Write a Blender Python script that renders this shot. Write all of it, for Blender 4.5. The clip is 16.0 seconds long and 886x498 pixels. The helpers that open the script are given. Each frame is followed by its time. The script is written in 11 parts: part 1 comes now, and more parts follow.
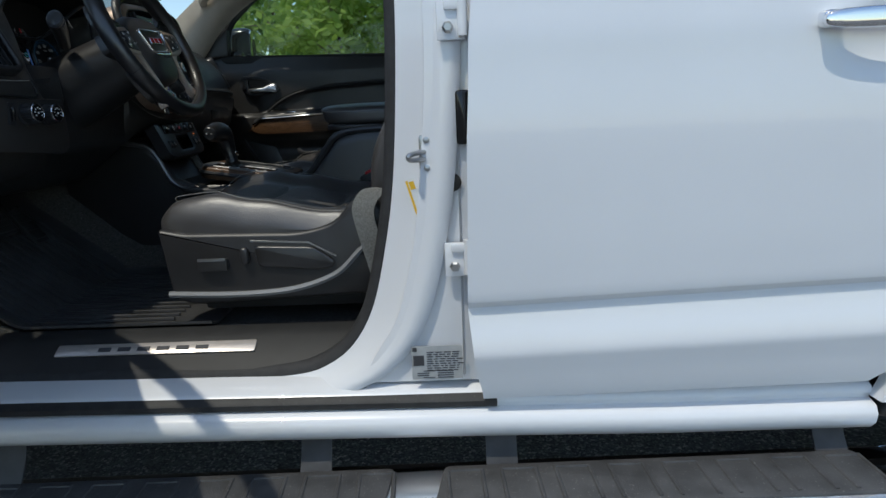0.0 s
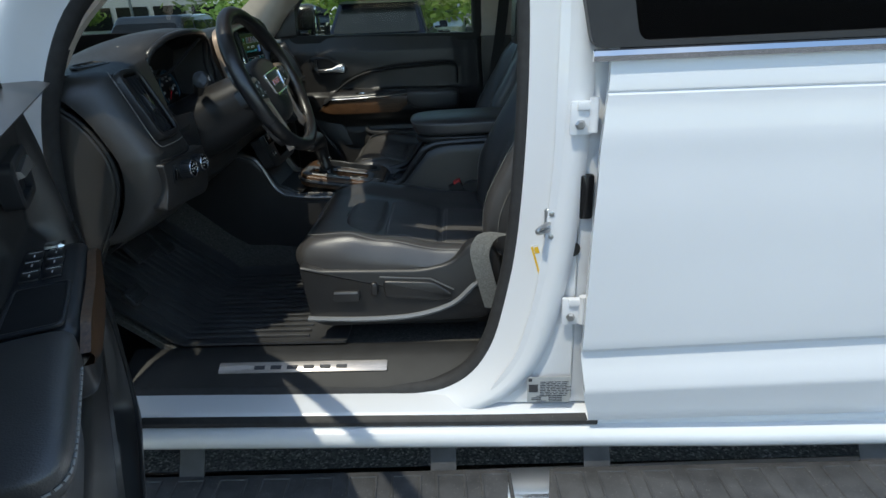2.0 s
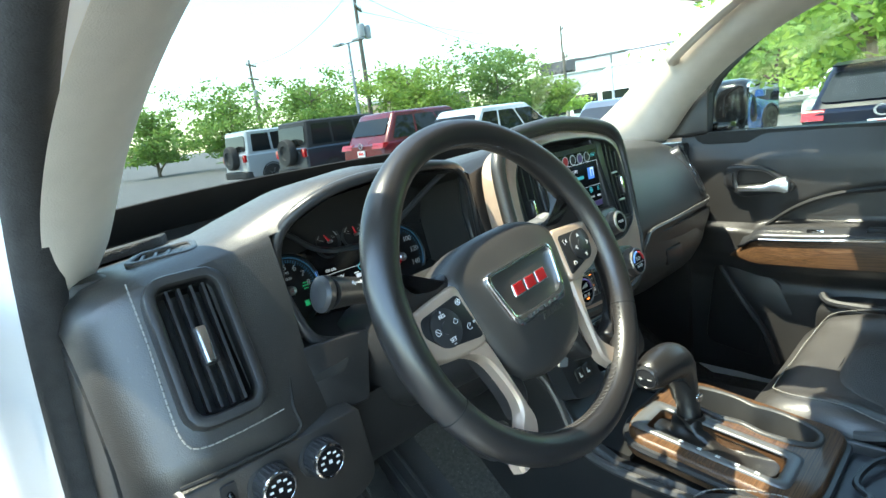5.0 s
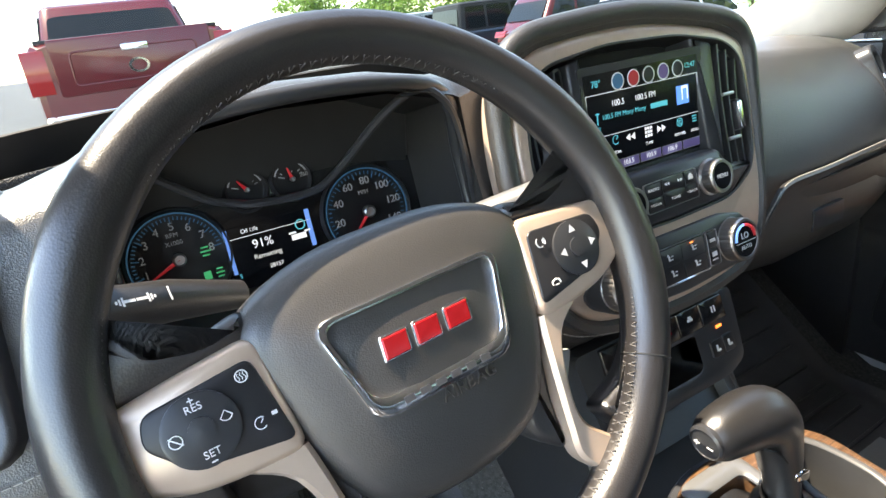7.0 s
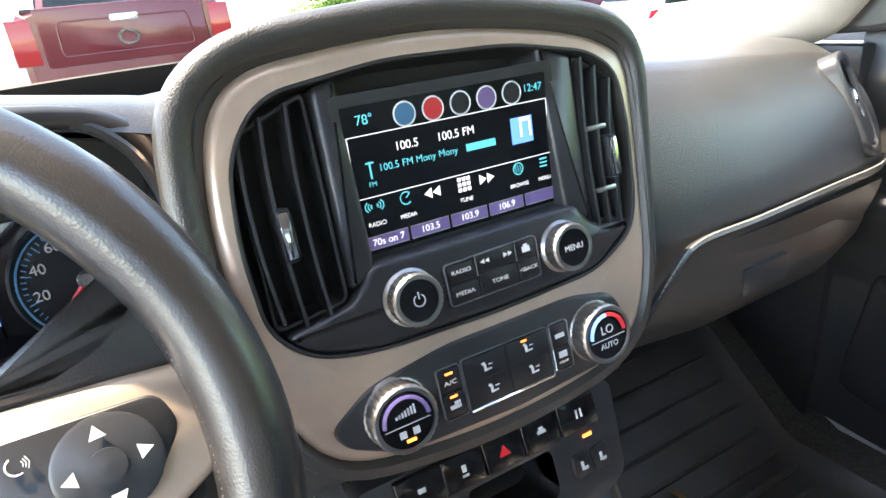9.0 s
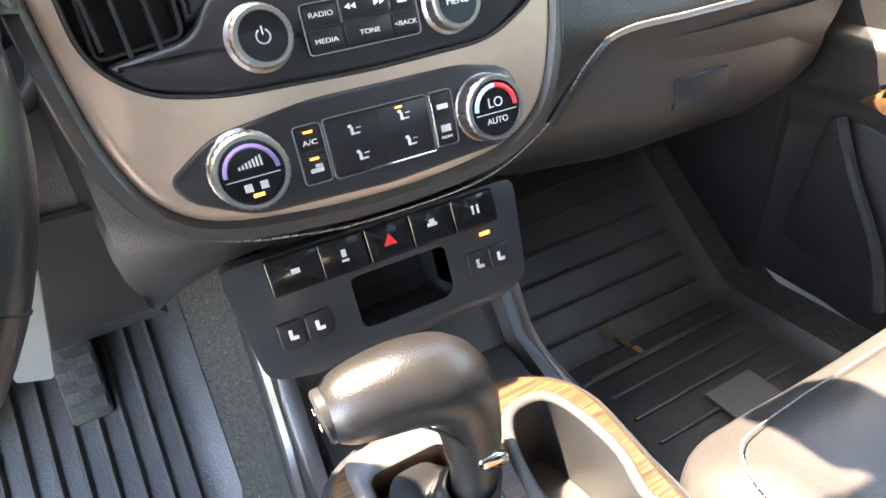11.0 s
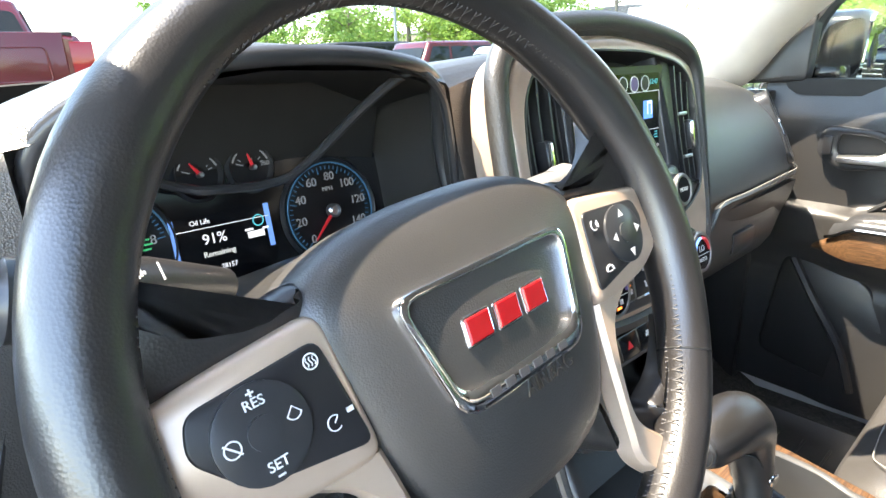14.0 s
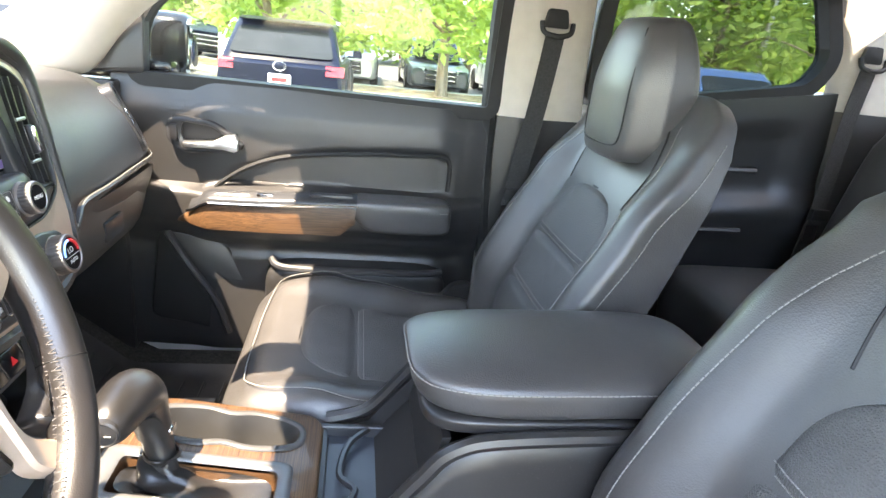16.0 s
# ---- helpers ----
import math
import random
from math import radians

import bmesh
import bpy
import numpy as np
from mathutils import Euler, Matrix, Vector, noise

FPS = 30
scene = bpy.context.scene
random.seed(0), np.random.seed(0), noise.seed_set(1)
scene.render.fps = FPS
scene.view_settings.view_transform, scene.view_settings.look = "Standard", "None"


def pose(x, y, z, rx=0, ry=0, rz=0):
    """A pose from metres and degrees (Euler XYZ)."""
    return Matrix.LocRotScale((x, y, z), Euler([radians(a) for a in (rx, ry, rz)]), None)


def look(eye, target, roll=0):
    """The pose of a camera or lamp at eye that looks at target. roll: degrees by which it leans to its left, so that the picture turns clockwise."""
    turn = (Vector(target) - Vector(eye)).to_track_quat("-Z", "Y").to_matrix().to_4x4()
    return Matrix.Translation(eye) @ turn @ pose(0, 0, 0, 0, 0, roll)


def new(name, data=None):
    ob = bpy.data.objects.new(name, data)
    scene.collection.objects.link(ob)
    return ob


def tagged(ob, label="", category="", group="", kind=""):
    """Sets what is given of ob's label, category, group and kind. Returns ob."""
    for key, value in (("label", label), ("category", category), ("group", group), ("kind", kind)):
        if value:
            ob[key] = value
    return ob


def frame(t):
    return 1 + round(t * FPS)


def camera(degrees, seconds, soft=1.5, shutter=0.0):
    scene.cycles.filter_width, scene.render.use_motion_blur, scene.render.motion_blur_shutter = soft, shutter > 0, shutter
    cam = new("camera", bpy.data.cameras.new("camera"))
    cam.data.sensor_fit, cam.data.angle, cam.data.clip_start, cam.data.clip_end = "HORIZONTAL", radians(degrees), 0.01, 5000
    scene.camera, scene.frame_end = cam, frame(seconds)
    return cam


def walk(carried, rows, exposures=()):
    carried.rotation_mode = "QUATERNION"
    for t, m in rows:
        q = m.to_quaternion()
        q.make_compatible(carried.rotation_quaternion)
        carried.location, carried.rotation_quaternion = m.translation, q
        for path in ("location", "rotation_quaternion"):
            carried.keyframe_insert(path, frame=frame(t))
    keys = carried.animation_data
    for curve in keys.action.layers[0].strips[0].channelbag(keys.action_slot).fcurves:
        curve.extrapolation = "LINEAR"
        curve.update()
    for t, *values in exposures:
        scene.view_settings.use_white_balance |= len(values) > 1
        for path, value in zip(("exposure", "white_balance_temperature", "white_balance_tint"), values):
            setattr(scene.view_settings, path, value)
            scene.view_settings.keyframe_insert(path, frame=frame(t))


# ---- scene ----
PATH = [
    (0, (-0.0485, -0.9688, 1.0412), (-0.0715, 0.9736, 0.5653), -2.13),
    (0.2, (-0.0544, -1.0552, 1.0288), (-0.0975, 0.886, 0.5495), -2.13),
    (0.4, (-0.0661, -1.1268, 1.0378), (-0.1167, 0.8012, 0.5083), -2.34),
    (0.6, (-0.0814, -1.1978, 1.0826), (-0.1416, 0.7052, 0.4702), -2.18),
    (0.8, (-0.0945, -1.2687, 1.1589), (-0.1506, 0.6056, 0.4635), -2.16),
    (1, (-0.1138, -1.3208, 1.2403), (-0.1831, 0.528, 0.4806), -2.47),
    (1.2, (-0.1349, -1.3328, 1.2964), (-0.2159, 0.4969, 0.493), -2.62),
    (1.4, (-0.1588, -1.3015, 1.3312), (-0.239, 0.5157, 0.4995), -2.56),
    (1.6, (-0.1903, -1.2283, 1.357), (-0.2618, 0.5845, 0.5153), -2.42),
    (1.8, (-0.2268, -1.133, 1.3745), (-0.2904, 0.6878, 0.5494), -2.47),
    (2, (-0.2589, -1.0451, 1.3759), (-0.3289, 0.7991, 0.6052), -2.41),
    (2.2, (-0.2999, -0.9707, 1.3785), (-0.3332, 0.9095, 0.6977), -4.20),
    (2.4, (-0.3417, -0.8869, 1.3825), (-0.3955, 1.0081, 0.7451), -2.81),
    (2.6, (-0.3721, -0.8017, 1.3835), (-0.4304, 1.105, 0.7827), -2.30),
    (2.8, (-0.3972, -0.7029, 1.3672), (-0.4786, 1.2134, 0.8005), -3.24),
    (3, (-0.4076, -0.613, 1.3651), (-0.5519, 1.309, 0.8313), -2.73),
    (3.2, (-0.4204, -0.5325, 1.3662), (-0.6581, 1.3856, 0.8518), -2.82),
    (3.4, (-0.4335, -0.4538, 1.3625), (-0.7927, 1.4471, 0.8549), -3.76),
    (3.6, (-0.431, -0.3759, 1.3584), (-0.929, 1.4952, 0.8574), -4.86),
    (3.8, (-0.4088, -0.3014, 1.3578), (-1.0536, 1.5282, 0.8714), -5.68),
    (4, (-0.3773, -0.2367, 1.3624), (-1.1744, 1.5387, 0.9012), -6.09),
    (4.2, (-0.3474, -0.1854, 1.371), (-1.2953, 1.5206, 0.9337), -6.22),
    (4.4, (-0.3324, -0.1352, 1.3777), (-1.4319, 1.4821, 0.9586), -6.75),
    (4.6, (-0.3299, -0.0795, 1.385), (-1.547, 1.4549, 0.98), -7.25),
    (4.7, (-0.3339, -0.0583, 1.3909), (-1.6023, 1.4352, 0.9899), -7.29),
    (6.8, (-0.4573, 0.3296, 1.3853), (-2.1047, 1.2181, 0.6805), -7.76),
    (7, (-0.4515, 0.3593, 1.3724), (-2.1022, 1.2398, 0.6653), -7.65),
    (7.2, (-0.4482, 0.3852, 1.365), (-2.0955, 1.2611, 0.6445), -7.34),
    (7.4, (-0.4494, 0.4101, 1.3627), (-2.0981, 1.2802, 0.6384), -7.12),
    (7.6, (-0.4504, 0.44, 1.3558), (-2.1076, 1.3046, 0.6443), -7.56),
    (7.8, (-0.4535, 0.4724, 1.3522), (-2.118, 1.3323, 0.652), -8.17),
    (8, (-0.4556, 0.5073, 1.3646), (-2.1114, 1.3535, 0.6282), -6.98),
    (8.2, (-0.4566, 0.539, 1.3715), (-2.1115, 1.3757, 0.6224), -6.48),
    (8.4, (-0.4728, 0.5724, 1.3706), (-2.1278, 1.4062, 0.6185), -6.61),
    (8.6, (-0.4925, 0.6007, 1.3661), (-2.1532, 1.42, 0.6106), -6.73),
    (8.8, (-0.5091, 0.6291, 1.3636), (-2.168, 1.4442, 0.5995), -6.65),
    (9, (-0.5199, 0.6538, 1.3651), (-2.1749, 1.4719, 0.5958), -6.48),
    (9.2, (-0.5271, 0.6779, 1.3611), (-2.1821, 1.4927, 0.5884), -6.40),
    (9.4, (-0.5299, 0.7009, 1.3482), (-2.185, 1.5057, 0.5653), -6.31),
    (9.6, (-0.5274, 0.718, 1.3294), (-2.1798, 1.5087, 0.5267), -6.19),
    (9.8, (-0.5228, 0.7254, 1.3096), (-2.1694, 1.4946, 0.4746), -6.00),
    (10, (-0.5173, 0.7286, 1.294), (-2.1496, 1.4736, 0.4105), -5.83),
    (10.2, (-0.5082, 0.7295, 1.2788), (-2.1101, 1.4494, 0.3219), -5.62),
    (12.4, (-0.4457, 0.5992, 1.2484), (-1.9239, 1.3415, 0.1242), -5.00),
    (12.6, (-0.4470, 0.5664, 1.2597), (-1.9693, 1.3556, 0.2302), -4.36),
    (12.8, (-0.4439, 0.5270, 1.2682), (-2.0112, 1.3570, 0.3437), -4.03),
    (13, (-0.4389, 0.4828, 1.2889), (-2.0514, 1.3345, 0.4677), -4.06),
    (13.2, (-0.4377, 0.4297, 1.3118), (-2.0974, 1.2706, 0.5780), -4.69),
    (13.4, (-0.4414, 0.3967, 1.3260), (-2.1026, 1.2986, 0.6728), -3.95),
    (13.6, (-0.4933, 0.3329, 1.3113), (-2.1160, 1.3524, 0.7390), -3.07),
    (13.8, (-0.5414, 0.2793, 1.3021), (-2.0673, 1.4568, 0.7679), -2.20),
    (14, (-0.5459, 0.2883, 1.3298), (-1.9654, 1.5568, 0.7166), -2.01),
    (14.2, (-0.5606, 0.2417, 1.3405), (-1.7891, 1.6705, 0.6703), -0.73),
    (14.4, (-0.5565, 0.2305, 1.3539), (-1.5490, 1.7985, 0.6079), -0.56),
    (14.6, (-0.5477, 0.2369, 1.3720), (-1.3226, 1.8909, 0.5573), -0.37),
    (14.8, (-0.5236, 0.2362, 1.3895), (-1.0859, 1.9457, 0.5169), 0.48),
    (15, (-0.4945, 0.2306, 1.4029), (-0.8732, 1.9686, 0.4886), 1.34),
    (15.2, (-0.4748, 0.2241, 1.4099), (-0.6956, 1.9784, 0.4754), 2.72),
    (15.4, (-0.4629, 0.2176, 1.4114), (-0.5546, 1.9897, 0.4893), 3.72),
    (15.6, (-0.4641, 0.2146, 1.4103), (-0.4295, 2.0169, 0.5448), 4.53),
    (15.8, (-0.4754, 0.2147, 1.4056), (-0.3051, 2.0513, 0.6332), 5.32),
    (16, (-0.4889, 0.2157, 1.3966), (-0.1784, 2.0766, 0.7335), 6.14),
]
cam = camera(74.1, 16.0)
walk(cam, [(t, look(eye, target, roll)) for t, eye, target, roll in PATH],
     exposures=[(0.0, 0.3, 6750, 4), (0.6, 0.35, 6850, 4), (1.0, 0.6, 6900, 3), (1.5, 0.6, 6800, 2), (2.4, 0.75, 6800, 0), (3.0, 1.1, 6800, -6), (3.5, 2.35, 6950, -6), (4.6, 3.0, 7000, -6), (7.0, 3.6, 8000, 10), (9.0, 4.3, 7950, 12), (9.6, 4.6, 8100, 13), (10.2, 4.9, 8600, 16), (12.5, 4.75, 7900, 12), (13.5, 4.15, 7700, 9), (14.5, 3.95, 7900, 10), (15.4, 4.3, 8400, 14), (16.0, 4.35, 8400, 14)])

# ---- sky and sun ----
SUN_TO = Vector((-0.29, -0.37, 1.0)).normalized()
world = bpy.data.worlds.new("sky")
scene.world = world
world.use_nodes = True
wn, wl = world.node_tree.nodes, world.node_tree.links
wn.clear()
sky = wn.new("ShaderNodeTexSky")
sky.sky_type = 'NISHITA'
sky.sun_disc = False
sky.sun_elevation = math.asin(SUN_TO.z)
sky.sun_rotation = math.atan2(SUN_TO.x, SUN_TO.y)
sky.air_density, sky.dust_density, sky.ozone_density = 1.0, 0.4, 2.5
bgn = wn.new("ShaderNodeBackground")
bgn.inputs[1].default_value = 0.15
tcw = wn.new("ShaderNodeTexCoord")
mpw = wn.new("ShaderNodeMapping")
mpw.inputs["Scale"].default_value = (1.0, 1.0, 3.4)
cl = wn.new("ShaderNodeTexNoise")
cl.inputs["Scale"].default_value, cl.inputs["Detail"].default_value, cl.inputs["Roughness"].default_value = 2.6, 7, 0.6
cr = wn.new("ShaderNodeValToRGB")
cr.color_ramp.elements[0].position, cr.color_ramp.elements[1].position = 0.55, 0.90
mixw = wn.new("ShaderNodeMix")
mixw.data_type = 'RGBA'
mixw.inputs[7].default_value = (5.4, 5.6, 5.9, 1)
wo = wn.new("ShaderNodeOutputWorld")
wl.new(tcw.outputs["Generated"], mpw.inputs["Vector"])
wl.new(mpw.outputs[0], cl.inputs["Vector"])
wl.new(cl.outputs["Fac"], cr.inputs[0])
wl.new(cr.outputs[0], mixw.inputs[0])
wl.new(sky.outputs[0], mixw.inputs[6])
wl.new(mixw.outputs[2], bgn.inputs[0])
wl.new(bgn.outputs[0], wo.inputs[0])
sun = new("sun", bpy.data.lights.new("sun", 'SUN'))
sun.data.energy, sun.data.angle, sun.data.color = 1.7, radians(0.6), (1.0, 0.95, 0.88)
sun.matrix_world = look(SUN_TO * 50, (0, 0, 0))


# ---- materials ----
def mat(name, color, rough=0.5, metal=0.0, vary=0.0, scale=20.0, bump=0.0, bscale=200.0, bkind='NOISE', coat=0.0,
        emit=0.0, stretch=(1, 1, 1), rvary=0.0, spec=0.5, dust=0.0, random_piece=0.0):
    m = bpy.data.materials.new(name)
    m.use_nodes = True
    nt = m.node_tree
    n, l = nt.nodes, nt.links
    b = n["Principled BSDF"]
    b.inputs["Roughness"].default_value = rough
    b.inputs["Metallic"].default_value = metal
    b.inputs["Specular IOR Level"].default_value = spec
    b.inputs["Coat Weight"].default_value = coat
    b.inputs["Coat Roughness"].default_value = 0.04
    b.inputs["Base Color"].default_value = (*color, 1)
    if emit:
        b.inputs["Emission Color"].default_value = (*color, 1)
        b.inputs["Emission Strength"].default_value = emit
    tc = n.new("ShaderNodeTexCoord")
    mp = n.new("ShaderNodeMapping")
    mp.inputs["Scale"].default_value = stretch
    l.new(tc.outputs["Object"], mp.inputs["Vector"])
    col = None
    if vary:
        no = n.new("ShaderNodeTexNoise")
        no.inputs["Scale"].default_value, no.inputs["Detail"].default_value = scale, 6
        l.new(mp.outputs[0], no.inputs["Vector"])
        rp = n.new("ShaderNodeValToRGB")
        rp.color_ramp.elements[0].position, rp.color_ramp.elements[1].position = 0.3, 0.7
        rp.color_ramp.elements[0].color = (*[max(0, c * (1 - vary)) for c in color], 1)
        rp.color_ramp.elements[1].color = (*[min(1, c * (1 + vary)) for c in color], 1)
        l.new(no.outputs["Fac"], rp.inputs[0])
        col = rp.outputs[0]
        if rvary:
            mr = n.new("ShaderNodeMapRange")
            mr.inputs[3].default_value, mr.inputs[4].default_value = max(0.02, rough - rvary), min(1, rough + rvary)
            l.new(no.outputs["Fac"], mr.inputs[0])
            l.new(mr.outputs[0], b.inputs["Roughness"])
    if dust:
        nd = n.new("ShaderNodeTexNoise")
        nd.inputs["Scale"].default_value, nd.inputs["Detail"].default_value = 260.0, 2
        l.new(tc.outputs["Object"], nd.inputs["Vector"])
        rd = n.new("ShaderNodeValToRGB")
        rd.color_ramp.elements[0].position, rd.color_ramp.elements[1].position = 0.66, 0.74
        l.new(nd.outputs["Fac"], rd.inputs[0])
        mx = n.new("ShaderNodeMix")
        mx.data_type = 'RGBA'
        mx.inputs[7].default_value = (0.35, 0.34, 0.32, 1)
        ml = n.new("ShaderNodeMath")
        ml.operation = 'MULTIPLY'
        ml.inputs[1].default_value = dust
        l.new(rd.outputs[0], ml.inputs[0])
        l.new(ml.outputs[0], mx.inputs[0])
        if col is not None:
            l.new(col, mx.inputs[6])
        else:
            mx.inputs[6].default_value = (*color, 1)
        col = mx.outputs[2]
    if random_piece:
        oi = n.new("ShaderNodeObjectInfo")
        mr = n.new("ShaderNodeMapRange")
        mr.inputs[3].default_value, mr.inputs[4].default_value = 1 - random_piece, 1 + random_piece
        l.new(oi.outputs["Random"], mr.inputs[0])
        hs = n.new("ShaderNodeHueSaturation")
        if col is not None:
            l.new(col, hs.inputs["Color"])
        else:
            hs.inputs["Color"].default_value = (*color, 1)
        l.new(mr.outputs[0], hs.inputs["Value"])
        col = hs.outputs[0]
    if col is not None:
        l.new(col, b.inputs["Base Color"])
    if bump:
        if bkind == 'NOISE':
            bt = n.new("ShaderNodeTexNoise")
            bt.inputs["Scale"].default_value, bt.inputs["Detail"].default_value = bscale, 4
            out = bt.outputs["Fac"]
        elif bkind == 'WAVE':
            bt = n.new("ShaderNodeTexWave")
            bt.inputs["Scale"].default_value, bt.inputs["Distortion"].default_value = bscale, 0.3
            out = bt.outputs["Fac"]
        else:
            bt = n.new("ShaderNodeTexVoronoi")
            bt.inputs["Scale"].default_value = bscale
            out = bt.outputs["Distance"]
        l.new(tc.outputs["Object"], bt.inputs["Vector"])
        bp = n.new("ShaderNodeBump")
        bp.inputs["Strength"].default_value, bp.inputs["Distance"].default_value = bump, 0.002
        l.new(out, bp.inputs["Height"])
        l.new(bp.outputs[0], b.inputs["Normal"])
    return m


def asphalt_mat():
    """Aggregate of pale and dark stones in a dark binder, with wide stains."""
    m = mat("asphalt", (0.12, 0.118, 0.116), 0.85, bump=1.0, bscale=240, bkind='VORONOI')
    n, l = m.node_tree.nodes, m.node_tree.links
    b = n["Principled BSDF"]
    tc = n.new("ShaderNodeTexCoord")
    vo = n.new("ShaderNodeTexVoronoi")
    vo.inputs["Scale"].default_value = 150.0
    sp = n.new("ShaderNodeSeparateColor")
    rp = n.new("ShaderNodeValToRGB")
    e = rp.color_ramp.elements
    e[0].position, e[1].position = 0.0, 1.0
    e[0].color, e[1].color = (0.040, 0.040, 0.040, 1), (0.44, 0.39, 0.37, 1)
    for p, c in ((0.45, 0.098), (0.80, 0.155), (0.93, 0.28)):
        q = e.new(p)
        q.color = (c, c * 0.985, c * 0.965, 1)
    no = n.new("ShaderNodeTexNoise")
    no.inputs["Scale"].default_value, no.inputs["Detail"].default_value = 1.6, 6
    mr = n.new("ShaderNodeMapRange")
    mr.inputs[3].default_value, mr.inputs[4].default_value = 0.72, 1.28
    mu = n.new("ShaderNodeMix")
    mu.data_type, mu.blend_type = 'RGBA', 'MULTIPLY'
    mu.inputs[0].default_value = 1.0
    l.new(tc.outputs["Object"], vo.inputs["Vector"])
    l.new(tc.outputs["Object"], no.inputs["Vector"])
    l.new(vo.outputs["Color"], sp.inputs[0])
    l.new(sp.outputs[0], rp.inputs[0])
    l.new(no.outputs["Fac"], mr.inputs[0])
    l.new(rp.outputs[0], mu.inputs[6])
    l.new(mr.outputs[0], mu.inputs[7])
    l.new(mu.outputs[2], b.inputs["Base Color"])
    return m


def glass_mat(name, tint, rough=0.0):
    m = bpy.data.materials.new(name)
    m.use_nodes = True
    n, l = m.node_tree.nodes, m.node_tree.links
    n.clear()
    o = n.new("ShaderNodeOutputMaterial")
    tr = n.new("ShaderNodeBsdfTransparent")
    tr.inputs[0].default_value = (*tint, 1)
    gl = n.new("ShaderNodeBsdfGlossy")
    gl.inputs["Roughness"].default_value = rough
    lw = n.new("ShaderNodeLayerWeight")
    pw = n.new("ShaderNodeMath")
    pw.operation = 'POWER'
    pw.inputs[1].default_value = 5.0
    ma = n.new("ShaderNodeMath")
    ma.operation = 'MULTIPLY_ADD'
    ma.inputs[1].default_value, ma.inputs[2].default_value = 0.60, 0.016
    mx = n.new("ShaderNodeMixShader")
    l.new(lw.outputs["Facing"], pw.inputs[0])
    l.new(pw.outputs[0], ma.inputs[0])
    l.new(ma.outputs[0], mx.inputs[0])
    l.new(tr.outputs[0], mx.inputs[1])
    l.new(gl.outputs[0], mx.inputs[2])
    l.new(mx.outputs[0], o.inputs[0])
    return m


def wood_mat(name, axis):
    m = bpy.data.materials.new(name)
    m.use_nodes = True
    n, l = m.node_tree.nodes, m.node_tree.links
    b = n["Principled BSDF"]
    b.inputs["Roughness"].default_value = 0.35
    b.inputs["Coat Weight"].default_value = 0.3
    tc = n.new("ShaderNodeTexCoord")
    mp = n.new("ShaderNodeMapping")
    mp.inputs["Scale"].default_value = tuple(3.0 if k == axis else 240.0 for k in range(3))
    no = n.new("ShaderNodeTexNoise")
    no.inputs["Scale"].default_value, no.inputs["Detail"].default_value, no.inputs["Distortion"].default_value = 4.0, 8, 0.8
    rp = n.new("ShaderNodeValToRGB")
    e = rp.color_ramp.elements
    e[0].position, e[1].position = 0.36, 0.64
    e[0].color, e[1].color = (0.045, 0.022, 0.012, 1), (0.185, 0.098, 0.048, 1)
    mid = e.new(0.5)
    mid.color = (0.115, 0.058, 0.027, 1)
    l.new(tc.outputs["Object"], mp.inputs[0])
    l.new(mp.outputs[0], no.inputs["Vector"])
    l.new(no.outputs["Fac"], rp.inputs[0])
    l.new(rp.outputs[0], b.inputs["Base Color"])
    bp = n.new("ShaderNodeBump")
    bp.inputs["Strength"].default_value, bp.inputs["Distance"].default_value = 0.4, 0.001
    l.new(no.outputs["Fac"], bp.inputs["Height"])
    l.new(bp.outputs[0], b.inputs["Normal"])
    return m


M_WHITE = mat("white_paint", (0.80, 0.81, 0.83), 0.28, coat=0.8, vary=0.02, scale=3)
M_VINYL = mat("grained_vinyl", (0.036, 0.033, 0.031), 0.36, vary=0.15, scale=9, bump=0.20, bscale=760, bkind='VORONOI', dust=0.05, spec=1.0, rvary=0.05)
M_VINYL2 = mat("smooth_dark_plastic", (0.027, 0.026, 0.026), 0.34, vary=0.12, scale=12, bump=0.15, bscale=900, dust=0.06, spec=0.75, rvary=0.05)
M_DASHTOP = mat("soft_dash_pad", (0.036, 0.034, 0.032), 0.36, vary=0.12, scale=8, bump=0.20, bscale=760, bkind='VORONOI', dust=0.08, spec=1.0, rvary=0.05)
M_LEATHER = mat("black_leather", (0.072, 0.068, 0.066), 0.36, vary=0.15, scale=14, bump=0.18, bscale=500, bkind='VORONOI', rvary=0.06, spec=0.8)
# insert leather, paler than the rest to paint in windscreen light on seat fronts
M_PERF = mat("lightened_perforated_leather", (0.105, 0.101, 0.098), 0.44, vary=0.15, scale=14, bump=0.6, bscale=420, bkind='VORONOI', spec=0.65)
M_RIM = mat("wheel_leather", (0.021, 0.019, 0.019), 0.31, vary=0.15, scale=18, bump=0.06, bscale=800, bkind='VORONOI', rvary=0.03, spec=1.0)
M_LEATHER.node_tree.nodes["Principled BSDF"].inputs["Coat Weight"].default_value = 0.3
M_LEATHER.node_tree.nodes["Principled BSDF"].inputs["Coat Roughness"].default_value = 0.32
M_KNOB = mat("dark_smooth_leather", (0.020, 0.019, 0.019), 0.30, vary=0.2, scale=20, bump=0.12, bscale=900, bkind='VORONOI', spec=0.9, rvary=0.05)
M_STITCH = mat("pale_thread", (0.29, 0.28, 0.26), 0.75)
M_TAUPE = mat("satin_taupe_trim", (0.60, 0.455, 0.35), 0.30, 0.35, vary=0.05, scale=60, coat=0.15)
M_THREAD = mat("wheel_thread", (0.085, 0.08, 0.078), 0.8)
M_CHROME = mat("chrome", (0.86, 0.86, 0.87), 0.07, 1.0)
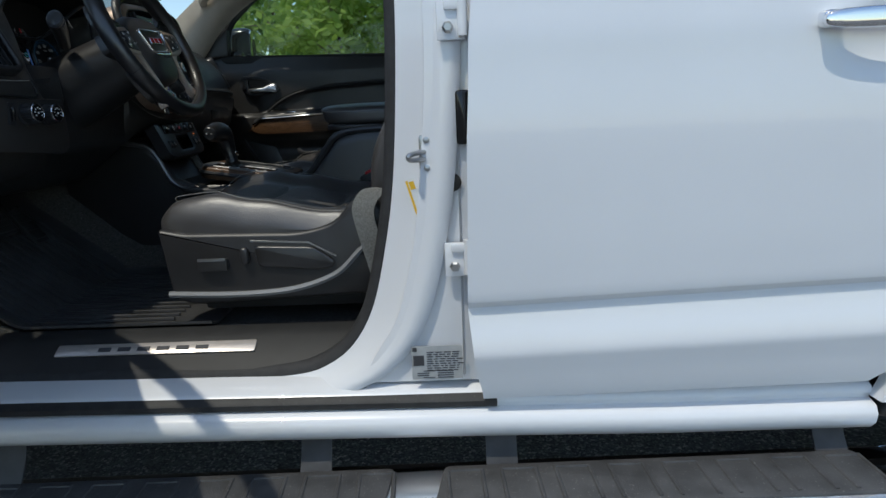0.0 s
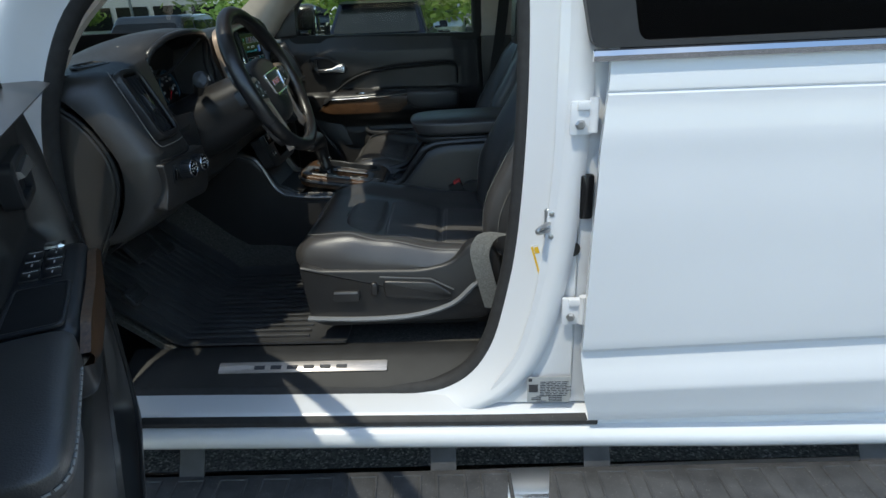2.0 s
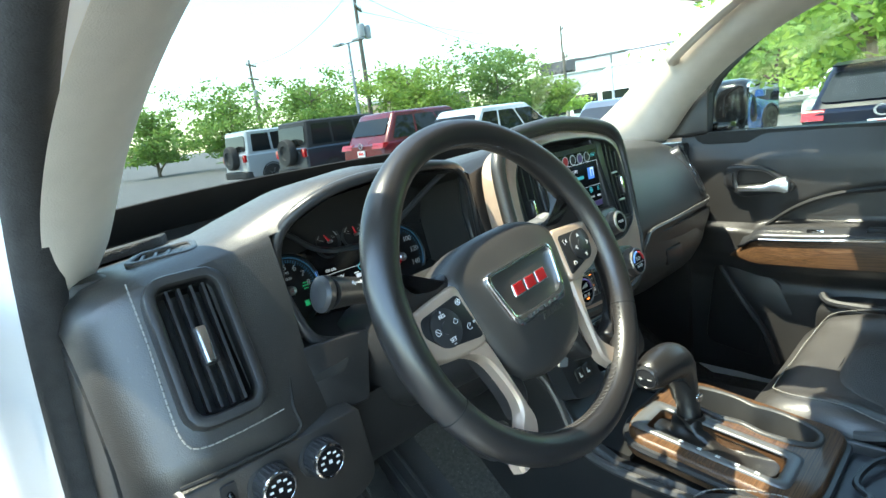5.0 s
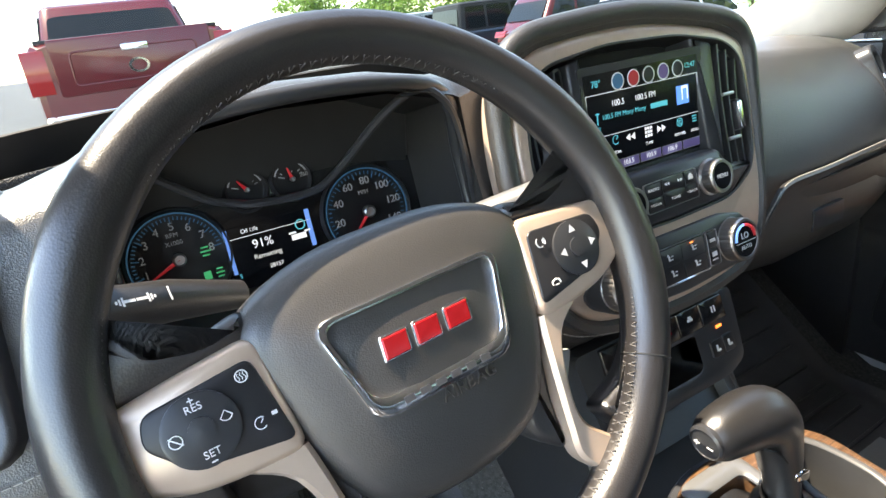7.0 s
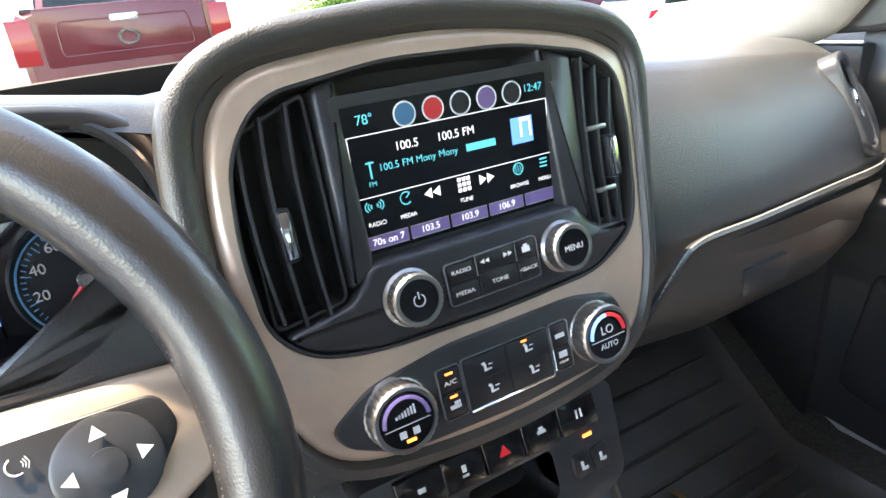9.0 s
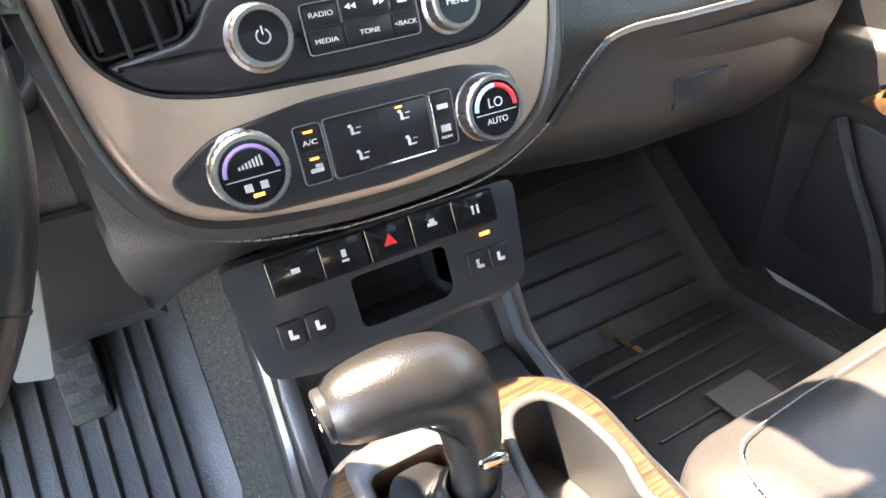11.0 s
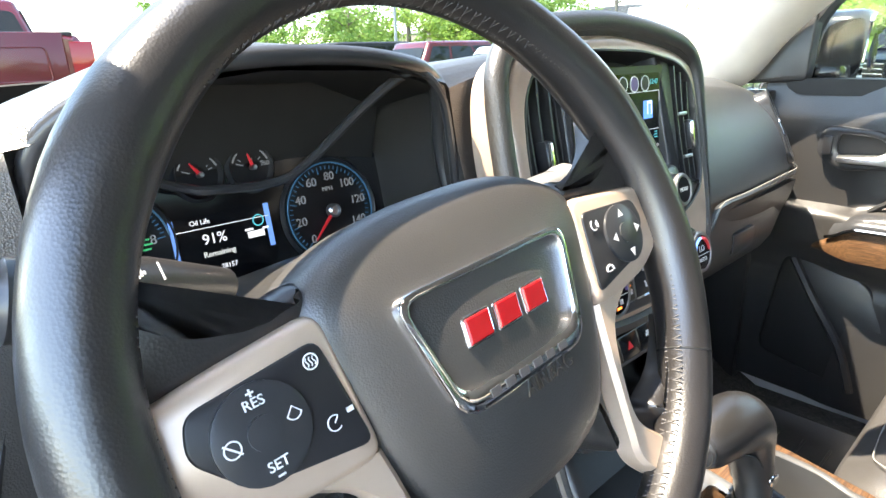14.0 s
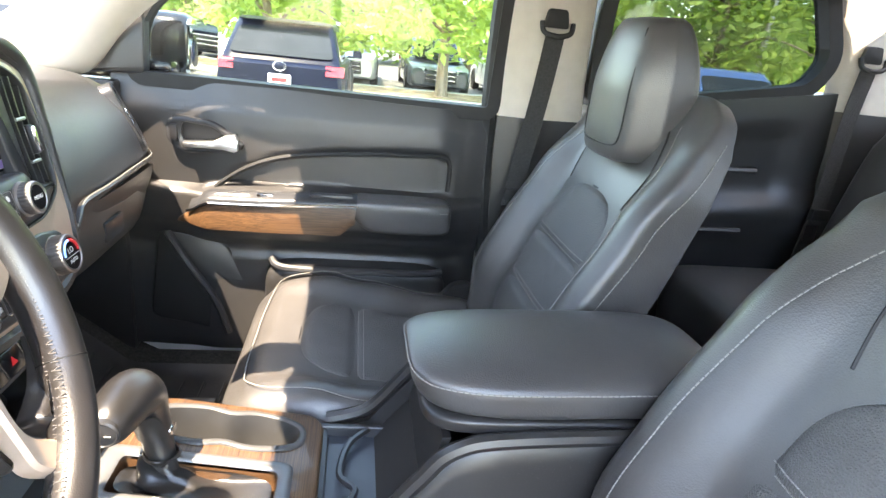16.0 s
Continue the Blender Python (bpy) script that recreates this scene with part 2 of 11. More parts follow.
M_SATIN = mat("satin_silver", (0.50, 0.50, 0.50), 0.3, 0.9)
M_GLOSS = mat("gloss_black", (0.008, 0.008, 0.009), 0.14, coat=0.15)
M_BLACK = mat("matte_black", (0.018, 0.018, 0.018), 0.6, vary=0.2, scale=20)
M_PANEL = mat("dark_grey_panel", (0.036, 0.037, 0.040), 0.28, 0.0, vary=0.08, scale=40)
M_RUBBER = mat("black_rubber", (0.026, 0.026, 0.026), 0.60, vary=0.25, scale=30, bump=0.3, bscale=300, dust=0.12)
M_MAT = mat("rubber_mat", (0.050, 0.050, 0.051), 0.44, vary=0.3, scale=12, bump=0.3, bscale=400, dust=0.12, spec=0.8)
M_CARPET = mat("grey_carpet", (0.07, 0.067, 0.06), 0.95, vary=0.4, scale=160, bump=1.0, bscale=500, dust=0.5)
M_PADGREY = mat("step_rubber", (0.060, 0.060, 0.062), 0.6, vary=0.3, scale=18, bump=0.4, bscale=350, dust=0.4)
M_BEIGE = mat("beige_trim", (0.66, 0.60, 0.52), 0.75, vary=0.04, scale=30, bump=0.3, bscale=700)
M_HEAD = mat("headliner_cloth", (0.68, 0.65, 0.60), 0.95, vary=0.05, scale=80, bump=0.5, bscale=900)
M_PADV = mat("pebbled_airbag_vinyl", (0.045, 0.042, 0.040), 0.38, vary=0.12, scale=10, bump=0.12, bscale=1000, bkind='VORONOI', spec=0.9)
M_VALANCE = mat("seat_side_plastic", (0.026, 0.025, 0.025), 0.42, vary=0.15, scale=14, bump=0.12, bscale=800, spec=0.6)
M_DOORV = mat("door_vinyl", (0.035, 0.0335, 0.033), 0.36, vary=0.15, scale=9, bump=0.16, bscale=600, bkind='VORONOI', spec=0.9)
M_RED = mat("red_enamel", (0.34, 0.008, 0.012), 0.25, coat=0.5)
M_REDPL = mat("red_plastic", (0.70, 0.03, 0.03), 0.4)
M_ICON = mat("white_print", (0.80, 0.80, 0.80), 0.6)
# white print with a faint glow added to lift it on the dim fascia
M_GLOWPRINT = mat("print_with_added_glow", (0.80, 0.80, 0.80), 0.6, emit=0.014)
M_BUTTON = mat("button_black", (0.020, 0.020, 0.022), 0.35, vary=0.1, scale=60)
M_BELT = mat("grey_webbing", (0.060, 0.058, 0.056), 0.8, vary=0.2, scale=200, bump=0.6, bscale=300, bkind='WAVE')
M_BELTL = mat("light_webbing", (0.30, 0.30, 0.28), 0.8, vary=0.25, scale=300, bump=0.8, bscale=250, bkind='WAVE')
M_PAPER = mat("silver_label", (0.42, 0.43, 0.43), 0.45, vary=0.06, scale=90)
M_INK = mat("dark_print", (0.05, 0.05, 0.055), 0.6)
M_YELLOW = mat("yellow_print", (0.85, 0.50, 0.03), 0.5)
M_CARD = mat("white_card", (0.78, 0.78, 0.77), 0.5)
M_WOODX = wood_mat("open_pore_wood", 0)
M_GLASS = glass_mat("clear_glass", (0.82, 0.86, 0.82))
# far darker than clear glass: the tint holds down the bright outside
M_GLASSW = glass_mat("dimming_windscreen_glass", (0.36, 0.385, 0.375))
M_GLASST = glass_mat("privacy_glass", (0.10, 0.11, 0.11))
M_GLASSM = glass_mat("lightly_tinted_glass", (0.34, 0.37, 0.35))
M_MIRROR = mat("mirror_glass", (0.85, 0.87, 0.87), 0.01, 1.0)
M_SCREEN = mat("screen_black", (0.006, 0.007, 0.009), 0.12)
M_UNDER = mat("underbody", (0.02, 0.02, 0.02), 0.8, vary=0.4, scale=10)
M_BRACK = mat("bracket_paint", (0.045, 0.045, 0.048), 0.6, vary=0.3, scale=25)


def glow(name, color, strength):
    return mat(name, color, 0.4, emit=strength)


E_WHITE = glow("lit_white", (0.70, 0.75, 0.85), 0.085)
E_CYAN = glow("lit_cyan", (0.06, 0.45, 0.56), 0.07)
E_BLUE = glow("lit_blue", (0.12, 0.28, 0.75), 0.07)
E_PURPLE = glow("lit_violet", (0.11, 0.09, 0.25), 0.035)
E_RED = glow("lit_red", (0.45, 0.02, 0.03), 0.03)
E_GREEN = glow("lit_green", (0.04, 0.50, 0.20), 0.04)
E_DIM = glow("lit_dim_white", (0.26, 0.28, 0.30), 0.02)
E_DIMBLUE = glow("lit_dim_blue", (0.03, 0.11, 0.21), 0.04)
E_AMBER = glow("lit_amber", (0.95, 0.22, 0.05), 0.3)


# ---- modelling helpers ----
def smooth_mesh(me, angle=38):
    for p in me.polygons:
        p.use_smooth = True
    me.set_sharp_from_angle(angle=radians(angle))


def thing(name, base, label, category, group="", kind=""):
    e = new(name)
    e.empty_display_size = 0.05
    e.location = base
    return tagged(e, label, category, group, kind)


def world_of(ob):
    base = Matrix.Identity(4)
    while ob is not None:
        base = ob.matrix_parent_inverse @ ob.matrix_basis @ base
        ob = ob.parent
    return base


def part(name, bm, material, parent=None, label="", angle=38, fix=True):
    if fix:
        bmesh.ops.recalc_face_normals(bm, faces=bm.faces)
    me = bpy.data.meshes.new(name)
    bm.to_mesh(me)
    bm.free()
    smooth_mesh(me, angle)
    for m in (material if isinstance(material, (list, tuple)) else [material]):
        me.materials.append(m)
    ob = new(name, me)
    if parent is not None:
        ob.parent = parent
        ob.matrix_parent_inverse = world_of(parent).inverted()
    if label:
        ob["label"] = label
    return ob


def frame_m(o, u, n):
    """A frame with local x = u, z = n."""
    n = Vector(n).normalized()
    u = Vector(u).normalized()
    v = n.cross(u).normalized()
    m = Matrix((u, v, n)).transposed().to_4x4()
    return Matrix.Translation(o) @ m


def rounded(pts, r=0.01, seg=4):
    """A closed 2D outline with its corners rounded."""
    out, k = [], len(pts)
    rr = r if isinstance(r, (list, tuple)) else [r] * k
    for i in range(k):
        p, a, b = Vector(pts[i]), Vector(pts[i - 1]), Vector(pts[(i + 1) % k])
        da, db = a - p, b - p
        d = min(rr[i], da.length * 0.49, db.length * 0.49)
        if d < 1e-6:
            out.append(p)
            continue
        s, e = p + da.normalized() * d, p + db.normalized() * d
        for j in range(seg + 1):
            t = j / seg
            out.append(s * (1 - t) ** 2 + p * 2 * t * (1 - t) + e * t * t)
    return out


def offset2(pts, d):
    """The outline moved outward by d (counter-clockwise outline)."""
    out, k = [], len(pts)
    area = sum(pts[i][0] * pts[(i + 1) % k][1] - pts[(i + 1) % k][0] * pts[i][1] for i in range(k))
    sg = 1 if area > 0 else -1
    for i in range(k):
        a, p, b = Vector(pts[i - 1]), Vector(pts[i]), Vector(pts[(i + 1) % k])
        n1 = Vector(((p - a).y, -(p - a).x))
        n2 = Vector(((b - p).y, -(b - p).x))
        n1 = n1.normalized() if n1.length > 1e-9 else n1
        n2 = n2.normalized() if n2.length > 1e-9 else n2
        n = (n1 + n2)
        n = n.normalized() if n.length > 1e-6 else n1
        c = max(0.5, n.dot(n1))
        out.append(p + n * (sg * d / c))
    return out


def loft(bm, rings, closed=True, caps=True):
    vs = [[bm.verts.new(p) for p in ring] for ring in rings]
    k = len(rings[0])
    for a, b in zip(vs, vs[1:]):
        for i in range(k if closed else k - 1):
            j = (i + 1) % k
            try:
                bm.faces.new((a[i], a[j], b[j], b[i]))
            except ValueError:
                pass
    if caps and closed:
        for ring in (vs[0], vs[-1]):
            try:
                bm.faces.new(ring)
            except ValueError:
                pass
    return vs


def plate(bm, outline, m, z0, z1, bev=0.0, dome=0.0):
    """A plate: a 2D outline raised from z0 to z1 in the frame m, its top edge bevelled, its top domed."""
    pts = [Vector(p) for p in outline]
    rings = [[m @ Vector((p.x, p.y, z0)) for p in pts]]
    if bev:
        rings.append([m @ Vector((p.x, p.y, z1 - bev)) for p in pts])
        ins = offset2(pts, -bev * 0.4)
        rings.append([m @ Vector((p.x, p.y, z1 - bev * 0.3)) for p in ins])
        ins = offset2(pts, -bev)
        rings.append([m @ Vector((p.x, p.y, z1)) for p in ins])
    else:
        ins = pts
        rings.append([m @ Vector((p.x, p.y, z1)) for p in pts])
    if dome:
        c = sum(ins, Vector((0, 0))) / len(ins)
        for f in (0.85, 0.6, 0.3):
            rings.append([m @ Vector((c.x + (p.x - c.x) * f, c.y + (p.y - c.y) * f, z1 + dome * (1 - f * f))) for p in ins])
    loft(bm, rings)


def frame_ring(bm, outer, inner, m, z0, z1, bev=0.0):
    """A flat ring between two outlines with as many points."""
    o, i = [Vector(p) for p in outer], [Vector(p) for p in inner]
    mid = lambda f: [a.lerp(b, f) for a, b in zip(o, i)]
    if bev:
        rows = [(o, z0), (o, z1 - bev), (mid(0.15), z1 - bev * 0.25), (mid(0.5), z1), (mid(0.85), z1 - bev * 0.25), (i, z1 - bev), (i, z0)]
    else:
        rows = [(o, z0), (o, z1), (i, z1), (i, z0)]
    rings = [[m @ Vector((p.x, p.y, z)) for p in pts] for pts, z in rows]
    loft(bm, rings + [rings[0]], caps=False)
    bmesh.ops.remove_doubles(bm, verts=bm.verts, dist=1e-6)


def catmull(pts, n=6, closed=False):
    pts = [Vector(p) for p in pts]
    out, k = [], len(pts)
    for i in range(k if closed else k - 1):
        p0 = pts[(i - 1) % k] if closed or i > 0 else pts[0]
        p1, p2 = pts[i], pts[(i + 1) % k]
        p3 = pts[(i + 2) % k] if closed or i + 2 < k else pts[-1]
        for j in range(n):
            t = j / n
            out.append(0.5 * ((2 * p1) + (p2 - p0) * t + (2 * p0 - 5 * p1 + 4 * p2 - p3) * t * t + (3 * p1 - p0 - 3 * p2 + p3) * t ** 3))
    if not closed:
        out.append(pts[-1])
    return out


def tube(bm, pts, r, seg=8, closed=False, flat=1.0, up=None, caps=True):
    """A tube along points; r a number or one for each point; flat squeezes it along its second axis."""
    pts = [Vector(p) for p in pts]
    k = len(pts)
    rings, ref = [], Vector(up) if up else None
    for i in range(k):
        a = pts[i - 1] if closed or i > 0 else pts[0]
        b = pts[(i + 1) % k] if closed or i < k - 1 else pts[-1]
        t = (b - a).normalized()
        if ref is None:
            ref = Vector((0, 0, 1)) if abs(t.z) < 0.9 else Vector((1, 0, 0))
        x = ref.cross(t)
        if x.length < 1e-5:
            x = t.orthogonal()
        x.normalize()
        y = t.cross(x).normalized()
        if up is None:
            ref = y
        rad = r[i] if isinstance(r, (list, tuple)) else r
        rings.append([pts[i] + x * math.cos(2 * math.pi * j / seg) * rad + y * math.sin(2 * math.pi * j / seg) * rad * flat for j in range(seg)])
    if closed:
        loft(bm, rings + [rings[0]], caps=False)
        bmesh.ops.remove_doubles(bm, verts=bm.verts, dist=1e-7)
    else:
        loft(bm, rings, caps=caps)


def box(bm, lo, hi, bev=0.0, m=None, seg=2):
    """A bevelled box between two corners."""
    t = bmesh.new()
    bmesh.ops.create_cube(t, size=1.0)
    lo, hi = Vector(lo), Vector(hi)
    for v in t.verts:
        v.co = Vector(((v.co.x + 0.5) * (hi.x - lo.x) + lo.x, (v.co.y + 0.5) * (hi.y - lo.y) + lo.y, (v.co.z + 0.5) * (hi.z - lo.z) + lo.z))
    if bev:
        bmesh.ops.bevel(t, geom=t.edges[:], offset=bev, segments=seg, affect='EDGES', profile=0.6)
    if m is not None:
        bmesh.ops.transform(t, matrix=m, verts=t.verts)
    merge(bm, t)


def merge(bm, t):
    me = bpy.data.meshes.new("tmp")
    t.to_mesh(me)
    t.free()
    bm.from_mesh(me)
    bpy.data.meshes.remove(me)


def cut(bm, *cutters):
    """The solid bm with the solids of the cutters taken away."""
    obs = []
    for b in (bm,) + cutters:
        bmesh.ops.recalc_face_normals(b, faces=b.faces)
        bmesh.ops.triangulate(b, faces=[f for f in b.faces if len(f.verts) > 4])
        me = bpy.data.meshes.new("solid")
        b.to_mesh(me)
        b.free()
        o = bpy.data.objects.new("solid", me)
        scene.collection.objects.link(o)
        obs.append(o)
    for o in obs[1:]:
        md = obs[0].modifiers.new("cut", 'BOOLEAN')
        md.operation, md.solver, md.object = 'DIFFERENCE', 'EXACT', o
    dg = bpy.context.evaluated_depsgraph_get()
    me = bpy.data.meshes.new_from_object(obs[0].evaluated_get(dg))
    out = bmesh.new()
    out.from_mesh(me)
    bpy.data.meshes.remove(me)
    for o in obs:
        me = o.data
        bpy.data.objects.remove(o)
        bpy.data.meshes.remove(me)
    return out


def solid(outline, m, z0, z1, bev=0.0):
    b = bmesh.new()
    plate(b, outline, m, z0, z1, bev)
    return b


def lathe(bm, prof, m, seg=28):
    """A turned form: (radius, height) pairs about the local z of m."""
    rings = [[m @ Vector((r * math.cos(2 * math.pi * j / seg), r * math.sin(2 * math.pi * j / seg), h)) for j in range(seg)] for r, h in prof]
    loft(bm, rings, caps=prof[0][0] > 1e-5 or prof[-1][0] > 1e-5)


def blob(bm, n, f, power=5.0):
    """A rounded block: the surface of a cube, softened to a superquadric, mapped by f(x, y, z) in -1..1."""
    grid = [-1 + 2 * i / n for i in range(n + 1)]
    seen = {}

    def vert(p):
        key = tuple(round(c * n) for c in p)
        if key not in seen:
            q = Vector(p)
            d = (abs(q.x) ** power + abs(q.y) ** power + abs(q.z) ** power) ** (1 / power)
            q = q / d
            seen[key] = bm.verts.new(f(q.x, q.y, q.z))
        return seen[key]
    for ax in range(3):
        for s in (-1, 1):
            for i in range(n):
                for j in range(n):
                    qs = []
                    for di, dj in ((0, 0), (1, 0), (1, 1), (0, 1)):
                        p = [0, 0, 0]
                        p[ax], p[(ax + 1) % 3], p[(ax + 2) % 3] = s, grid[i + di], grid[j + dj]
                        qs.append(vert(p))
                    try:
                        bm.faces.new(qs if s > 0 else qs[::-1])
                    except ValueError:
                        pass


def surf(bm, f, nu, nv, thick=None):
    """A sheet f(u, v), u and v in 0..1; thick: a vector to the back side."""
    vs = [[bm.verts.new(f(i / nu, j / nv)) for j in range(nv + 1)] for i in range(nu + 1)]
    for i in range(nu):
        for j in range(nv):
            bm.faces.new((vs[i][j], vs[i + 1][j], vs[i + 1][j + 1], vs[i][j + 1]))
    if thick is not None:
        t = Vector(thick)
        ws = [[bm.verts.new(v.co + t) for v in row] for row in vs]
        for i in range(nu):
            for j in range(nv):
                bm.faces.new((ws[i][j + 1], ws[i + 1][j + 1], ws[i + 1][j], ws[i][j]))
        ring = [(i, 0) for i in range(nu)] + [(nu, j) for j in range(nv)] + [(i, nv) for i in range(nu, 0, -1)] + [(0, j) for j in range(nv, 0, -1)]
        for k in range(len(ring)):
            a, b = ring[k], ring[(k + 1) % len(ring)]
            bm.faces.new((vs[a[0]][a[1]], vs[b[0]][b[1]], ws[b[0]][b[1]], ws[a[0]][a[1]]))


def interp(table, x):
    """Piecewise linear values from rows (x, v...)."""
    if x <= table[0][0]:
        return table[0][1:]
    for a, b in zip(table, table[1:]):
        if x <= b[0]:
            t = (x - a[0]) / (b[0] - a[0])
            t = t * t * (3 - 2 * t)
            return tuple(p + (q - p) * t for p, q in zip(a[1:], b[1:]))
    return table[-1][1:]


def text_bm(bm, s, m, size, depth=0.0006, align='CENTER', stretch=1.0):
    """Words as a mesh in the frame m, centred on its origin."""
    cu = bpy.data.curves.new("words", 'FONT')
    cu.body, cu.size, cu.extrude = s, size, depth
    cu.align_x, cu.align_y = align, 'CENTER'
    ob = bpy.data.objects.new("words", cu)
    scene.collection.objects.link(ob)
    dg = bpy.context.evaluated_depsgraph_get()
    me = bpy.data.meshes.new_from_object(ob.evaluated_get(dg))
    t = bmesh.new()
    t.from_mesh(me)
    bmesh.ops.transform(t, matrix=m @ Matrix.Diagonal((stretch, 1, 1, 1)), verts=t.verts)
    merge(bm, t)
    bpy.data.objects.remove(ob)
    bpy.data.curves.remove(cu)
    bpy.data.meshes.remove(me)


def bars(bm, rows, m, z=0.0006):
    """Plain bars (x, y, width, height) in the frame m."""
    for x, y, w, h in rows:
        box(bm, (x - w / 2, y - h / 2, 0), (x + w / 2, y + h / 2, z), 0, m)


def stitch(bm, pts, r=0.0009, dash=0.0055, gap=0.0014):
    """A row of thread stitches along points."""
    pts = [Vector(p) for p in pts]
    acc, on, start, last = 0.0, True, pts[0], pts[0]
    for p in pts[1:]:
        seg = p - last
        left = seg.length
        d = seg.normalized() if left > 0 else seg
        while left > 1e-9:
            need = (dash if on else gap) - acc
            if left < need:
                acc += left
                last = last + d * left
                left = 0
            else:
                last = last + d * need
                left -= need
                acc = 0
                if on:
                    tube(bm, [start, last], r, 5)
                else:
                    start = last
                on = not on
        last = p


# ---- ground ----
def ground_z(x, y=0.0):
    """The asphalt climbs gently ahead of the truck."""
    a = max(0.0, min(1.0, (-x - 3.0) / 4.0))
    b = max(0.0, min(1.0, (7.0 - y) / 4.0))
    return 0.30 * a * a * (3 - 2 * a) * b * b * (3 - 2 * b)


M_ASPH = asphalt_mat()
gb = bmesh.new()
xs = [-900, -200, -60, -43, -20, -12] + [-8 + 0.5 * i for i in range(11)] + [-1, 1, 4, 20, 100, 900]
ys = [-900, -100, -20, -6, -2, 0, 2] + [3 + 0.5 * i for i in range(9)] + [20, 100, 900]
gv = [[gb.verts.new((x, y, ground_z(x, y))) for y in ys] for x in xs]
for i in range(len(xs) - 1):
    for j in range(len(ys) - 1):
        gb.faces.new((gv[i][j], gv[i + 1][j], gv[i + 1][j + 1], gv[i][j + 1]))
tagged(part("ground", gb, M_ASPH, angle=60), "worn grey asphalt of a car park", "asphalt", kind="structure")
M_LINE = mat("faded_white_line", (0.42, 0.42, 0.40), 0.8, vary=0.3, scale=60)
cb = bmesh.new()
pts = [(-1.3 + 0.12 * i, 0.085 + 0.012 * math.sin(i * 1.7) + 0.004 * i, 0.003) for i in range(28)]
for a, b in zip(pts, pts[1:]):
    if random.random() < 0.75:
        w = 0.002 + 0.002 * random.random()
        cb.faces.new([cb.verts.new(p) for p in ((a[0], a[1] - w, 0.004), (b[0], b[1] - w, 0.004), (b[0], b[1] + w, 0.004), (a[0], a[1] + w, 0.004))])
tagged(part("pavement_crack", cb, M_LINE), "thin pale crack across the asphalt", "crack", kind="structure")
cb = bmesh.new()
for i in range(26):
    a, b = Vector((0.70 + 0.004 * i, 0.42 - i * 0.05, 0.004)), Vector((0.704 + 0.004 * i, 0.37 - i * 0.05, 0.004))
    w = 0.012 + 0.012 * random.random()
    cb.faces.new([cb.verts.new(p) for p in (a + Vector((-w, 0, 0)), b + Vector((-w, 0, 0)), b + Vector((w, 0, 0)), a + Vector((w, 0, 0)))])
tagged(part("pavement_joint", cb, mat("joint_dirt", (0.20, 0.17, 0.14), 0.9, vary=0.4, scale=50), None), "brown dirty joint in the asphalt", "joint", kind="structure")

# ---- the truck's body ----
truck = thing("pickup_truck", (0, 0.86, 0), "white crew cab pickup truck with its driver door open", "pickup truck")
OPEN = [(-1.085, 0.565), (-1.105, 0.80), (-1.10, 1.05), (-1.065, 1.22), (-0.99, 1.365), (-0.89, 1.455), (-0.76, 1.53), (-0.60, 1.585), (-0.42, 1.61),
        (-0.25, 1.60), (-0.165, 1.55), (-0.138, 1.43), (-0.135, 1.20), (-0.150, 0.95), (-0.175, 0.79), (-0.215, 0.65), (-0.285, 0.567), (-0.40, 0.538), (-0.70, 0.538), (-1.02, 0.540)]
open_loop = [Vector((p.x, p.y)) for p in catmull([Vector((x, z, 0)) for x, z in OPEN], 5, True)]


def ring_y(loop, y):
    return [Vector((p.x, y, p.y)) for p in loop]


def side_offset(d_b, d_a, d_top, d_sill):
    """The opening's outline moved outward, by other amounts at the pillars, roof and sill."""
    out = []
    off = offset2(open_loop, 0.01)
    for p, o in zip(open_loop, off):
        n = (o - p).normalized()
        w = max(0, n.x) * d_b + max(0, -n.x) * d_a
        v = max(0, n.y) * d_top + max(0, -n.y) * d_sill
        out.append(p + n * max(0.004, (w * abs(n.x) + v * abs(n.y))))
    return out


bm = bmesh.new()
rings = [ring_y(side_offset(-0.0, 0, 0, 0), 0.135), ring_y(side_offset(0.004, 0.004, 0.004, 0.004), 0.098),
         ring_y(side_offset(0.030, 0.025, 0.02, 0.020), 0.088), ring_y(side_offset(0.055, 0.05, 0.035, 0.026), 0.066),
         ring_y(side_offset(0.085, 0.075, 0.055, 0.030), 0.052), ring_y(side_offset(0.118, 0.11, 0.08, 0.035), 0.047)]
loft(bm, rings, caps=False)
side = part("body_side", bm, M_WHITE, truck, "white painted door surround with B pillar", angle=50)
sol = side.modifiers.new("sheet", 'SOLIDIFY')
sol.thickness, sol.offset = 0.002, 0

# pillar sheet between the opening and the rear door
bm = bmesh.new()
jamb = [(-0.078, 1.60), (-0.082, 1.10), (-0.095, 0.93), (-0.115, 0.79), (-0.150, 0.66), (-0.205, 0.575), (-0.22, 0.532), (0.03, 0.532), (0.03, 1.60)]
jamb = rounded(jamb, [0.02, 0.05, 0.05, 0.04, 0.03, 0.02, 0.005, 0.005, 0.02], 4)
plate(bm, jamb, Matrix(((1, 0, 0, 0), (0, 0, -1, 0.0565), (0, 1, 0, 0), (0, 0, 0, 1))), -0.004, 0.0, 0.002)
part("pillar_sheet", bm, M_WHITE, truck)
# back face of the B pillar, towards the rear door
bm = bmesh.new()
surf(bm, lambda u, v: Vector((-0.03 + 0.07 * u, 0.05 + 0.10 * u, 0.545 + v * 1.05)), 4, 6, (0, 0.01, 0))
part("pillar_return", bm, M_WHITE, truck)
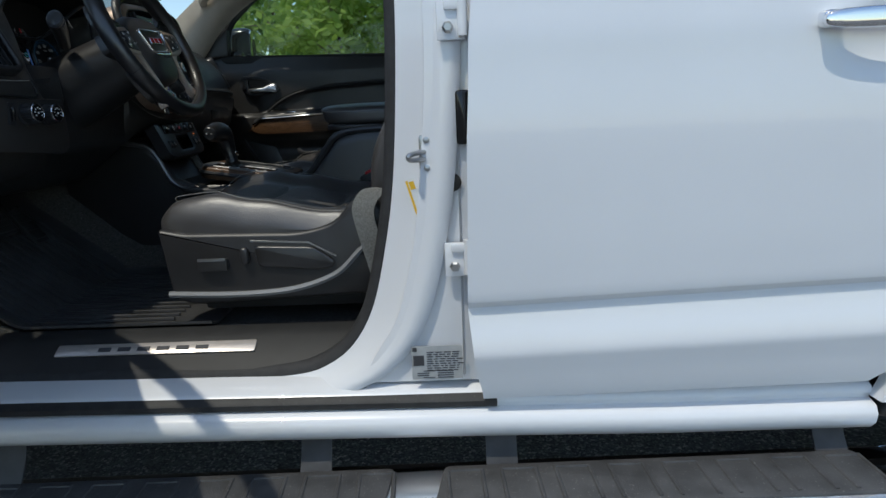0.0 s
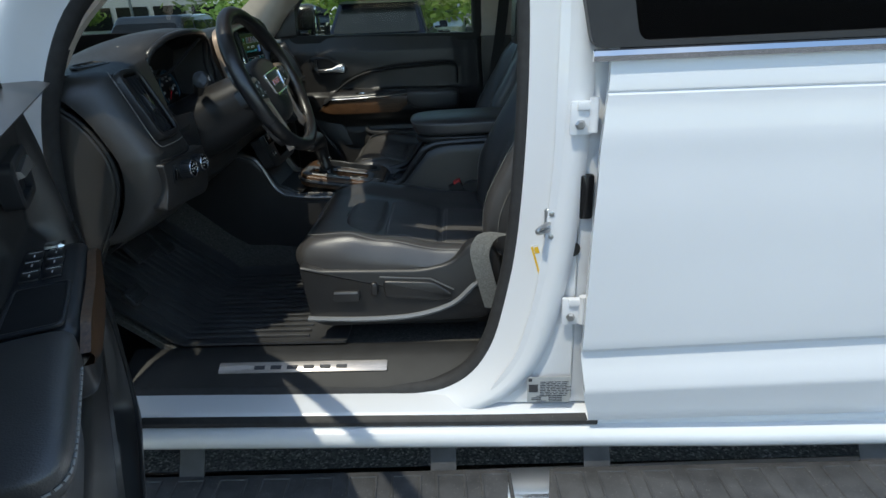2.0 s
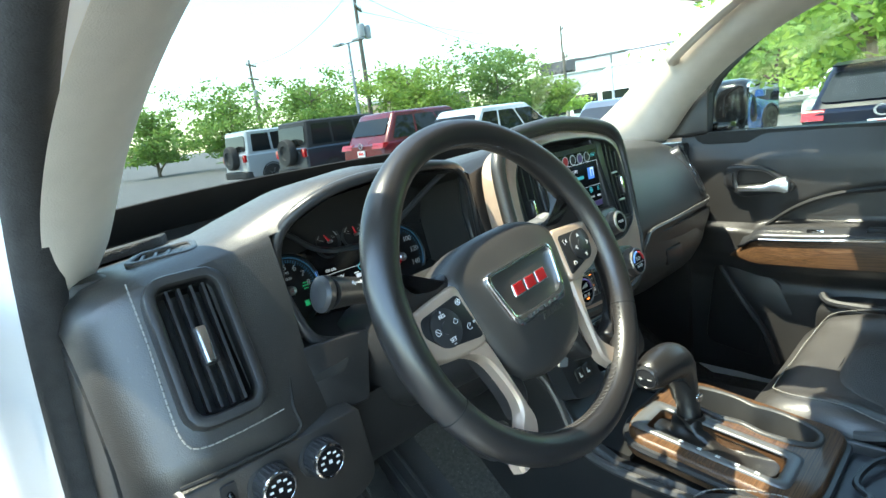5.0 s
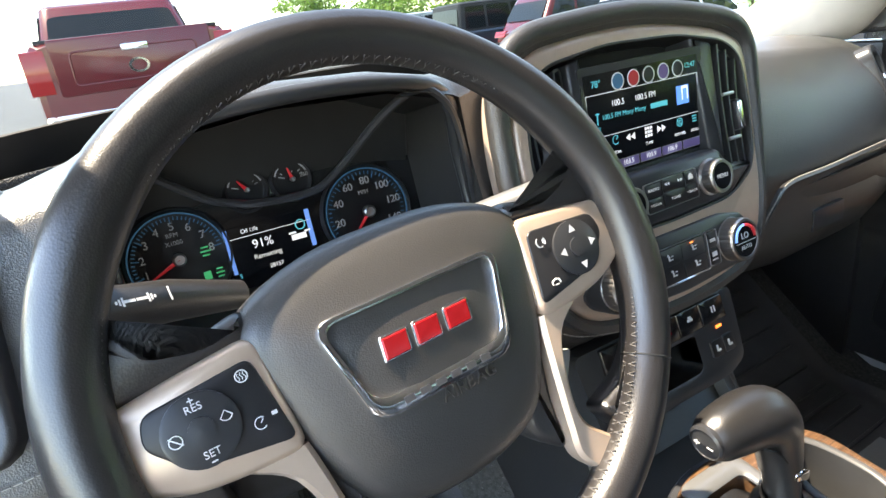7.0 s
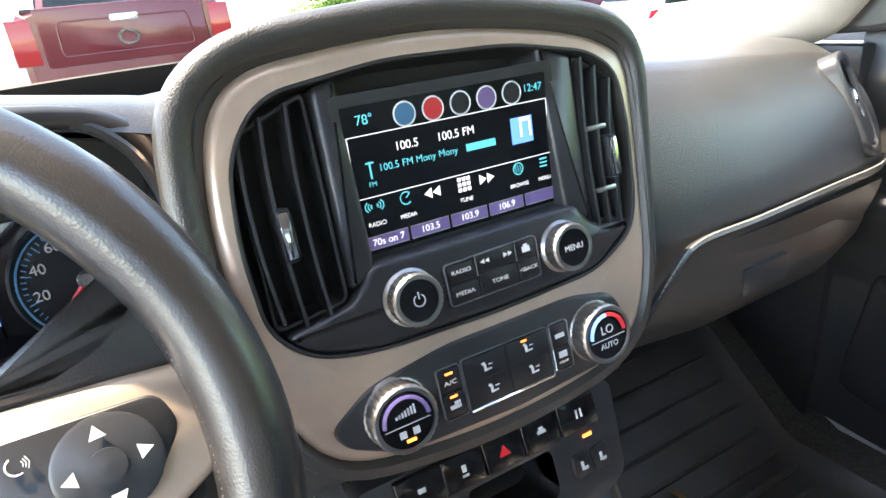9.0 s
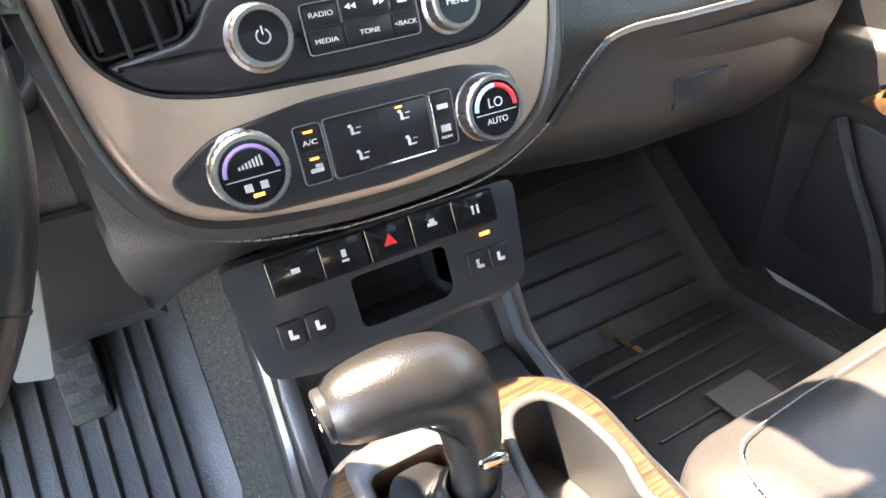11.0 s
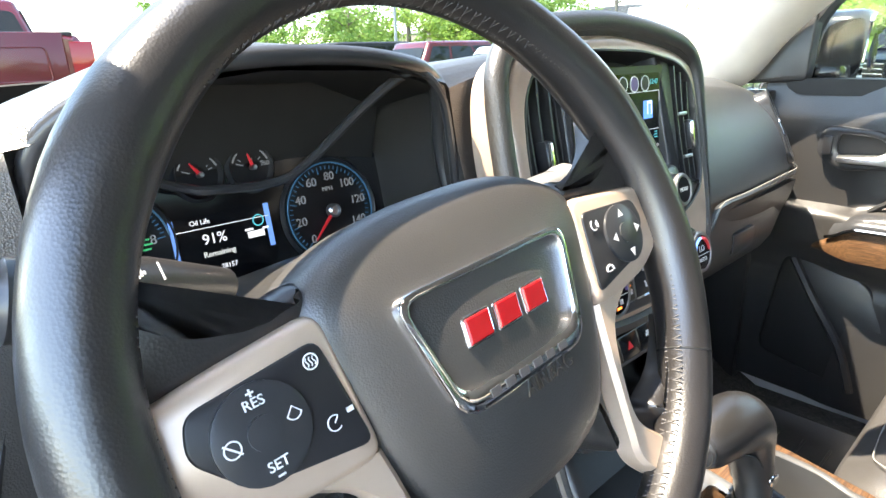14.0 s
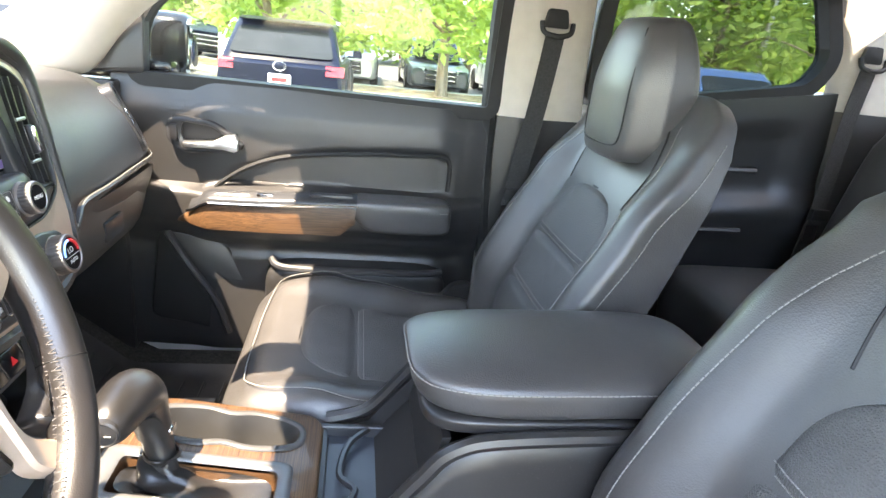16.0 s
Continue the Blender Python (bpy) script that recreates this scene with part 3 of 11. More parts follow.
# quarter above: roof side rail
bm = bmesh.new()
tube(bm, catmull([(-1.45, 0.14, 1.235), (-1.22, 0.135, 1.345), (-1.03, 0.14, 1.46), (-0.80, 0.17, 1.585), (-0.55, 0.20, 1.655), (-0.1, 0.21, 1.675), (0.4, 0.22, 1.66), (0.72, 0.24, 1.62)], 6), 0.045, 10, flat=0.8)
part("roof_rail", bm, M_WHITE, truck)

# rocker below the opening
SILL = [(0.10, 0.530), (0.075, 0.528), (0.045, 0.520), (0.030, 0.513), (0.028, 0.500), (0.034, 0.497), (0.034, 0.490), (0.012, 0.484), (0.004, 0.470), (0.006, 0.452), (0.018, 0.436), (0.05, 0.428), (0.12, 0.43)]
bm = bmesh.new()
loft(bm, [[Vector((x, y, z + 0.010 * max(0, -x) - (0.006 if x > 0 else 0))) for y, z in SILL] for x in (-1.35, -1.1, -0.6, -0.2, 0.0, 0.35, 0.66, 0.70, 0.725)], closed=False, caps=False)
sill = part("rocker_panel", bm, M_WHITE, truck, angle=60)
bm = bmesh.new()
loft(bm, [[Vector((x, y, z + 0.010 * max(0, -x))) for y, z in ((0.045, 0.5185), (0.028, 0.5130), (0.022, 0.505), (0.024, 0.493), (0.040, 0.487))] for x in (-1.2, -0.6, -0.2, 0.03)], closed=False, caps=False)
part("sill_seal", bm, M_RUBBER, truck, "black rubber strip along the sill")

# rubber seal round the opening
bm = bmesh.new()
tube(bm, ring_y(side_offset(-0.018, -0.018, -0.018, -0.010), 0.118), 0.023, 10, True, flat=0.8)
part("door_seal", bm, mat("seal_rubber", (0.030, 0.030, 0.031), 0.7, vary=0.2, scale=60, bump=0.4, bscale=500), truck, "thick black rubber door seal")


# rear door
def door_outline(v):
    """Front and rear edge of the rear door at a height."""
    z = 0.518 + v * (1.275 - 0.518)
    fr = interp([(0.518, 0.004), (0.60, -0.012), (0.70, -0.020), (0.95, -0.016), (1.10, -0.010), (1.275, 0.002)], z)[0]
    re = interp([(0.518, 0.690), (0.535, 0.722), (0.573, 0.745), (0.724, 0.779), (0.863, 0.800), (0.952, 0.815), (1.10, 0.835), (1.275, 0.850)], z)[0]
    return fr, re, z


def door_y(x, z):
    y = interp([(0.50, 0.010), (0.560, -0.003), (0.600, -0.0125), (0.608, -0.0142), (0.612, -0.0140), (0.690, 0.0060), (0.694, 0.0064), (0.697, 0.0050), (0.707, -0.0050), (0.712, -0.0064), (0.80, -0.010), (0.98, -0.012),
                (1.13, -0.006), (1.218, 0.002), (1.222, 0.006), (1.226, 0.003), (1.275, 0.010)], z)[0]
    d = ((x - 0.665) / 0.105) ** 2 + ((z - 1.118) / 0.060) ** 2
    if d < 1:
        y += 0.022 * (1 - d)
    return y


ZR = [0.518, 0.524, 0.540, 0.560, 0.580, 0.600, 0.608, 0.612, 0.620, 0.650, 0.680, 0.690, 0.694, 0.697, 0.707, 0.712, 0.730, 0.770]
VR = [(z - 0.518) / 0.757 for z in ZR] + [.4, .48, .56, .62, .66, .69, .71, .73, .75, .77, .79, .81, .83, .85, .87, .89, .92, .925, .93, .935, .94, .96, 1.0]
bm = bmesh.new()
vs = []
for v in VR:
    fr, re, z = door_outline(v)
    row = []
    for i in range(49):
        x = fr + (re - fr) * i / 48
        zz = z
        if v == 0:
            zz = z + 0.008 * max(0, x) ** 1.2
        rise = 0.034 * max(0, x) * interp([(0.518, 0.3), (0.60, 0.9), (0.72, 1.0), (0.85, 0.5), (1.0, 0.0)], z)[0]
        row.append(bm.verts.new((x, door_y(x, zz), zz + rise)))
    vs.append(row)
for a, b in zip(vs, vs[1:]):
    for i in range(48):
        bm.faces.new((a[i], a[i + 1], b[i + 1], b[i]))
ring = [r[0] for r in vs]
ringb = [bm.verts.new((v.co.x + 0.004, v.co.y + 0.03, v.co.z)) for v in ring]
for a, b, c, d in zip(ring, ring[1:], ringb[1:], ringb):
    bm.faces.new((a, d, c, b))
bot = vs[0]
botb = [bm.verts.new((v.co.x, v.co.y + 0.03, v.co.z)) for v in bot]
for a, b, c, d in zip(bot, bot[1:], botb[1:], botb):
    bm.faces.new((a, b, c, d))
rd = part("rear_door", bm, M_WHITE, truck, "white rear door with pressed creases", angle=24)
# handle
bm = bmesh.new()
blob(bm, 10, lambda x, y, z: Vector((0.665 + 0.137 * x, -0.026 + 0.011 * y - 0.006 * (1 - x * x), 1.148 + 0.016 * z + 0.002 * x)), 4)
part("handle", bm, M_CHROME, rd, "chrome door handle")
for x in (0.548, 0.785):
    bm = bmesh.new()
    blob(bm, 6, lambda a, b, c: Vector((x + 0.018 * a, -0.008 + 0.016 * b, 1.148 + 0.014 * c)), 4)
    part("handle_foot", bm, M_CHROME, rd)
# belt moulding and window
bm = bmesh.new()
loft(bm, [[Vector((x, 0.010 - 0.012 * a, 1.272 + 0.020 * b + 0.006 * (x + 0.03))) for a, b in ((0, 0), (1, 0.15), (1.1, 0.6), (0.7, 1.0), (0, 1.1))] for x in (-0.03, 0.2, 0.5, 0.84)])
part("belt_moulding", bm, M_CHROME, rd, "bright chrome window strip")
bm = bmesh.new()
fr_out = [(-0.028, 1.295), (0.84, 1.30), (0.80, 1.46), (0.70, 1.585), (-0.035, 1.60), (-0.062, 1.45)]
fr_in = [(0.050, 1.305), (0.74, 1.312), (0.70, 1.44), (0.62, 1.54), (0.012, 1.55), (0.020, 1.45)]
M_SIDE = Matrix(((1, 0, 0, 0), (0, 0, -1, 0), (0, 1, 0, 0), (0, 0, 0, 1)))
frame_ring(bm, rounded(fr_out, 0.02), rounded(fr_in, 0.02), Matrix.Translation((0, 0.03, 0)) @ M_SIDE, -0.012, 0.014)
part("window_frame", bm, mat("frame_black", (0.030, 0.030, 0.032), 0.45, vary=0.1, scale=30), rd)
bm = bmesh.new()
plate(bm, rounded([(0.02, 1.29), (0.76, 1.30), (0.72, 1.46), (0.63, 1.56), (0.0, 1.56), (0.01, 1.45)], 0.01), Matrix.Translation((0, 0.035, 0)) @ M_SIDE, 0, 0.004)
pane = part("window_pane", bm, M_GLASST, rd, "dark privacy glass")
pane.visible_shadow = False
bm = bmesh.new()
box(bm, (0.050, 0.030, 1.383), (0.34, 0.032, 1.585))
stick = part("price_sheet", bm, M_CARD, rd, "white printed sheet inside the glass")
bm = bmesh.new()
box(bm, (0.066, 0.028, 1.391), (0.33, 0.0295, 1.425))
for i in range(9):
    box(bm, (0.07, 0.028, 1.44 + i * 0.014), (0.13 + 0.15 * random.random(), 0.0295, 1.445 + i * 0.014))
part("print", bm, mat("blue_grey_print", (0.25, 0.30, 0.42), 0.6), stick)

# cab corner and bed behind the rear door
bm = bmesh.new()
loft(bm, [[Vector((interp([(0.45, 0.70), (0.52, 0.735), (0.573, 0.752), (0.724, 0.786), (0.952, 0.822), (1.275, 0.857), (1.6, 0.75)], z)[0] + dx, yy, z))
           for dx, yy in ((0, 0.03), (0.002, 0.0), (0.028, -0.004), (0.034, 0.02), (0.034, 0.1))] for z in (0.49, 0.54, 0.573, 0.65, 0.724, 0.85, 0.952, 1.1, 1.275, 1.45, 1.6)], closed=False, caps=False)
part("cab_corner", bm, M_WHITE, truck, angle=50)
bm = bmesh.new()


def bed_y(z):
    return interp([(0.5, 0.0), (0.56, -0.022), (0.66, -0.034), (0.72, -0.026), (0.74, -0.036), (1.0, -0.04), (1.22, -0.03), (1.27, 0.0)], z)[0]


zs = [0.505, 0.53, 0.56, 0.60, 0.66, 0.70, 0.72, 0.74, 0.80, 0.9, 1.0, 1.1, 1.2, 1.25, 1.27]
rows = []
for z in zs:
    x0 = interp([(0.505, 0.800), (0.573, 0.815), (0.724, 0.845), (0.952, 0.880), (1.27, 0.91)], z)[0]
    row = []
    for i in range(25):
        x = x0 + (2.35 - x0) * i / 24
        zz = z
        rr = math.hypot(x - 1.42, 0)
        if rr < 0.47:
            zz = max(z, 0.40 + math.sqrt(max(0, 0.47 ** 2 - (x - 1.42) ** 2)) * 1.0)
        row.append(bm.verts.new((x, bed_y(z), zz)))
    rows.append(row)
for a, b in zip(rows, rows[1:]):
    for i in range(24):
        if (a[i].co - b[i].co).length > 1e-4 or (a[i + 1].co - b[i + 1].co).length > 1e-4:
            try:
                bm.faces.new((a[i], a[i + 1], b[i + 1], b[i]))
            except ValueError:
                pass
e0 = [r[0] for r in rows]
e1 = [bm.verts.new(v.co + Vector((0.006, 0.06, 0))) for v in e0]
for a, b, c, d in zip(e0, e0[1:], e1[1:], e1):
    bm.faces.new((a, d, c, b))
part("bed_side", bm, M_WHITE, truck, "white bed side behind a black gap", angle=45)
bm = bmesh.new()
blob(bm, 8, lambda x, y, z: Vector((0.775 + 0.035 * x + 0.02 * z, 0.03 + 0.03 * y, 0.488 + 0.035 * z)), 4)
part("mud_guard", bm, M_BLACK, truck)
# gap filler behind the seam
bm = bmesh.new()
box(bm, (0.74, 0.06, 0.46), (1.0, 0.10, 1.27))
part("inner_gap", bm, M_UNDER, truck)

# hinges, striker, hole and stickers on the pillar
for z in (1.175, 0.775):
    bm = bmesh.new()
    box(bm, (-0.058, 0.036, z - 0.032), (-0.012, 0.046, z + 0.030), 0.004)
    tube(bm, [(-0.016, 0.034, z - 0.026), (-0.016, 0.034, z + 0.036)], 0.0085, 12)
    box(bm, (-0.046, 0.030, z + 0.014), (-0.012, 0.040, z + 0.030), 0.003)
    hg = part("hinge", bm, M_WHITE, rd, "white painted bolted door hinge")
    bm = bmesh.new()
    lathe(bm, [(0.0, 0.0), (0.0095, 0.0), (0.0095, 0.005), (0.006, 0.008), (0.0, 0.008)], frame_m((-0.040, 0.036, z - 0.012), (1, 0, 0), (0, -1, 0)), 6)
    part("hinge_bolt", bm, M_SATIN, hg, "bare steel bolt")
bm = bmesh.new()
plate(bm, rounded([(-0.013, -0.034), (0.013, -0.034), (0.013, 0.034), (-0.013, 0.034)], 0.008), frame_m((-0.083, 0.062, 0.960), (1, 0, 0), (0, -1, 0)), -0.006, 0.004, 0.001)
tube(bm, catmull([(-0.086, 0.060, 0.951), (-0.100, 0.045, 0.951), (-0.112, 0.035, 0.953), (-0.112, 0.033, 0.960), (-0.100, 0.044, 0.963), (-0.086, 0.060, 0.964)], 4), 0.0045, 8)
for dz in (-0.024, 0.024):
    lathe(bm, [(0.0055, 0), (0.0055, 0.003), (0.003, 0.004), (0, 0.004)], frame_m((-0.083, 0.058, 0.960 + dz), (1, 0, 0), (0, -1, 0)), 12)
part("striker", bm, M_SATIN, truck, "silver latch striker loop")
bm = bmesh.new()
lathe(bm, [(0.0, -0.002), (0.014, -0.002), (0.016, 0.002), (0.012, 0.003), (0.0, 0.003)], frame_m((-0.040, 0.052, 0.910), (1, 0, 0), (0, -1, 0)), 18)
part("drain_plug", bm, M_BLACK, truck)
bm = bmesh.new()
plate(bm, rounded([(-0.013, -0.045), (0.013, -0.045), (0.013, 0.045), (-0.013, 0.045)], 0.007), frame_m((-0.018, 0.050, 1.02), (1, 0, 0), (0, -1, 0)), -0.004, 0.006, 0.003)
part("wiring_boot", bm, M_GLOSS, truck)
bm = bmesh.new()
box(bm, (-0.126, 0.0385, 0.545), (-0.032, 0.0395, 0.611))
lab = part("vehicle_label", bm, M_PAPER, truck, "silver specification label with fine print")
bm = bmesh.new()
LB = frame_m((-0.126, 0.0382, 0.545), (1, 0, 0), (0, -1, 0))
bars(bm, [(0.006 + 0.0, 0.060, 0.008, 0.008), (0.013, 0.038, 0.020, 0.020)], LB)
for i in range(9):
    y = 0.054 - i * 0.0045
    x = 0.028
    while x < 0.088:
        w = 0.004 + 0.010 * random.random()
        bars(bm, [(x + w / 2, y, w, 0.0016)], LB)
        x += w + 0.003
for i in range(4):
    bars(bm, [(0.020 + 0.012 * random.random(), 0.017 - i * 0.0045, 0.022, 0.0016), (0.062, 0.017 - i * 0.0045, 0.03, 0.0016)], LB)
part("print", bm, M_INK, lab)
bm = bmesh.new()
PL = frame_m((-0.104, 0.060, 0.875), (1, 0, 0.28), (0, -1, 0))
plate(bm, rounded([(-0.008, -0.044), (0.008, -0.044), (0.008, 0.044), (-0.008, 0.044)], 0.003), PL, 0, 0.0015)
tg = part("tyre_label", bm, M_CARD, truck, "white sticker with a yellow border")
bm = bmesh.new()
bars(bm, [(-0.0055, 0, 0.004, 0.084), (0.002, 0.032, 0.009, 0.014)], PL @ Matrix.Translation((0, 0, 0.0016)))
part("yellow_band", bm, M_YELLOW, tg)

# underbody
bm = bmesh.new()
box(bm, (-2.9, 0.16, 0.36), (2.3, 1.56, 0.44))
for y in (0.36, 1.26):
    box(bm, (-2.8, y, 0.26), (2.2, y + 0.09, 0.40), 0.01)
part("underbody", bm, M_UNDER, truck)
for x in (1.42, -1.86):
    for y in (0.02, 1.46):
        bm = bmesh.new()
        lathe(bm, [(0.14, 0.0), (0.33, 0.0), (0.37, 0.03), (0.37, 0.21), (0.33, 0.24), (0.14, 0.24)], frame_m((x, y + 0.24, 0.37), (1, 0, 0), (0, -1, 0)), 40)
        part("wheel", bm, M_RUBBER, truck, "black tyre")
# front wing, hood and right flank so that the body is closed
bm = bmesh.new()
surf(bm, lambda u, v: Vector((-1.38 - 1.5 * u, 0.0 + 0.03 * u * u, 0.48 + 0.64 * v)), 10, 6, (0, 0.02, 0))
part("front_wing", bm, M_WHITE, truck)
bm = bmesh.new()
surf(bm, lambda u, v: Vector((-1.52 - 1.3 * u, 0.06 + 1.6 * v, 1.165 - 0.10 * u + 0.05 * math.sin(math.pi * v))), 8, 10, (0, 0, -0.02))
part("hood", bm, M_WHITE, truck)
bm = bmesh.new()
box(bm, (-2.95, 0.06, 0.42), (-2.82, 1.66, 1.07), 0.03)
part("front_fascia", bm, M_WHITE, truck)

# running board
rb = thing("running_board", (-0.1, -0.02, 0.33), "chrome running board with black ribbed step pads", "running board")
bm = bmesh.new()
BR = [(-0.105, 0.322), (-0.112, 0.330), (-0.110, 0.352), (-0.098, 0.360), (0.02, 0.364), (0.045, 0.362), (0.050, 0.345), (0.045, 0.318), (-0.08, 0.314)]
secs = [(-1.26, 0.75, 0.0), (-1.24, 1, 0), (-0.6, 1, 0), (0.2, 1, 0), (0.70, 1, 0.0), (0.765, 0.96, 0.0), (0.790, 0.80, 0.004)]
loft(bm, [[Vector((x, -0.03 + (y + 0.03) * s + (1 - s) * 0.03, z + dz + 0.012 * (x + 0.2))) for y, z in BR] for x, s, dz in secs])
part("chrome_bar", bm, M_CHROME, rb, angle=45)
for x0, x1 in ((-1.18, -0.168), (-0.092, 0.702)):
    bm = bmesh.new()
    out = rounded([(x0, -0.094), (x1 - (0.012 if x1 < 0 else -0.0), -0.094), (x1, 0.024), (x0 + (0.02 if x0 > -0.5 else 0), 0.024)], 0.012)
    tilt = Matrix(((1, 0, 0, 0), (0, 1, 0, 0), (0.012, 0.03, 1, 0.3665), (0, 0, 0, 1)))
    plate(bm, out, tilt, -0.006, 0.004, 0.002)
    pad = part("step_pad", bm, M_PADGREY, rb, "dusty black rubber step pad")
    bm = bmesh.new()
    n = int((x1 - x0) / 0.098)
    for i in range(n):
        cx = x0 + 0.06 + i * (x1 - x0 - 0.09) / max(1, n - 1)
        path = [(cx - 0.030, -0.084, 0.0), (cx - 0.034, 0.008, 0.0), (cx + 0.030, 0.008, 0.0), (cx + 0.034, -0.084, 0.0)]
        tube(bm, [tilt @ Vector((p[0], p[1], 0.004)) for p in path], 0.0045, 6, flat=0.7)
    part("tread_rib", bm, M_PADGREY, pad)
for x in (-0.92, -0.32, 0.038, 0.667):
    bm = bmesh.new()
    rows = [(0.10, 0.46), (0.055, 0.43), (0.045, 0.40), (0.02, 0.362), (-0.02, 0.352)]
    loft(bm, [[Vector((x + dx, y, z + dz)) for dx, dz in ((-0.030, 0), (0.030, 0), (0.030, -0.008), (-0.030, -0.008))] for y, z in rows])
    part("bracket", bm, M_BRACK, rb)


# ---- roof, pillars and glass ----
def mir(p):
    return Vector((p[0], 1.72 - p[1], p[2]))


bm = bmesh.new()


def roof_f(u, v):
    x = -0.74 + 1.50 * u
    y = 0.20 + 1.32 * v
    w = 1 - (2 * v - 1) ** 4
    z = 1.625 + 0.055 * w * (1 - 0.25 * (2 * u - 1) ** 2) + 0.02 * math.sin(math.pi * u)
    return Vector((x - 0.07 * w * (1 - u), y, z))


surf(bm, roof_f, 16, 16)
hl = part("headliner", bm, M_HEAD, truck, "pale grey cloth headliner")
bm = bmesh.new()
surf(bm, lambda u, v: roof_f(u, v) + Vector((0, 0, 0.045)), 16, 16)
part("roof_skin", bm, M_WHITE, truck)
bm = bmesh.new()
WB = lambda v: Vector((-1.56 - 0.04 * (1 - (2 * v - 1) ** 2), 0.16 + 1.40 * v, 1.215 + 0.02 * (1 - (2 * v - 1) ** 2)))
WT = lambda v: Vector((-0.775 - 0.075 * (1 - (2 * v - 1) ** 4), 0.22 + 1.28 * v, 1.63 + 0.055 * (1 - (2 * v - 1) ** 4)))
surf(bm, lambda u, v: WB(v).lerp(WT(v), u) + Vector((-0.02, 0, 0.05)) * math.sin(math.pi * u), 10, 14)
ws = part("windshield", bm, M_GLASSW, truck, "windscreen glass tinted to dim the bright outside")
ws.visible_shadow = False
bm = bmesh.new()
tube(bm, [WB(v / 12) + Vector((0.03, 0, 0.004)) for v in range(13)], 0.022, 6)
part("cowl_band", bm, M_BLACK, truck)

# printed black border at the windscreen's foot, widened to paint the dash's dark reflection
bm = bmesh.new()
surf(bm, lambda u, v: WB(0.02 + 0.96 * v).lerp(WT(0.02 + 0.96 * v), 0.165 * u) + Vector((-0.02, 0, 0.05)) * math.sin(math.pi * 0.165 * u) + Vector((0.006, 0, -0.006)), 6, 20, (0.002, 0, -0.002))
part("windscreen_border", bm, M_BLACK, truck, "black printed windscreen border, widened as the dash's dark reflection")

# A pillars: beige inner trim, both sides
for k, flip in ((0, False), (1, True)):
    bm = bmesh.new()
    line_f = [(-1.40, 0.165, 1.255), (-1.23, 0.19, 1.325), (-1.05, 0.21, 1.455), (-0.92, 0.235, 1.545), (-0.78, 0.27, 1.628), (-0.66, 0.30, 1.665)]
    line_r = [(-1.16, 0.142, 1.235), (-1.055, 0.140, 1.262), (-0.975, 0.140, 1.355), (-0.875, 0.150, 1.440), (-0.75, 0.165, 1.510), (-0.60, 0.175, 1.565)]
    a, b = catmull(line_f, 5), catmull(line_r, 5)
    rows = []
    for p, q in zip(a, b):
        mid = p.lerp(q, 0.5) + Vector((0.02, 0.035, -0.005))
        rows.append([p + Vector((0, -0.02, 0)), p, p.lerp(mid, 0.55) + Vector((0.004, 0.008, 0)), mid, mid.lerp(q, 0.5) + Vector((0.004, 0.008, 0)), q, q + Vector((0, -0.02, 0))])
    if flip:
        rows = [[mir(p) for p in r] for r in rows]
    loft(bm, rows, closed=False, caps=False)
    pil = part("pillar_trim", bm, M_BEIGE, truck, "beige windscreen pillar trim", angle=55)
    if flip:
        bm = bmesh.new()
        g = [mir(p) for p in catmull([(-0.985, 0.215, 1.46), (-0.965, 0.252, 1.475), (-0.86, 0.265, 1.545), (-0.77, 0.285, 1.59), (-0.755, 0.25, 1.60)], 5)]
        tube(bm, g, 0.016, 8, flat=0.8)
        part("grab_handle", bm, M_BEIGE, pil, "beige grab handle on the pillar")

# passenger side: door window surround, roof rail, B pillar, C pillar
PWIN = [(-0.955, 1.272), (-0.948, 1.385), (-0.80, 1.515), (-0.615, 1.605), (-0.46, 1.632), (-0.20, 1.62), (-0.178, 1.56), (-0.188, 1.26)]
pw = rounded(PWIN, [0.01, 0.06, 0.12, 0.10, 0.08, 0.04, 0.03, 0.01], 4)
M_PS = Matrix(((1, 0, 0, 0), (0, 0, -1, 0), (0, 1, 0, 0), (0, 0, 0, 1)))
bm = bmesh.new()
frame_ring(bm, offset2(pw, 0.030), pw, Matrix.Translation((0, 1.635, 0)) @ M_PS, -0.03, 0.03)
part("window_surround", bm, M_BLACK, truck)
bm = bmesh.new()
plate(bm, offset2(pw, 0.012), Matrix.Translation((0, 1.645, 0)) @ M_PS, 0, 0.004)
gp = part("side_window", bm, M_GLASS, truck, "passenger door window glass")
gp.visible_shadow = False
bm = bmesh.new()
rl = [(-0.80, 1.530), (-0.615, 1.622), (-0.46, 1.650), (-0.20, 1.640), (0.1, 1.64), (0.45, 1.63), (0.66, 1.60)]
rl = catmull([Vector((x, 0, z)) for x, z in rl], 4)
loft(bm, [[Vector((p.x, y, p.z + dz)) for y, dz in ((1.625, -0.005), (1.600, -0.012), (1.570, 0.0), (1.545, 0.028), (1.50, 0.045), (1.43, 0.05))] for p in rl], closed=False, caps=False)
part("roof_side_trim", bm, M_BEIGE, truck)
bm = bmesh.new()
loft(bm, [[Vector((x0 + f * (x1 - x0), y, z)) for f, y in ((0, 1.63), (0.06, 1.605), (0.5, 1.588), (0.94, 1.605), (1, 1.63))]
          for z, x0, x1 in ((1.245, -0.170, 0.055), (1.35, -0.172, 0.050), (1.45, -0.170, 0.046), (1.55, -0.165, 0.045), (1.66, -0.175, 0.06))], closed=False, caps=False)
bp = part("pillar_cover", bm, M_BEIGE, truck, "beige upper B pillar cover", angle=60)
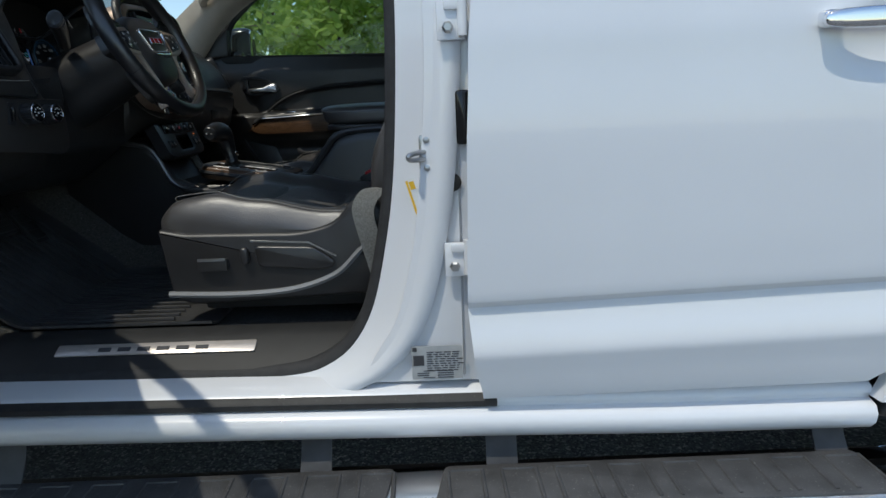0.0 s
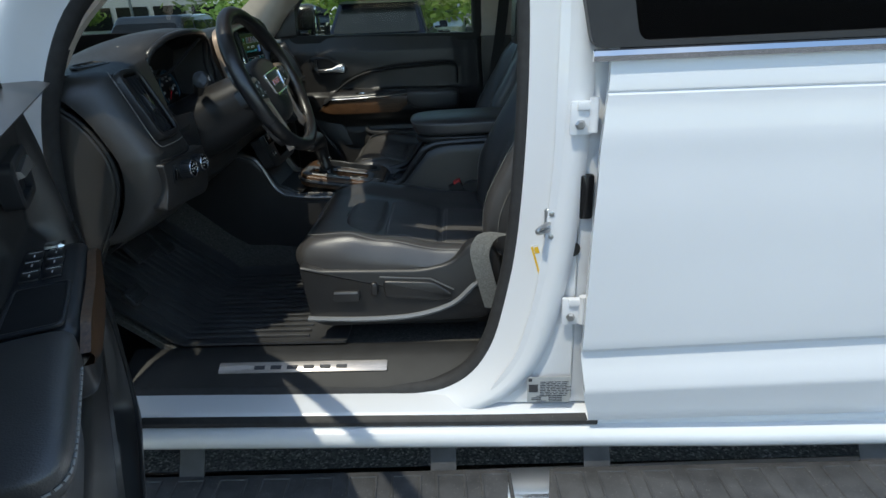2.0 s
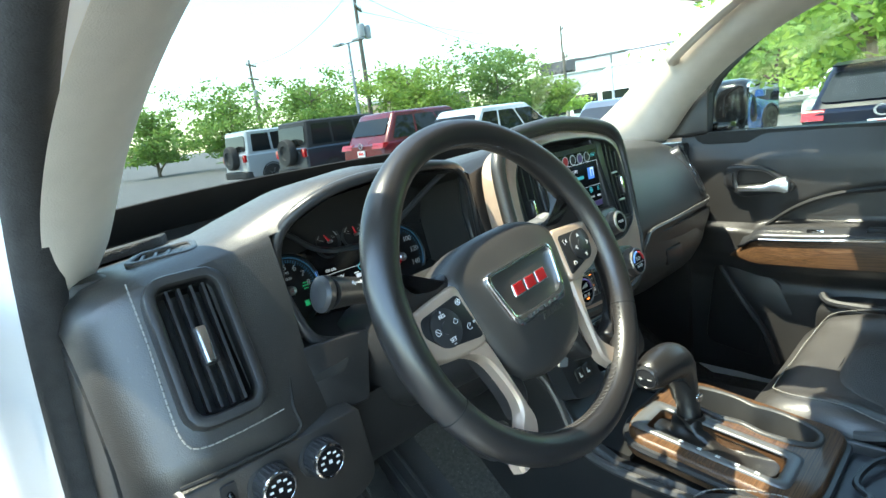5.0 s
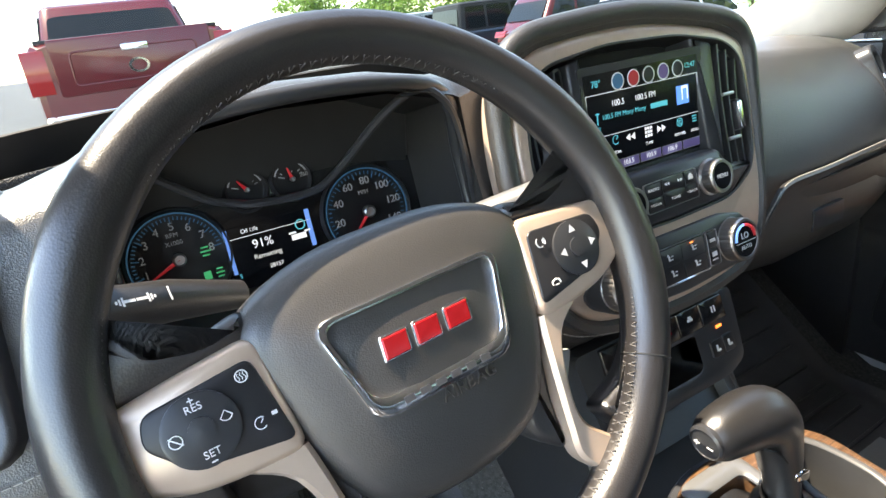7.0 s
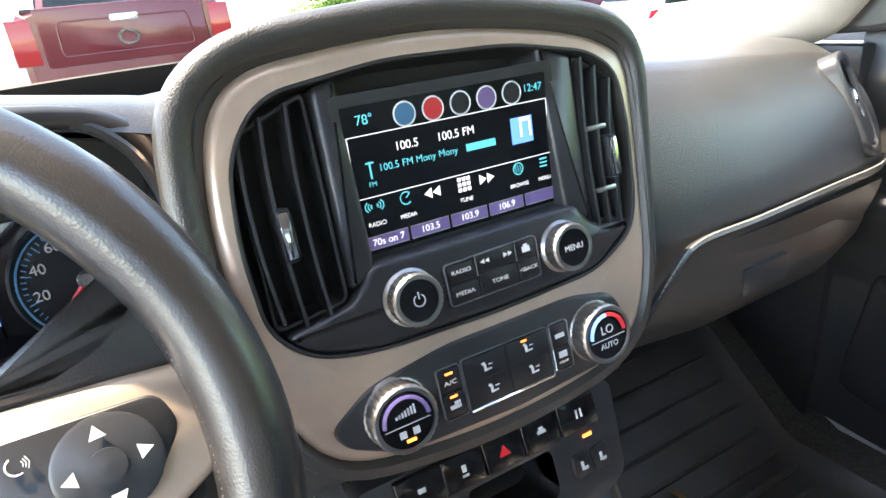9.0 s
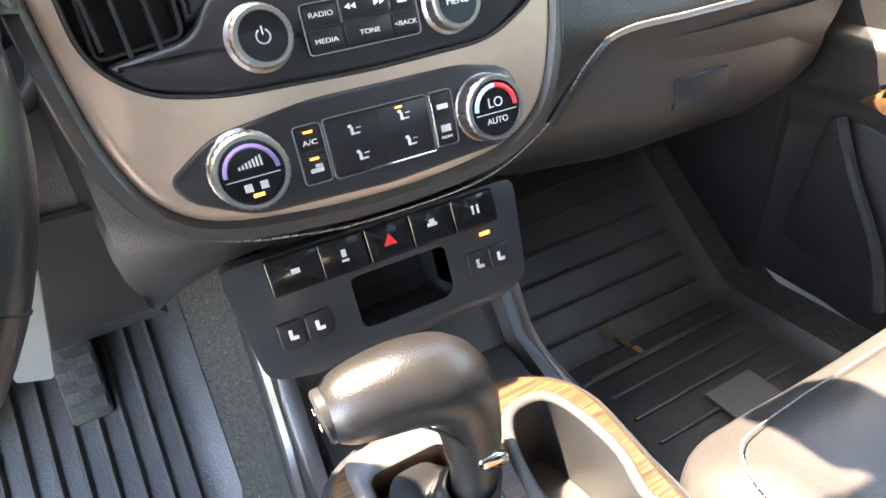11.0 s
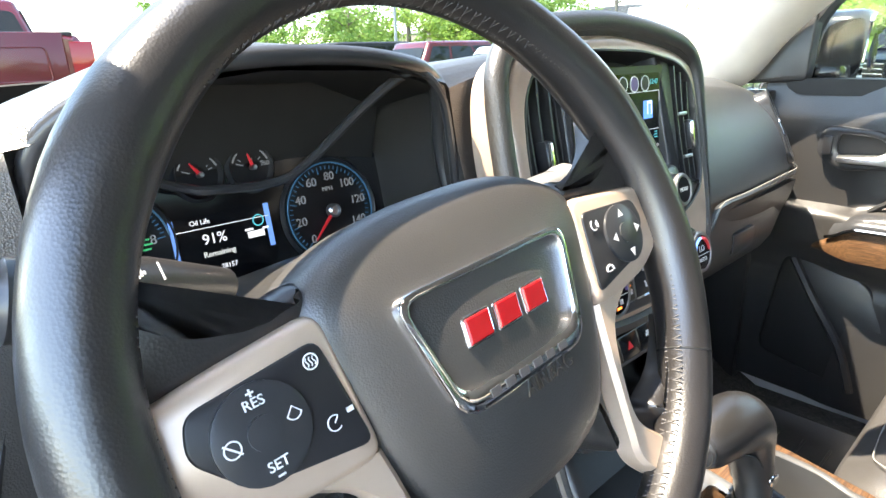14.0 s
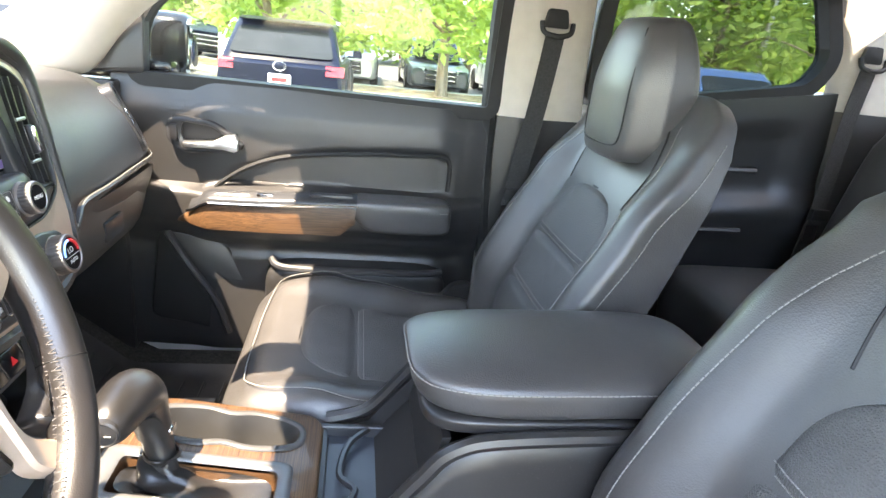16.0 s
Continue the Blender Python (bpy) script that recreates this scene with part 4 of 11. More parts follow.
bm = bmesh.new()
loft(bm, [[Vector((x0 + f * (x1 - x0), y, z)) for f, y in ((0, 1.66), (0.06, 1.615), (0.5, 1.592), (0.94, 1.61), (1, 1.66))]
          for z, x0, x1 in ((0.56, -0.10, 0.10), (0.70, -0.12, 0.09), (0.95, -0.16, 0.07), (1.15, -0.172, 0.06), (1.248, -0.172, 0.055))], closed=False, caps=False)
part("lower_pillar_cover", bm, M_VINYL2, truck, angle=60)
bm = bmesh.new()
tube(bm, catmull([(-0.165, 1.635, 1.64), (-0.178, 1.63, 1.5), (-0.178, 1.628, 1.25), (-0.165, 1.628, 1.0), (-0.13, 1.628, 0.75), (-0.16, 1.63, 0.62), (-0.25, 1.63, 0.56), (-0.9, 1.63, 0.55)], 5), 0.020, 8)
part("door_seal", bm, M_RUBBER, truck)
# rear passenger door and window
bm = bmesh.new()
rw = rounded([(0.085, 1.300), (0.62, 1.385), (0.66, 1.45), (0.60, 1.60), (0.10, 1.625), (0.085, 1.5)], 0.03, 4)
frame_ring(bm, offset2(rw, 0.035), rw, Matrix.Translation((0, 1.635, 0)) @ M_PS, -0.02, 0.03)
part("rear_window_surround", bm, M_BLACK, truck)
bm = bmesh.new()
plate(bm, offset2(rw, 0.012), Matrix.Translation((0, 1.645, 0)) @ M_PS, 0, 0.004)
gp = part("rear_side_window", bm, M_GLASSM, truck, "tinted rear side window")
gp.visible_shadow = False
bm = bmesh.new()


def rear_panel(u, v):
    x = 0.06 + 0.66 * u
    top = 1.285 + 0.09 * u
    z = 0.60 + (top - 0.60) * v
    y = 1.600 - 0.03 * math.exp(-((v - 0.60) / 0.06) ** 2) - 0.012 * (1 if 0.66 < v < 0.9 and 0.1 < u < 0.85 else 0) * -1
    return Vector((x, y + 0.02 * (1 - v) * 0, z))


surf(bm, rear_panel, 24, 30, (0, 0.05, 0))
part("rear_door_panel", bm, M_VINYL2, truck, "black rear door trim panel")
bm = bmesh.new()
for z in (1.16, 1.00):
    tube(bm, [(0.10, 1.575, z), (0.30, 1.57, z + 0.002), (0.52, 1.575, z + 0.006)], 0.008, 6)
part("rear_panel_ridge", bm, M_VINYL2, truck)
bm = bmesh.new()
loft(bm, [[Vector((x0 + f * 0.22, y, z)) for f, y in ((0, 1.64), (0.05, 1.60), (0.5, 1.565), (1, 1.53))] for z, x0 in ((1.33, 0.70), (1.45, 0.69), (1.55, 0.665), (1.66, 0.63))], closed=False, caps=False)
part("rear_pillar_cover", bm, M_BEIGE, truck, angle=60)
bm = bmesh.new()
loft(bm, [[Vector((x0 + f * 0.22, y, z)) for f, y in ((0, 1.64), (0.05, 1.60), (0.5, 1.57), (1, 1.55))] for z, x0 in ((0.6, 0.74), (1.0, 0.73), (1.33, 0.70))], closed=False, caps=False)
part("rear_lower_cover", bm, M_VINYL2, truck, angle=60)
# back wall of the cab with its window, and the far flank
bm = bmesh.new()
frame_ring(bm, rounded([(0.16, 0.5), (1.60, 0.5), (1.56, 1.70), (0.20, 1.70)], 0.05), rounded([(0.40, 1.30), (1.32, 1.30), (1.28, 1.58), (0.44, 1.58)], 0.05),
           frame_m((0.88, 0, 0), (0, 1, 0), (1, 0, 0)), 0, 0.03)
part("cab_back_wall", bm, M_VINYL2, truck)
bm = bmesh.new()
plate(bm, rounded([(0.39, 1.29), (1.33, 1.29), (1.29, 1.59), (0.43, 1.59)], 0.05), frame_m((0.90, 0, 0), (0, 1, 0), (1, 0, 0)), 0, 0.004)
gp = part("back_window", bm, M_GLASSM, truck)
gp.visible_shadow = False
bm = bmesh.new()
surf(bm, lambda u, v: Vector((-2.9 + 5.2 * u, 1.70 + 0.03 * math.sin(math.pi * v), 0.45 + (1.24 - 0.45) * v)), 8, 6, (0, -0.01, 0))
part("far_flank", bm, M_WHITE, truck)
# floor, firewall
bm = bmesh.new()


def floor_f(u, v):
    x = -1.50 + 2.40 * u
    y = 0.205 + 1.415 * v
    z = 0.585
    tun = math.exp(-((y - 0.86) / 0.16) ** 4)
    z += 0.14 * tun
    if x < -0.98:
        z += 0.80 * (-0.98 - x)
    return Vector((x, y, z))


surf(bm, floor_f, 40, 40, (0, 0, -0.02))
part("cab_floor", bm, M_CARPET, truck, "dark grey carpeted cab floor")
bm = bmesh.new()
box(bm, (-1.54, 0.12, 0.55), (-1.50, 1.60, 1.23))
part("firewall", bm, M_BLACK, truck)
bm = bmesh.new()
box(bm, (-1.5, 1.58, 0.56), (-1.0, 1.64, 1.25), 0.01)
part("kick_panel", bm, M_VINYL2, truck)
bm = bmesh.new()
box(bm, (-1.5, 0.10, 0.56), (-1.13, 0.145, 1.22), 0.01)
part("kick_panel", bm, M_VINYL2, truck)
# sill plate
bm = bmesh.new()
loft(bm, [[Vector((x, y, z)) for y, z in ((0.105, 0.546), (0.120, 0.560), (0.165, 0.590), (0.200, 0.603), (0.215, 0.600), (0.215, 0.58))] for x in (-1.09, -0.8, -0.4, -0.19)], closed=False, caps=False)
sp = part("sill_cover", bm, M_BLACK, truck, "black plastic sill cover", angle=50)
bm = bmesh.new()
SP = frame_m((-0.655, 0.1455, 0.5785), (1, 0, 0), (0, -0.52, 0.85))
plate(bm, rounded([(-0.205, -0.013), (0.205, -0.013), (0.205, 0.015), (-0.205, 0.015)], 0.004), SP, 0, 0.0025, 0.0008)
plq = part("scuff_plate", bm, mat("brushed_steel", (0.62, 0.56, 0.51), 0.32, 0.6, vary=0.15, scale=40, stretch=(1, 12, 12)), sp, "brushed metal scuff plate with lettering")
bm = bmesh.new()
for i in range(6):
    bars(bm, [(-0.105 + i * 0.040, 0.0, 0.026, 0.010)], SP @ Matrix.Translation((0, 0, 0.0026)))
part("inlay", bm, M_INK, plq)
# ---- dashboard ----
dash = thing("dashboard", (-1.05, 0.86, 0.95), "black soft-touch dashboard with pale stitching and taupe centre frame", "dashboard")
# y, then x and z of the section's points from the windscreen down to the footwell
DS = [
    (0.121, [(-1.50, 1.215), (-1.30, 1.228), (-1.15, 1.238), (-1.08, 1.238), (-1.040, 1.225), (-1.005, 1.185), (-0.978, 1.135), (-0.962, 1.10), (-0.962, 1.05), (-0.985, 0.985), (-1.04, 0.925), (-1.15, 0.90)]),
    (0.130, [(-1.50, 1.216), (-1.29, 1.234), (-1.12, 1.250), (-1.04, 1.254), (-1.002, 1.242), (-0.970, 1.195), (-0.940, 1.138), (-0.922, 1.104), (-0.922, 1.055), (-0.946, 0.985), (-1.01, 0.92), (-1.15, 0.90)]),
    (0.150, [(-1.50, 1.218), (-1.28, 1.239), (-1.10, 1.262), (-1.02, 1.268), (-0.980, 1.256), (-0.948, 1.20), (-0.917, 1.138), (-0.899, 1.105), (-0.901, 1.055), (-0.927, 0.980), (-1.00, 0.917), (-1.15, 0.90)]),
    (0.185, [(-1.50, 1.222), (-1.26, 1.248), (-1.10, 1.270), (-1.01, 1.276), (-0.970, 1.268), (-0.938, 1.20), (-0.905, 1.135), (-0.892, 1.105), (-0.897, 1.05), (-0.92, 0.975), (-1.00, 0.915), (-1.15, 0.90)]),
    (0.280, [(-1.52, 1.225), (-1.26, 1.258), (-1.10, 1.285), (-1.01, 1.290), (-0.970, 1.278), (-0.935, 1.20), (-0.900, 1.135), (-0.890, 1.105), (-0.890, 1.05), (-0.91, 0.975), (-1.00, 0.915), (-1.15, 0.90)]),
    (0.328, [(-1.53, 1.227), (-1.26, 1.265), (-1.10, 1.298), (-1.00, 1.306), (-0.965, 1.288), (-0.945, 1.22), (-0.935, 1.165), (-0.930, 1.145), (-0.90, 1.05), (-0.92, 0.975), (-1.00, 0.915), (-1.15, 0.90)]),
    (0.340, [(-1.53, 1.227), (-1.26, 1.267), (-1.10, 1.304), (-0.99, 1.312), (-0.962, 1.290), (-1.06, 1.265), (-1.075, 1.18), (-0.938, 1.150), (-0.91, 1.05), (-0.93, 0.975), (-1.00, 0.915), (-1.15, 0.90)]),
    (0.400, [(-1.54, 1.229), (-1.26, 1.272), (-1.10, 1.322), (-0.98, 1.338), (-0.940, 1.322), (-1.05, 1.310), (-1.080, 1.15), (-0.950, 1.135), (-0.93, 1.05), (-0.95, 0.975), (-1.02, 0.915), (-1.15, 0.90)]),
    (0.480, [(-1.55, 1.231), (-1.26, 1.275), (-1.10, 1.330), (-0.97, 1.347), (-0.928, 1.332), (-1.05, 1.320), (-1.085, 1.14), (-0.955, 1.125), (-0.94, 1.05), (-0.96, 0.975), (-1.02, 0.915), (-1.15, 0.90)]),
    (0.580, [(-1.56, 1.232), (-1.26, 1.275), (-1.10, 1.328), (-0.97, 1.342), (-0.930, 1.328), (-1.05, 1.318), (-1.085, 1.15), (-0.955, 1.130), (-0.94, 1.05), (-0.96, 0.975), (-1.02, 0.915), (-1.15, 0.90)]),
    (0.655, [(-1.57, 1.233), (-1.26, 1.275), (-1.10, 1.318), (-0.98, 1.328), (-0.945, 1.310), (-1.05, 1.290), (-1.078, 1.17), (-0.950, 1.150), (-0.93, 1.05), (-0.95, 0.975), (-1.02, 0.915), (-1.15, 0.90)]),
    (0.668, [(-1.57, 1.233), (-1.26, 1.276), (-1.10, 1.316), (-0.985, 1.325), (-0.955, 1.305), (-0.945, 1.25), (-0.925, 1.19), (-0.915, 1.16), (-0.905, 1.07), (-0.93, 0.985), (-1.02, 0.915), (-1.15, 0.90)]),
    (0.760, [(-1.58, 1.234), (-1.26, 1.280), (-1.10, 1.318), (-1.00, 1.334), (-0.965, 1.325), (-0.950, 1.25), (-0.925, 1.19), (-0.905, 1.14), (-0.885, 1.05), (-0.905, 1.010), (-1.00, 0.99), (-1.15, 0.98)]),
    (0.860, [(-1.58, 1.235), (-1.26, 1.282), (-1.10, 1.320), (-1.00, 1.338), (-0.970, 1.330), (-0.950, 1.25), (-0.925, 1.19), (-0.905, 1.14), (-0.885, 1.05), (-0.905, 1.010), (-1.00, 0.99), (-1.15, 0.98)]),
    (0.980, [(-1.58, 1.234), (-1.26, 1.280), (-1.10, 1.316), (-1.00, 1.328), (-0.965, 1.315), (-0.950, 1.25), (-0.925, 1.19), (-0.905, 1.14), (-0.885, 1.05), (-0.905, 1.010), (-1.00, 0.99), (-1.15, 0.98)]),
    (1.050, [(-1.57, 1.233), (-1.26, 1.276), (-1.10, 1.305), (-1.02, 1.308), (-0.975, 1.295), (-0.930, 1.24), (-0.905, 1.18), (-0.890, 1.13), (-0.885, 1.09), (-0.905, 1.02), (-0.98, 0.96), (-1.15, 0.92)]),
    (1.200, [(-1.56, 1.230), (-1.26, 1.272), (-1.10, 1.296), (-1.03, 1.297), (-0.975, 1.280), (-0.918, 1.225), (-0.892, 1.17), (-0.885, 1.125), (-0.900, 1.085), (-0.900, 1.01), (-0.98, 0.94), (-1.15, 0.90)]),
    (1.400, [(-1.54, 1.226), (-1.26, 1.262), (-1.10, 1.282), (-1.03, 1.281), (-0.980, 1.262), (-0.932, 1.215), (-0.905, 1.165), (-0.895, 1.125), (-0.908, 1.085), (-0.905, 1.01), (-0.98, 0.94), (-1.15, 0.90)]),
    (1.500, [(-1.52, 1.222), (-1.26, 1.252), (-1.10, 1.268), (-1.04, 1.266), (-0.995, 1.248), (-0.950, 1.205), (-0.925, 1.16), (-0.915, 1.12), (-0.925, 1.08), (-0.93, 1.01), (-1.00, 0.94), (-1.15, 0.90)]),
    (1.580, [(-1.50, 1.218), (-1.28, 1.238), (-1.14, 1.245), (-1.10, 1.240), (-1.05, 1.225), (-1.00, 1.185), (-0.985, 1.15), (-0.98, 1.11), (-0.985, 1.07), (-1.00, 1.00), (-1.06, 0.93), (-1.15, 0.90)]),
]


def dash_ring(sec):
    y, pts = sec
    recess = 0.335 < y < 0.66
    p3 = [Vector((x, y, z)) for x, z in pts]
    top = catmull(p3[:5], 4)[:-1]
    low = catmull(p3[7:], 3)
    if recess:
        mid = []
        for a, b in zip(p3[4:7], p3[5:8]):
            mid += [a.lerp(b, t / 4) for t in range(4)]
    else:
        mid = catmull(p3[4:8], 4)[:-1]
    return top + mid + low


def between(s0, s1, y):
    k = (y - s0[0]) / (s1[0] - s0[0])
    return (y, [(a[0] + (b[0] - a[0]) * k, a[1] + (b[1] - a[1]) * k) for a, b in zip(s0[1], s1[1])])


DS = DS[:4] + [between(DS[3], DS[4], 0.189), between(DS[3], DS[4], 0.245)] + DS[4:]
bm = bmesh.new()
loft(bm, [dash_ring(s) for s in DS], closed=False, caps=False)
# opening for the side vent
gone = [f for f in bm.faces if 0.189 < f.calc_center_median().y < 0.245 and 1.140 < f.calc_center_median().z < 1.258 and f.calc_center_median().x > -1.0]
bmesh.ops.delete(bm, geom=gone, context='FACES')
dp = part("dash_panel", bm, M_DASHTOP, dash, angle=42)
# closed side end of the dash
bm = bmesh.new()
cap = rounded([(-1.13, 1.222), (-1.075, 1.220), (-1.022, 1.180), (-0.982, 1.110), (-0.980, 1.045), (-1.010, 0.975), (-1.075, 0.86), (-1.13, 0.80)], 0.03)
plate(bm, cap, Matrix.Translation((0, 0.148, 0)) @ M_SIDE, 0.0, 0.026, 0.006)
part("end_cap", bm, M_VINYL, dash, "grained black end panel of the dashboard", angle=25)
bm = bmesh.new()
tube(bm, [Vector((p.x, 0.126, p.y)) for p in offset2(cap, 0.004)], 0.005, 6, True)
part("end_bead", bm, M_BLACK, dash)
bm = bmesh.new()
box(bm, (-1.115, 0.130, 1.205), (-1.045, 0.185, 1.275), 0.012)
part("pillar_foot", bm, M_VINYL2, dash)
# lower knee panel
bm = bmesh.new()
surf(bm, lambda u, v: Vector((-0.915 - 0.03 * v - 0.25 * max(0, v - 0.5), 0.17 + 0.50 * u, 1.075 - 0.20 * v)), 12, 10, (-0.012, 0, 0))
part("knee_panel", bm, M_VINYL2, dash, angle=50)
# speaker grille on the dash top
bm = bmesh.new()
plate(bm, rounded([(-1.42, 0.20), (-1.24, 0.19), (-1.22, 0.30), (-1.36, 0.36)], 0.03), Matrix(((1, 0, 0, 0), (0, 1, 0, 0), (0.13, 0.08, 1, 1.413), (0, 0, 0, 1))), -0.01, 0.004, 0.002)
part("speaker_grille", bm, mat("grille_mesh", (0.02, 0.02, 0.02), 0.6, bump=1.0, bscale=500, bkind='VORONOI'), dash)


# pale seams
def seam(pts, parent, name="stitching", r=0.0009):
    b = bmesh.new()
    stitch(b, pts, r)
    return part(name, b, M_STITCH, parent, "pale contrast stitching")


seam(catmull([(-0.968, 0.171, 1.275), (-0.942, 0.170, 1.219), (-0.912, 0.166, 1.157), (-0.899, 0.167, 1.131), (-0.893, 0.178, 1.119), (-0.889, 0.219, 1.118), (-0.889, 0.272, 1.120)], 8), dash)
seam(catmull([(-0.915, 0.668, 1.105), (-0.880, 0.72, 1.050), (-0.868, 0.80, 1.030), (-0.866, 0.88, 1.026), (-0.870, 0.965, 1.030), (-0.872, 1.03, 1.062), (-0.868, 1.065, 1.108), (-0.876, 1.11, 1.126), (-0.876, 1.20, 1.128), (-0.884, 1.35, 1.128), (-0.896, 1.46, 1.124), (-0.93, 1.545, 1.118)], 8), dash)
bm = bmesh.new()
tube(bm, catmull([(-0.874, 1.03, 1.058), (-0.872, 1.068, 1.103), (-0.880, 1.11, 1.120), (-0.880, 1.20, 1.122), (-0.888, 1.35, 1.121), (-0.900, 1.46, 1.117), (-0.935, 1.545, 1.110)], 8), 0.0045, 6)
part("piping", bm, M_VINYL2, dash)
# glove box
bm = bmesh.new()
GB = lambda u, v: Vector((-0.900 - 0.02 * v - 0.05 * v * v + 0.006 * math.sin(math.pi * u), 1.06 + 0.42 * u, 1.100 - 0.14 * v))
surf(bm, GB, 14, 10, (-0.02, 0, 0))
gbx = part("glove_box", bm, M_VINYL, dash, "black glove box lid")
bm = bmesh.new()
box(bm, (-0.905, 1.21, 1.020), (-0.893, 1.29, 1.055), 0.005)
part("latch", bm, M_PANEL, gbx, "recessed glove box latch")


# vents
def vent(name, m, w, h, n_slats, parent, chrome=True, rims=M_PANEL, deep=0.045):
    bm = bmesh.new()
    o = rounded([(-w / 2, -h / 2), (w / 2, -h / 2), (w / 2, h / 2), (-w / 2, h / 2)], 0.014)
    frame_ring(bm, offset2(o, 0.012), o, m, -0.022, 0.006, 0.004)
    v = part(name, bm, rims, parent, "upright air vent with dark slats", angle=45)
    bm = bmesh.new()
    plate(bm, o, m, -deep, -deep + 0.004)
    loft(bm, [[m @ Vector((p.x, p.y, z)) for p in o] for z in (-deep, 0.0)], caps=False)
    part("duct", bm, M_BLACK, v)
    for i in range(n_slats):
        x = -w / 2 + w * (i + 1) / (n_slats + 1)
        bm = bmesh.new()
        loft(bm, [[m @ Vector((x + a, y, z)) for a, z in ((-0.0015, -0.001), (0.0015, -0.001), (0.003, -min(0.020, deep - 0.002)), (0.000, -min(0.020, deep - 0.002)))] for y in (-h / 2 + 0.004, h / 2 - 0.004)])
        part("slat", bm, M_PANEL, v)
    if chrome:
        bm = bmesh.new()
        box(bm, (-0.008, -0.020, -0.012), (0.008, 0.020, 0.004), 0.004, m)
        tab = part("vent_tab", bm, M_PANEL, v)
        bm = bmesh.new()
        box(bm, (-0.006, -0.019, 0.003), (0.004, 0.019, 0.007), 0.002, m)
        part("tab_insert", bm, M_CHROME, tab, "chrome strip")
    return v


NLV = Vector((0.888, -0.10, 0.46)).normalized()
vent("side_vent", frame_m(Vector((-0.931, 0.217, 1.200)) + NLV * 0.011, (0.08, 1, -0.0), NLV), 0.060, 0.134, 4, dash, rims=M_VINYL2, deep=0.050)
# small slatted demister vent on the dash top
DMX = frame_m((-1.043, 0.240, 1.2845), (0.55, 1, 0.1), (0.05, -0.12, 1))
DMO = rounded([(-0.036, -0.013), (0.030, -0.017), (0.024, 0.020), (-0.028, 0.015)], 0.008)
bm = bmesh.new()
frame_ring(bm, offset2(DMO, 0.008), DMO, DMX, -0.012, 0.003, 0.002)
dem = part("demister", bm, M_VINYL2, dash, "small slatted demister vent")
bm = bmesh.new()
plate(bm, DMO, DMX, -0.012, -0.008)
part("demister_duct", bm, M_BLACK, dem)
for k in range(4):
    bm = bmesh.new()
    box(bm, (-0.027 + 0.014 * k, -0.012, -0.006), (-0.023 + 0.014 * k, 0.013, 0.001), 0.0008, DMX @ Matrix.Shear('XY', 4, (0.5, 0.0)))
    part("slat", bm, M_PANEL, dem)
# seam of the vent panel and the proud lower panel with the knobs
bm = bmesh.new()
tube(bm, catmull([(-0.889, 0.152, 1.092), (-0.886, 0.200, 1.090), (-0.887, 0.276, 1.089), (-0.894, 0.280, 1.118), (-0.918, 0.296, 1.152), (-0.932, 0.315, 1.166)], 5), 0.0022, 6)
part("panel_seam", bm, M_BLACK, dash)
LPM = frame_m((-0.893, 0.25, 1.04), (0, 1, 0), (1, 0, -0.12))
bm = bmesh.new()
plate(bm, rounded([(-0.104, 0.046), (0.105, 0.043), (0.124, -0.058), (0.10, -0.075), (-0.108, -0.055), (-0.090, -0.006)], [0.008, 0.008, 0.015, 0.02, 0.01, 0.02]), LPM, -0.03, 0.0035, 0.002)
part("lower_panel", bm, M_VINYL, dash, "grained lower panel with control knobs")
# passenger end vent
PVN = frame_m((-0.935, 1.455, 1.195), (-0.30, 1, 0), (0.85, 0.25, 0.42))
vent("passenger_vent", PVN, 0.034, 0.115, 2, dash)

# headlamp and four-wheel-drive knobs
for y, z, icons in ((0.234, 1.054, 0), (0.294, 1.053, 1)):
    km = frame_m((-0.889, y, z), (0, 1, 0), (1, -0.05, 0.05))
    bm = bmesh.new()
    lathe(bm, [(0.024, 0.0), (0.024, 0.004), (0.0195, 0.005), (0.0195, 0.026), (0.018, 0.028), (0.0, 0.028)], km, 28)
    kn = part("dash_knob", bm, M_PANEL, dash, "round grey control knob")
    bm = bmesh.new()
    for k in range(24):
        a = 2 * math.pi * k / 24
        tube(bm, [km @ Vector((0.0196 * math.cos(a), 0.0196 * math.sin(a), h)) for h in (0.007, 0.026)], 0.0012, 4)
    part("grip_ridges", bm, M_PANEL, kn)
    bm = bmesh.new()
    lathe(bm, [(0.0155, 0.0275), (0.0165, 0.0290), (0.0182, 0.0285), (0.0188, 0.027)], km, 28)
    part("bright_ring", bm, M_CHROME, kn, "bright ring")
    bm = bmesh.new()
    lathe(bm, [(0.0155, 0.024), (0.0155, 0.0288), (0.0, 0.0288)], km, 24)
    part("knob_face", bm, M_GLOSS, kn)
    bm = bmesh.new()
    for k in range(7):
        a = radians(-30 + 40 * k)
        bars(bm, [(0.010 * math.cos(a), 0.010 * math.sin(a), 0.004, 0.0022)], km @ Matrix.Translation((0, 0, 0.0289)))
    bars(bm, [(0, 0, 0.004, 0.004)], km @ Matrix.Translation((0, 0, 0.0289)))
    part("knob_marks", bm, M_ICON, kn)
bm = bmesh.new()
wm = frame_m((-0.8875, 0.192, 1.055), (0, 1, 0), (1, 0, -0.12))
plate(bm, rounded([(-0.008, -0.022), (0.008, -0.022), (0.008, 0.022), (-0.008, 0.022)], 0.003), wm, 0, 0.003)
tw = part("dimmer", bm, M_PANEL, dash)
bm = bmesh.new()
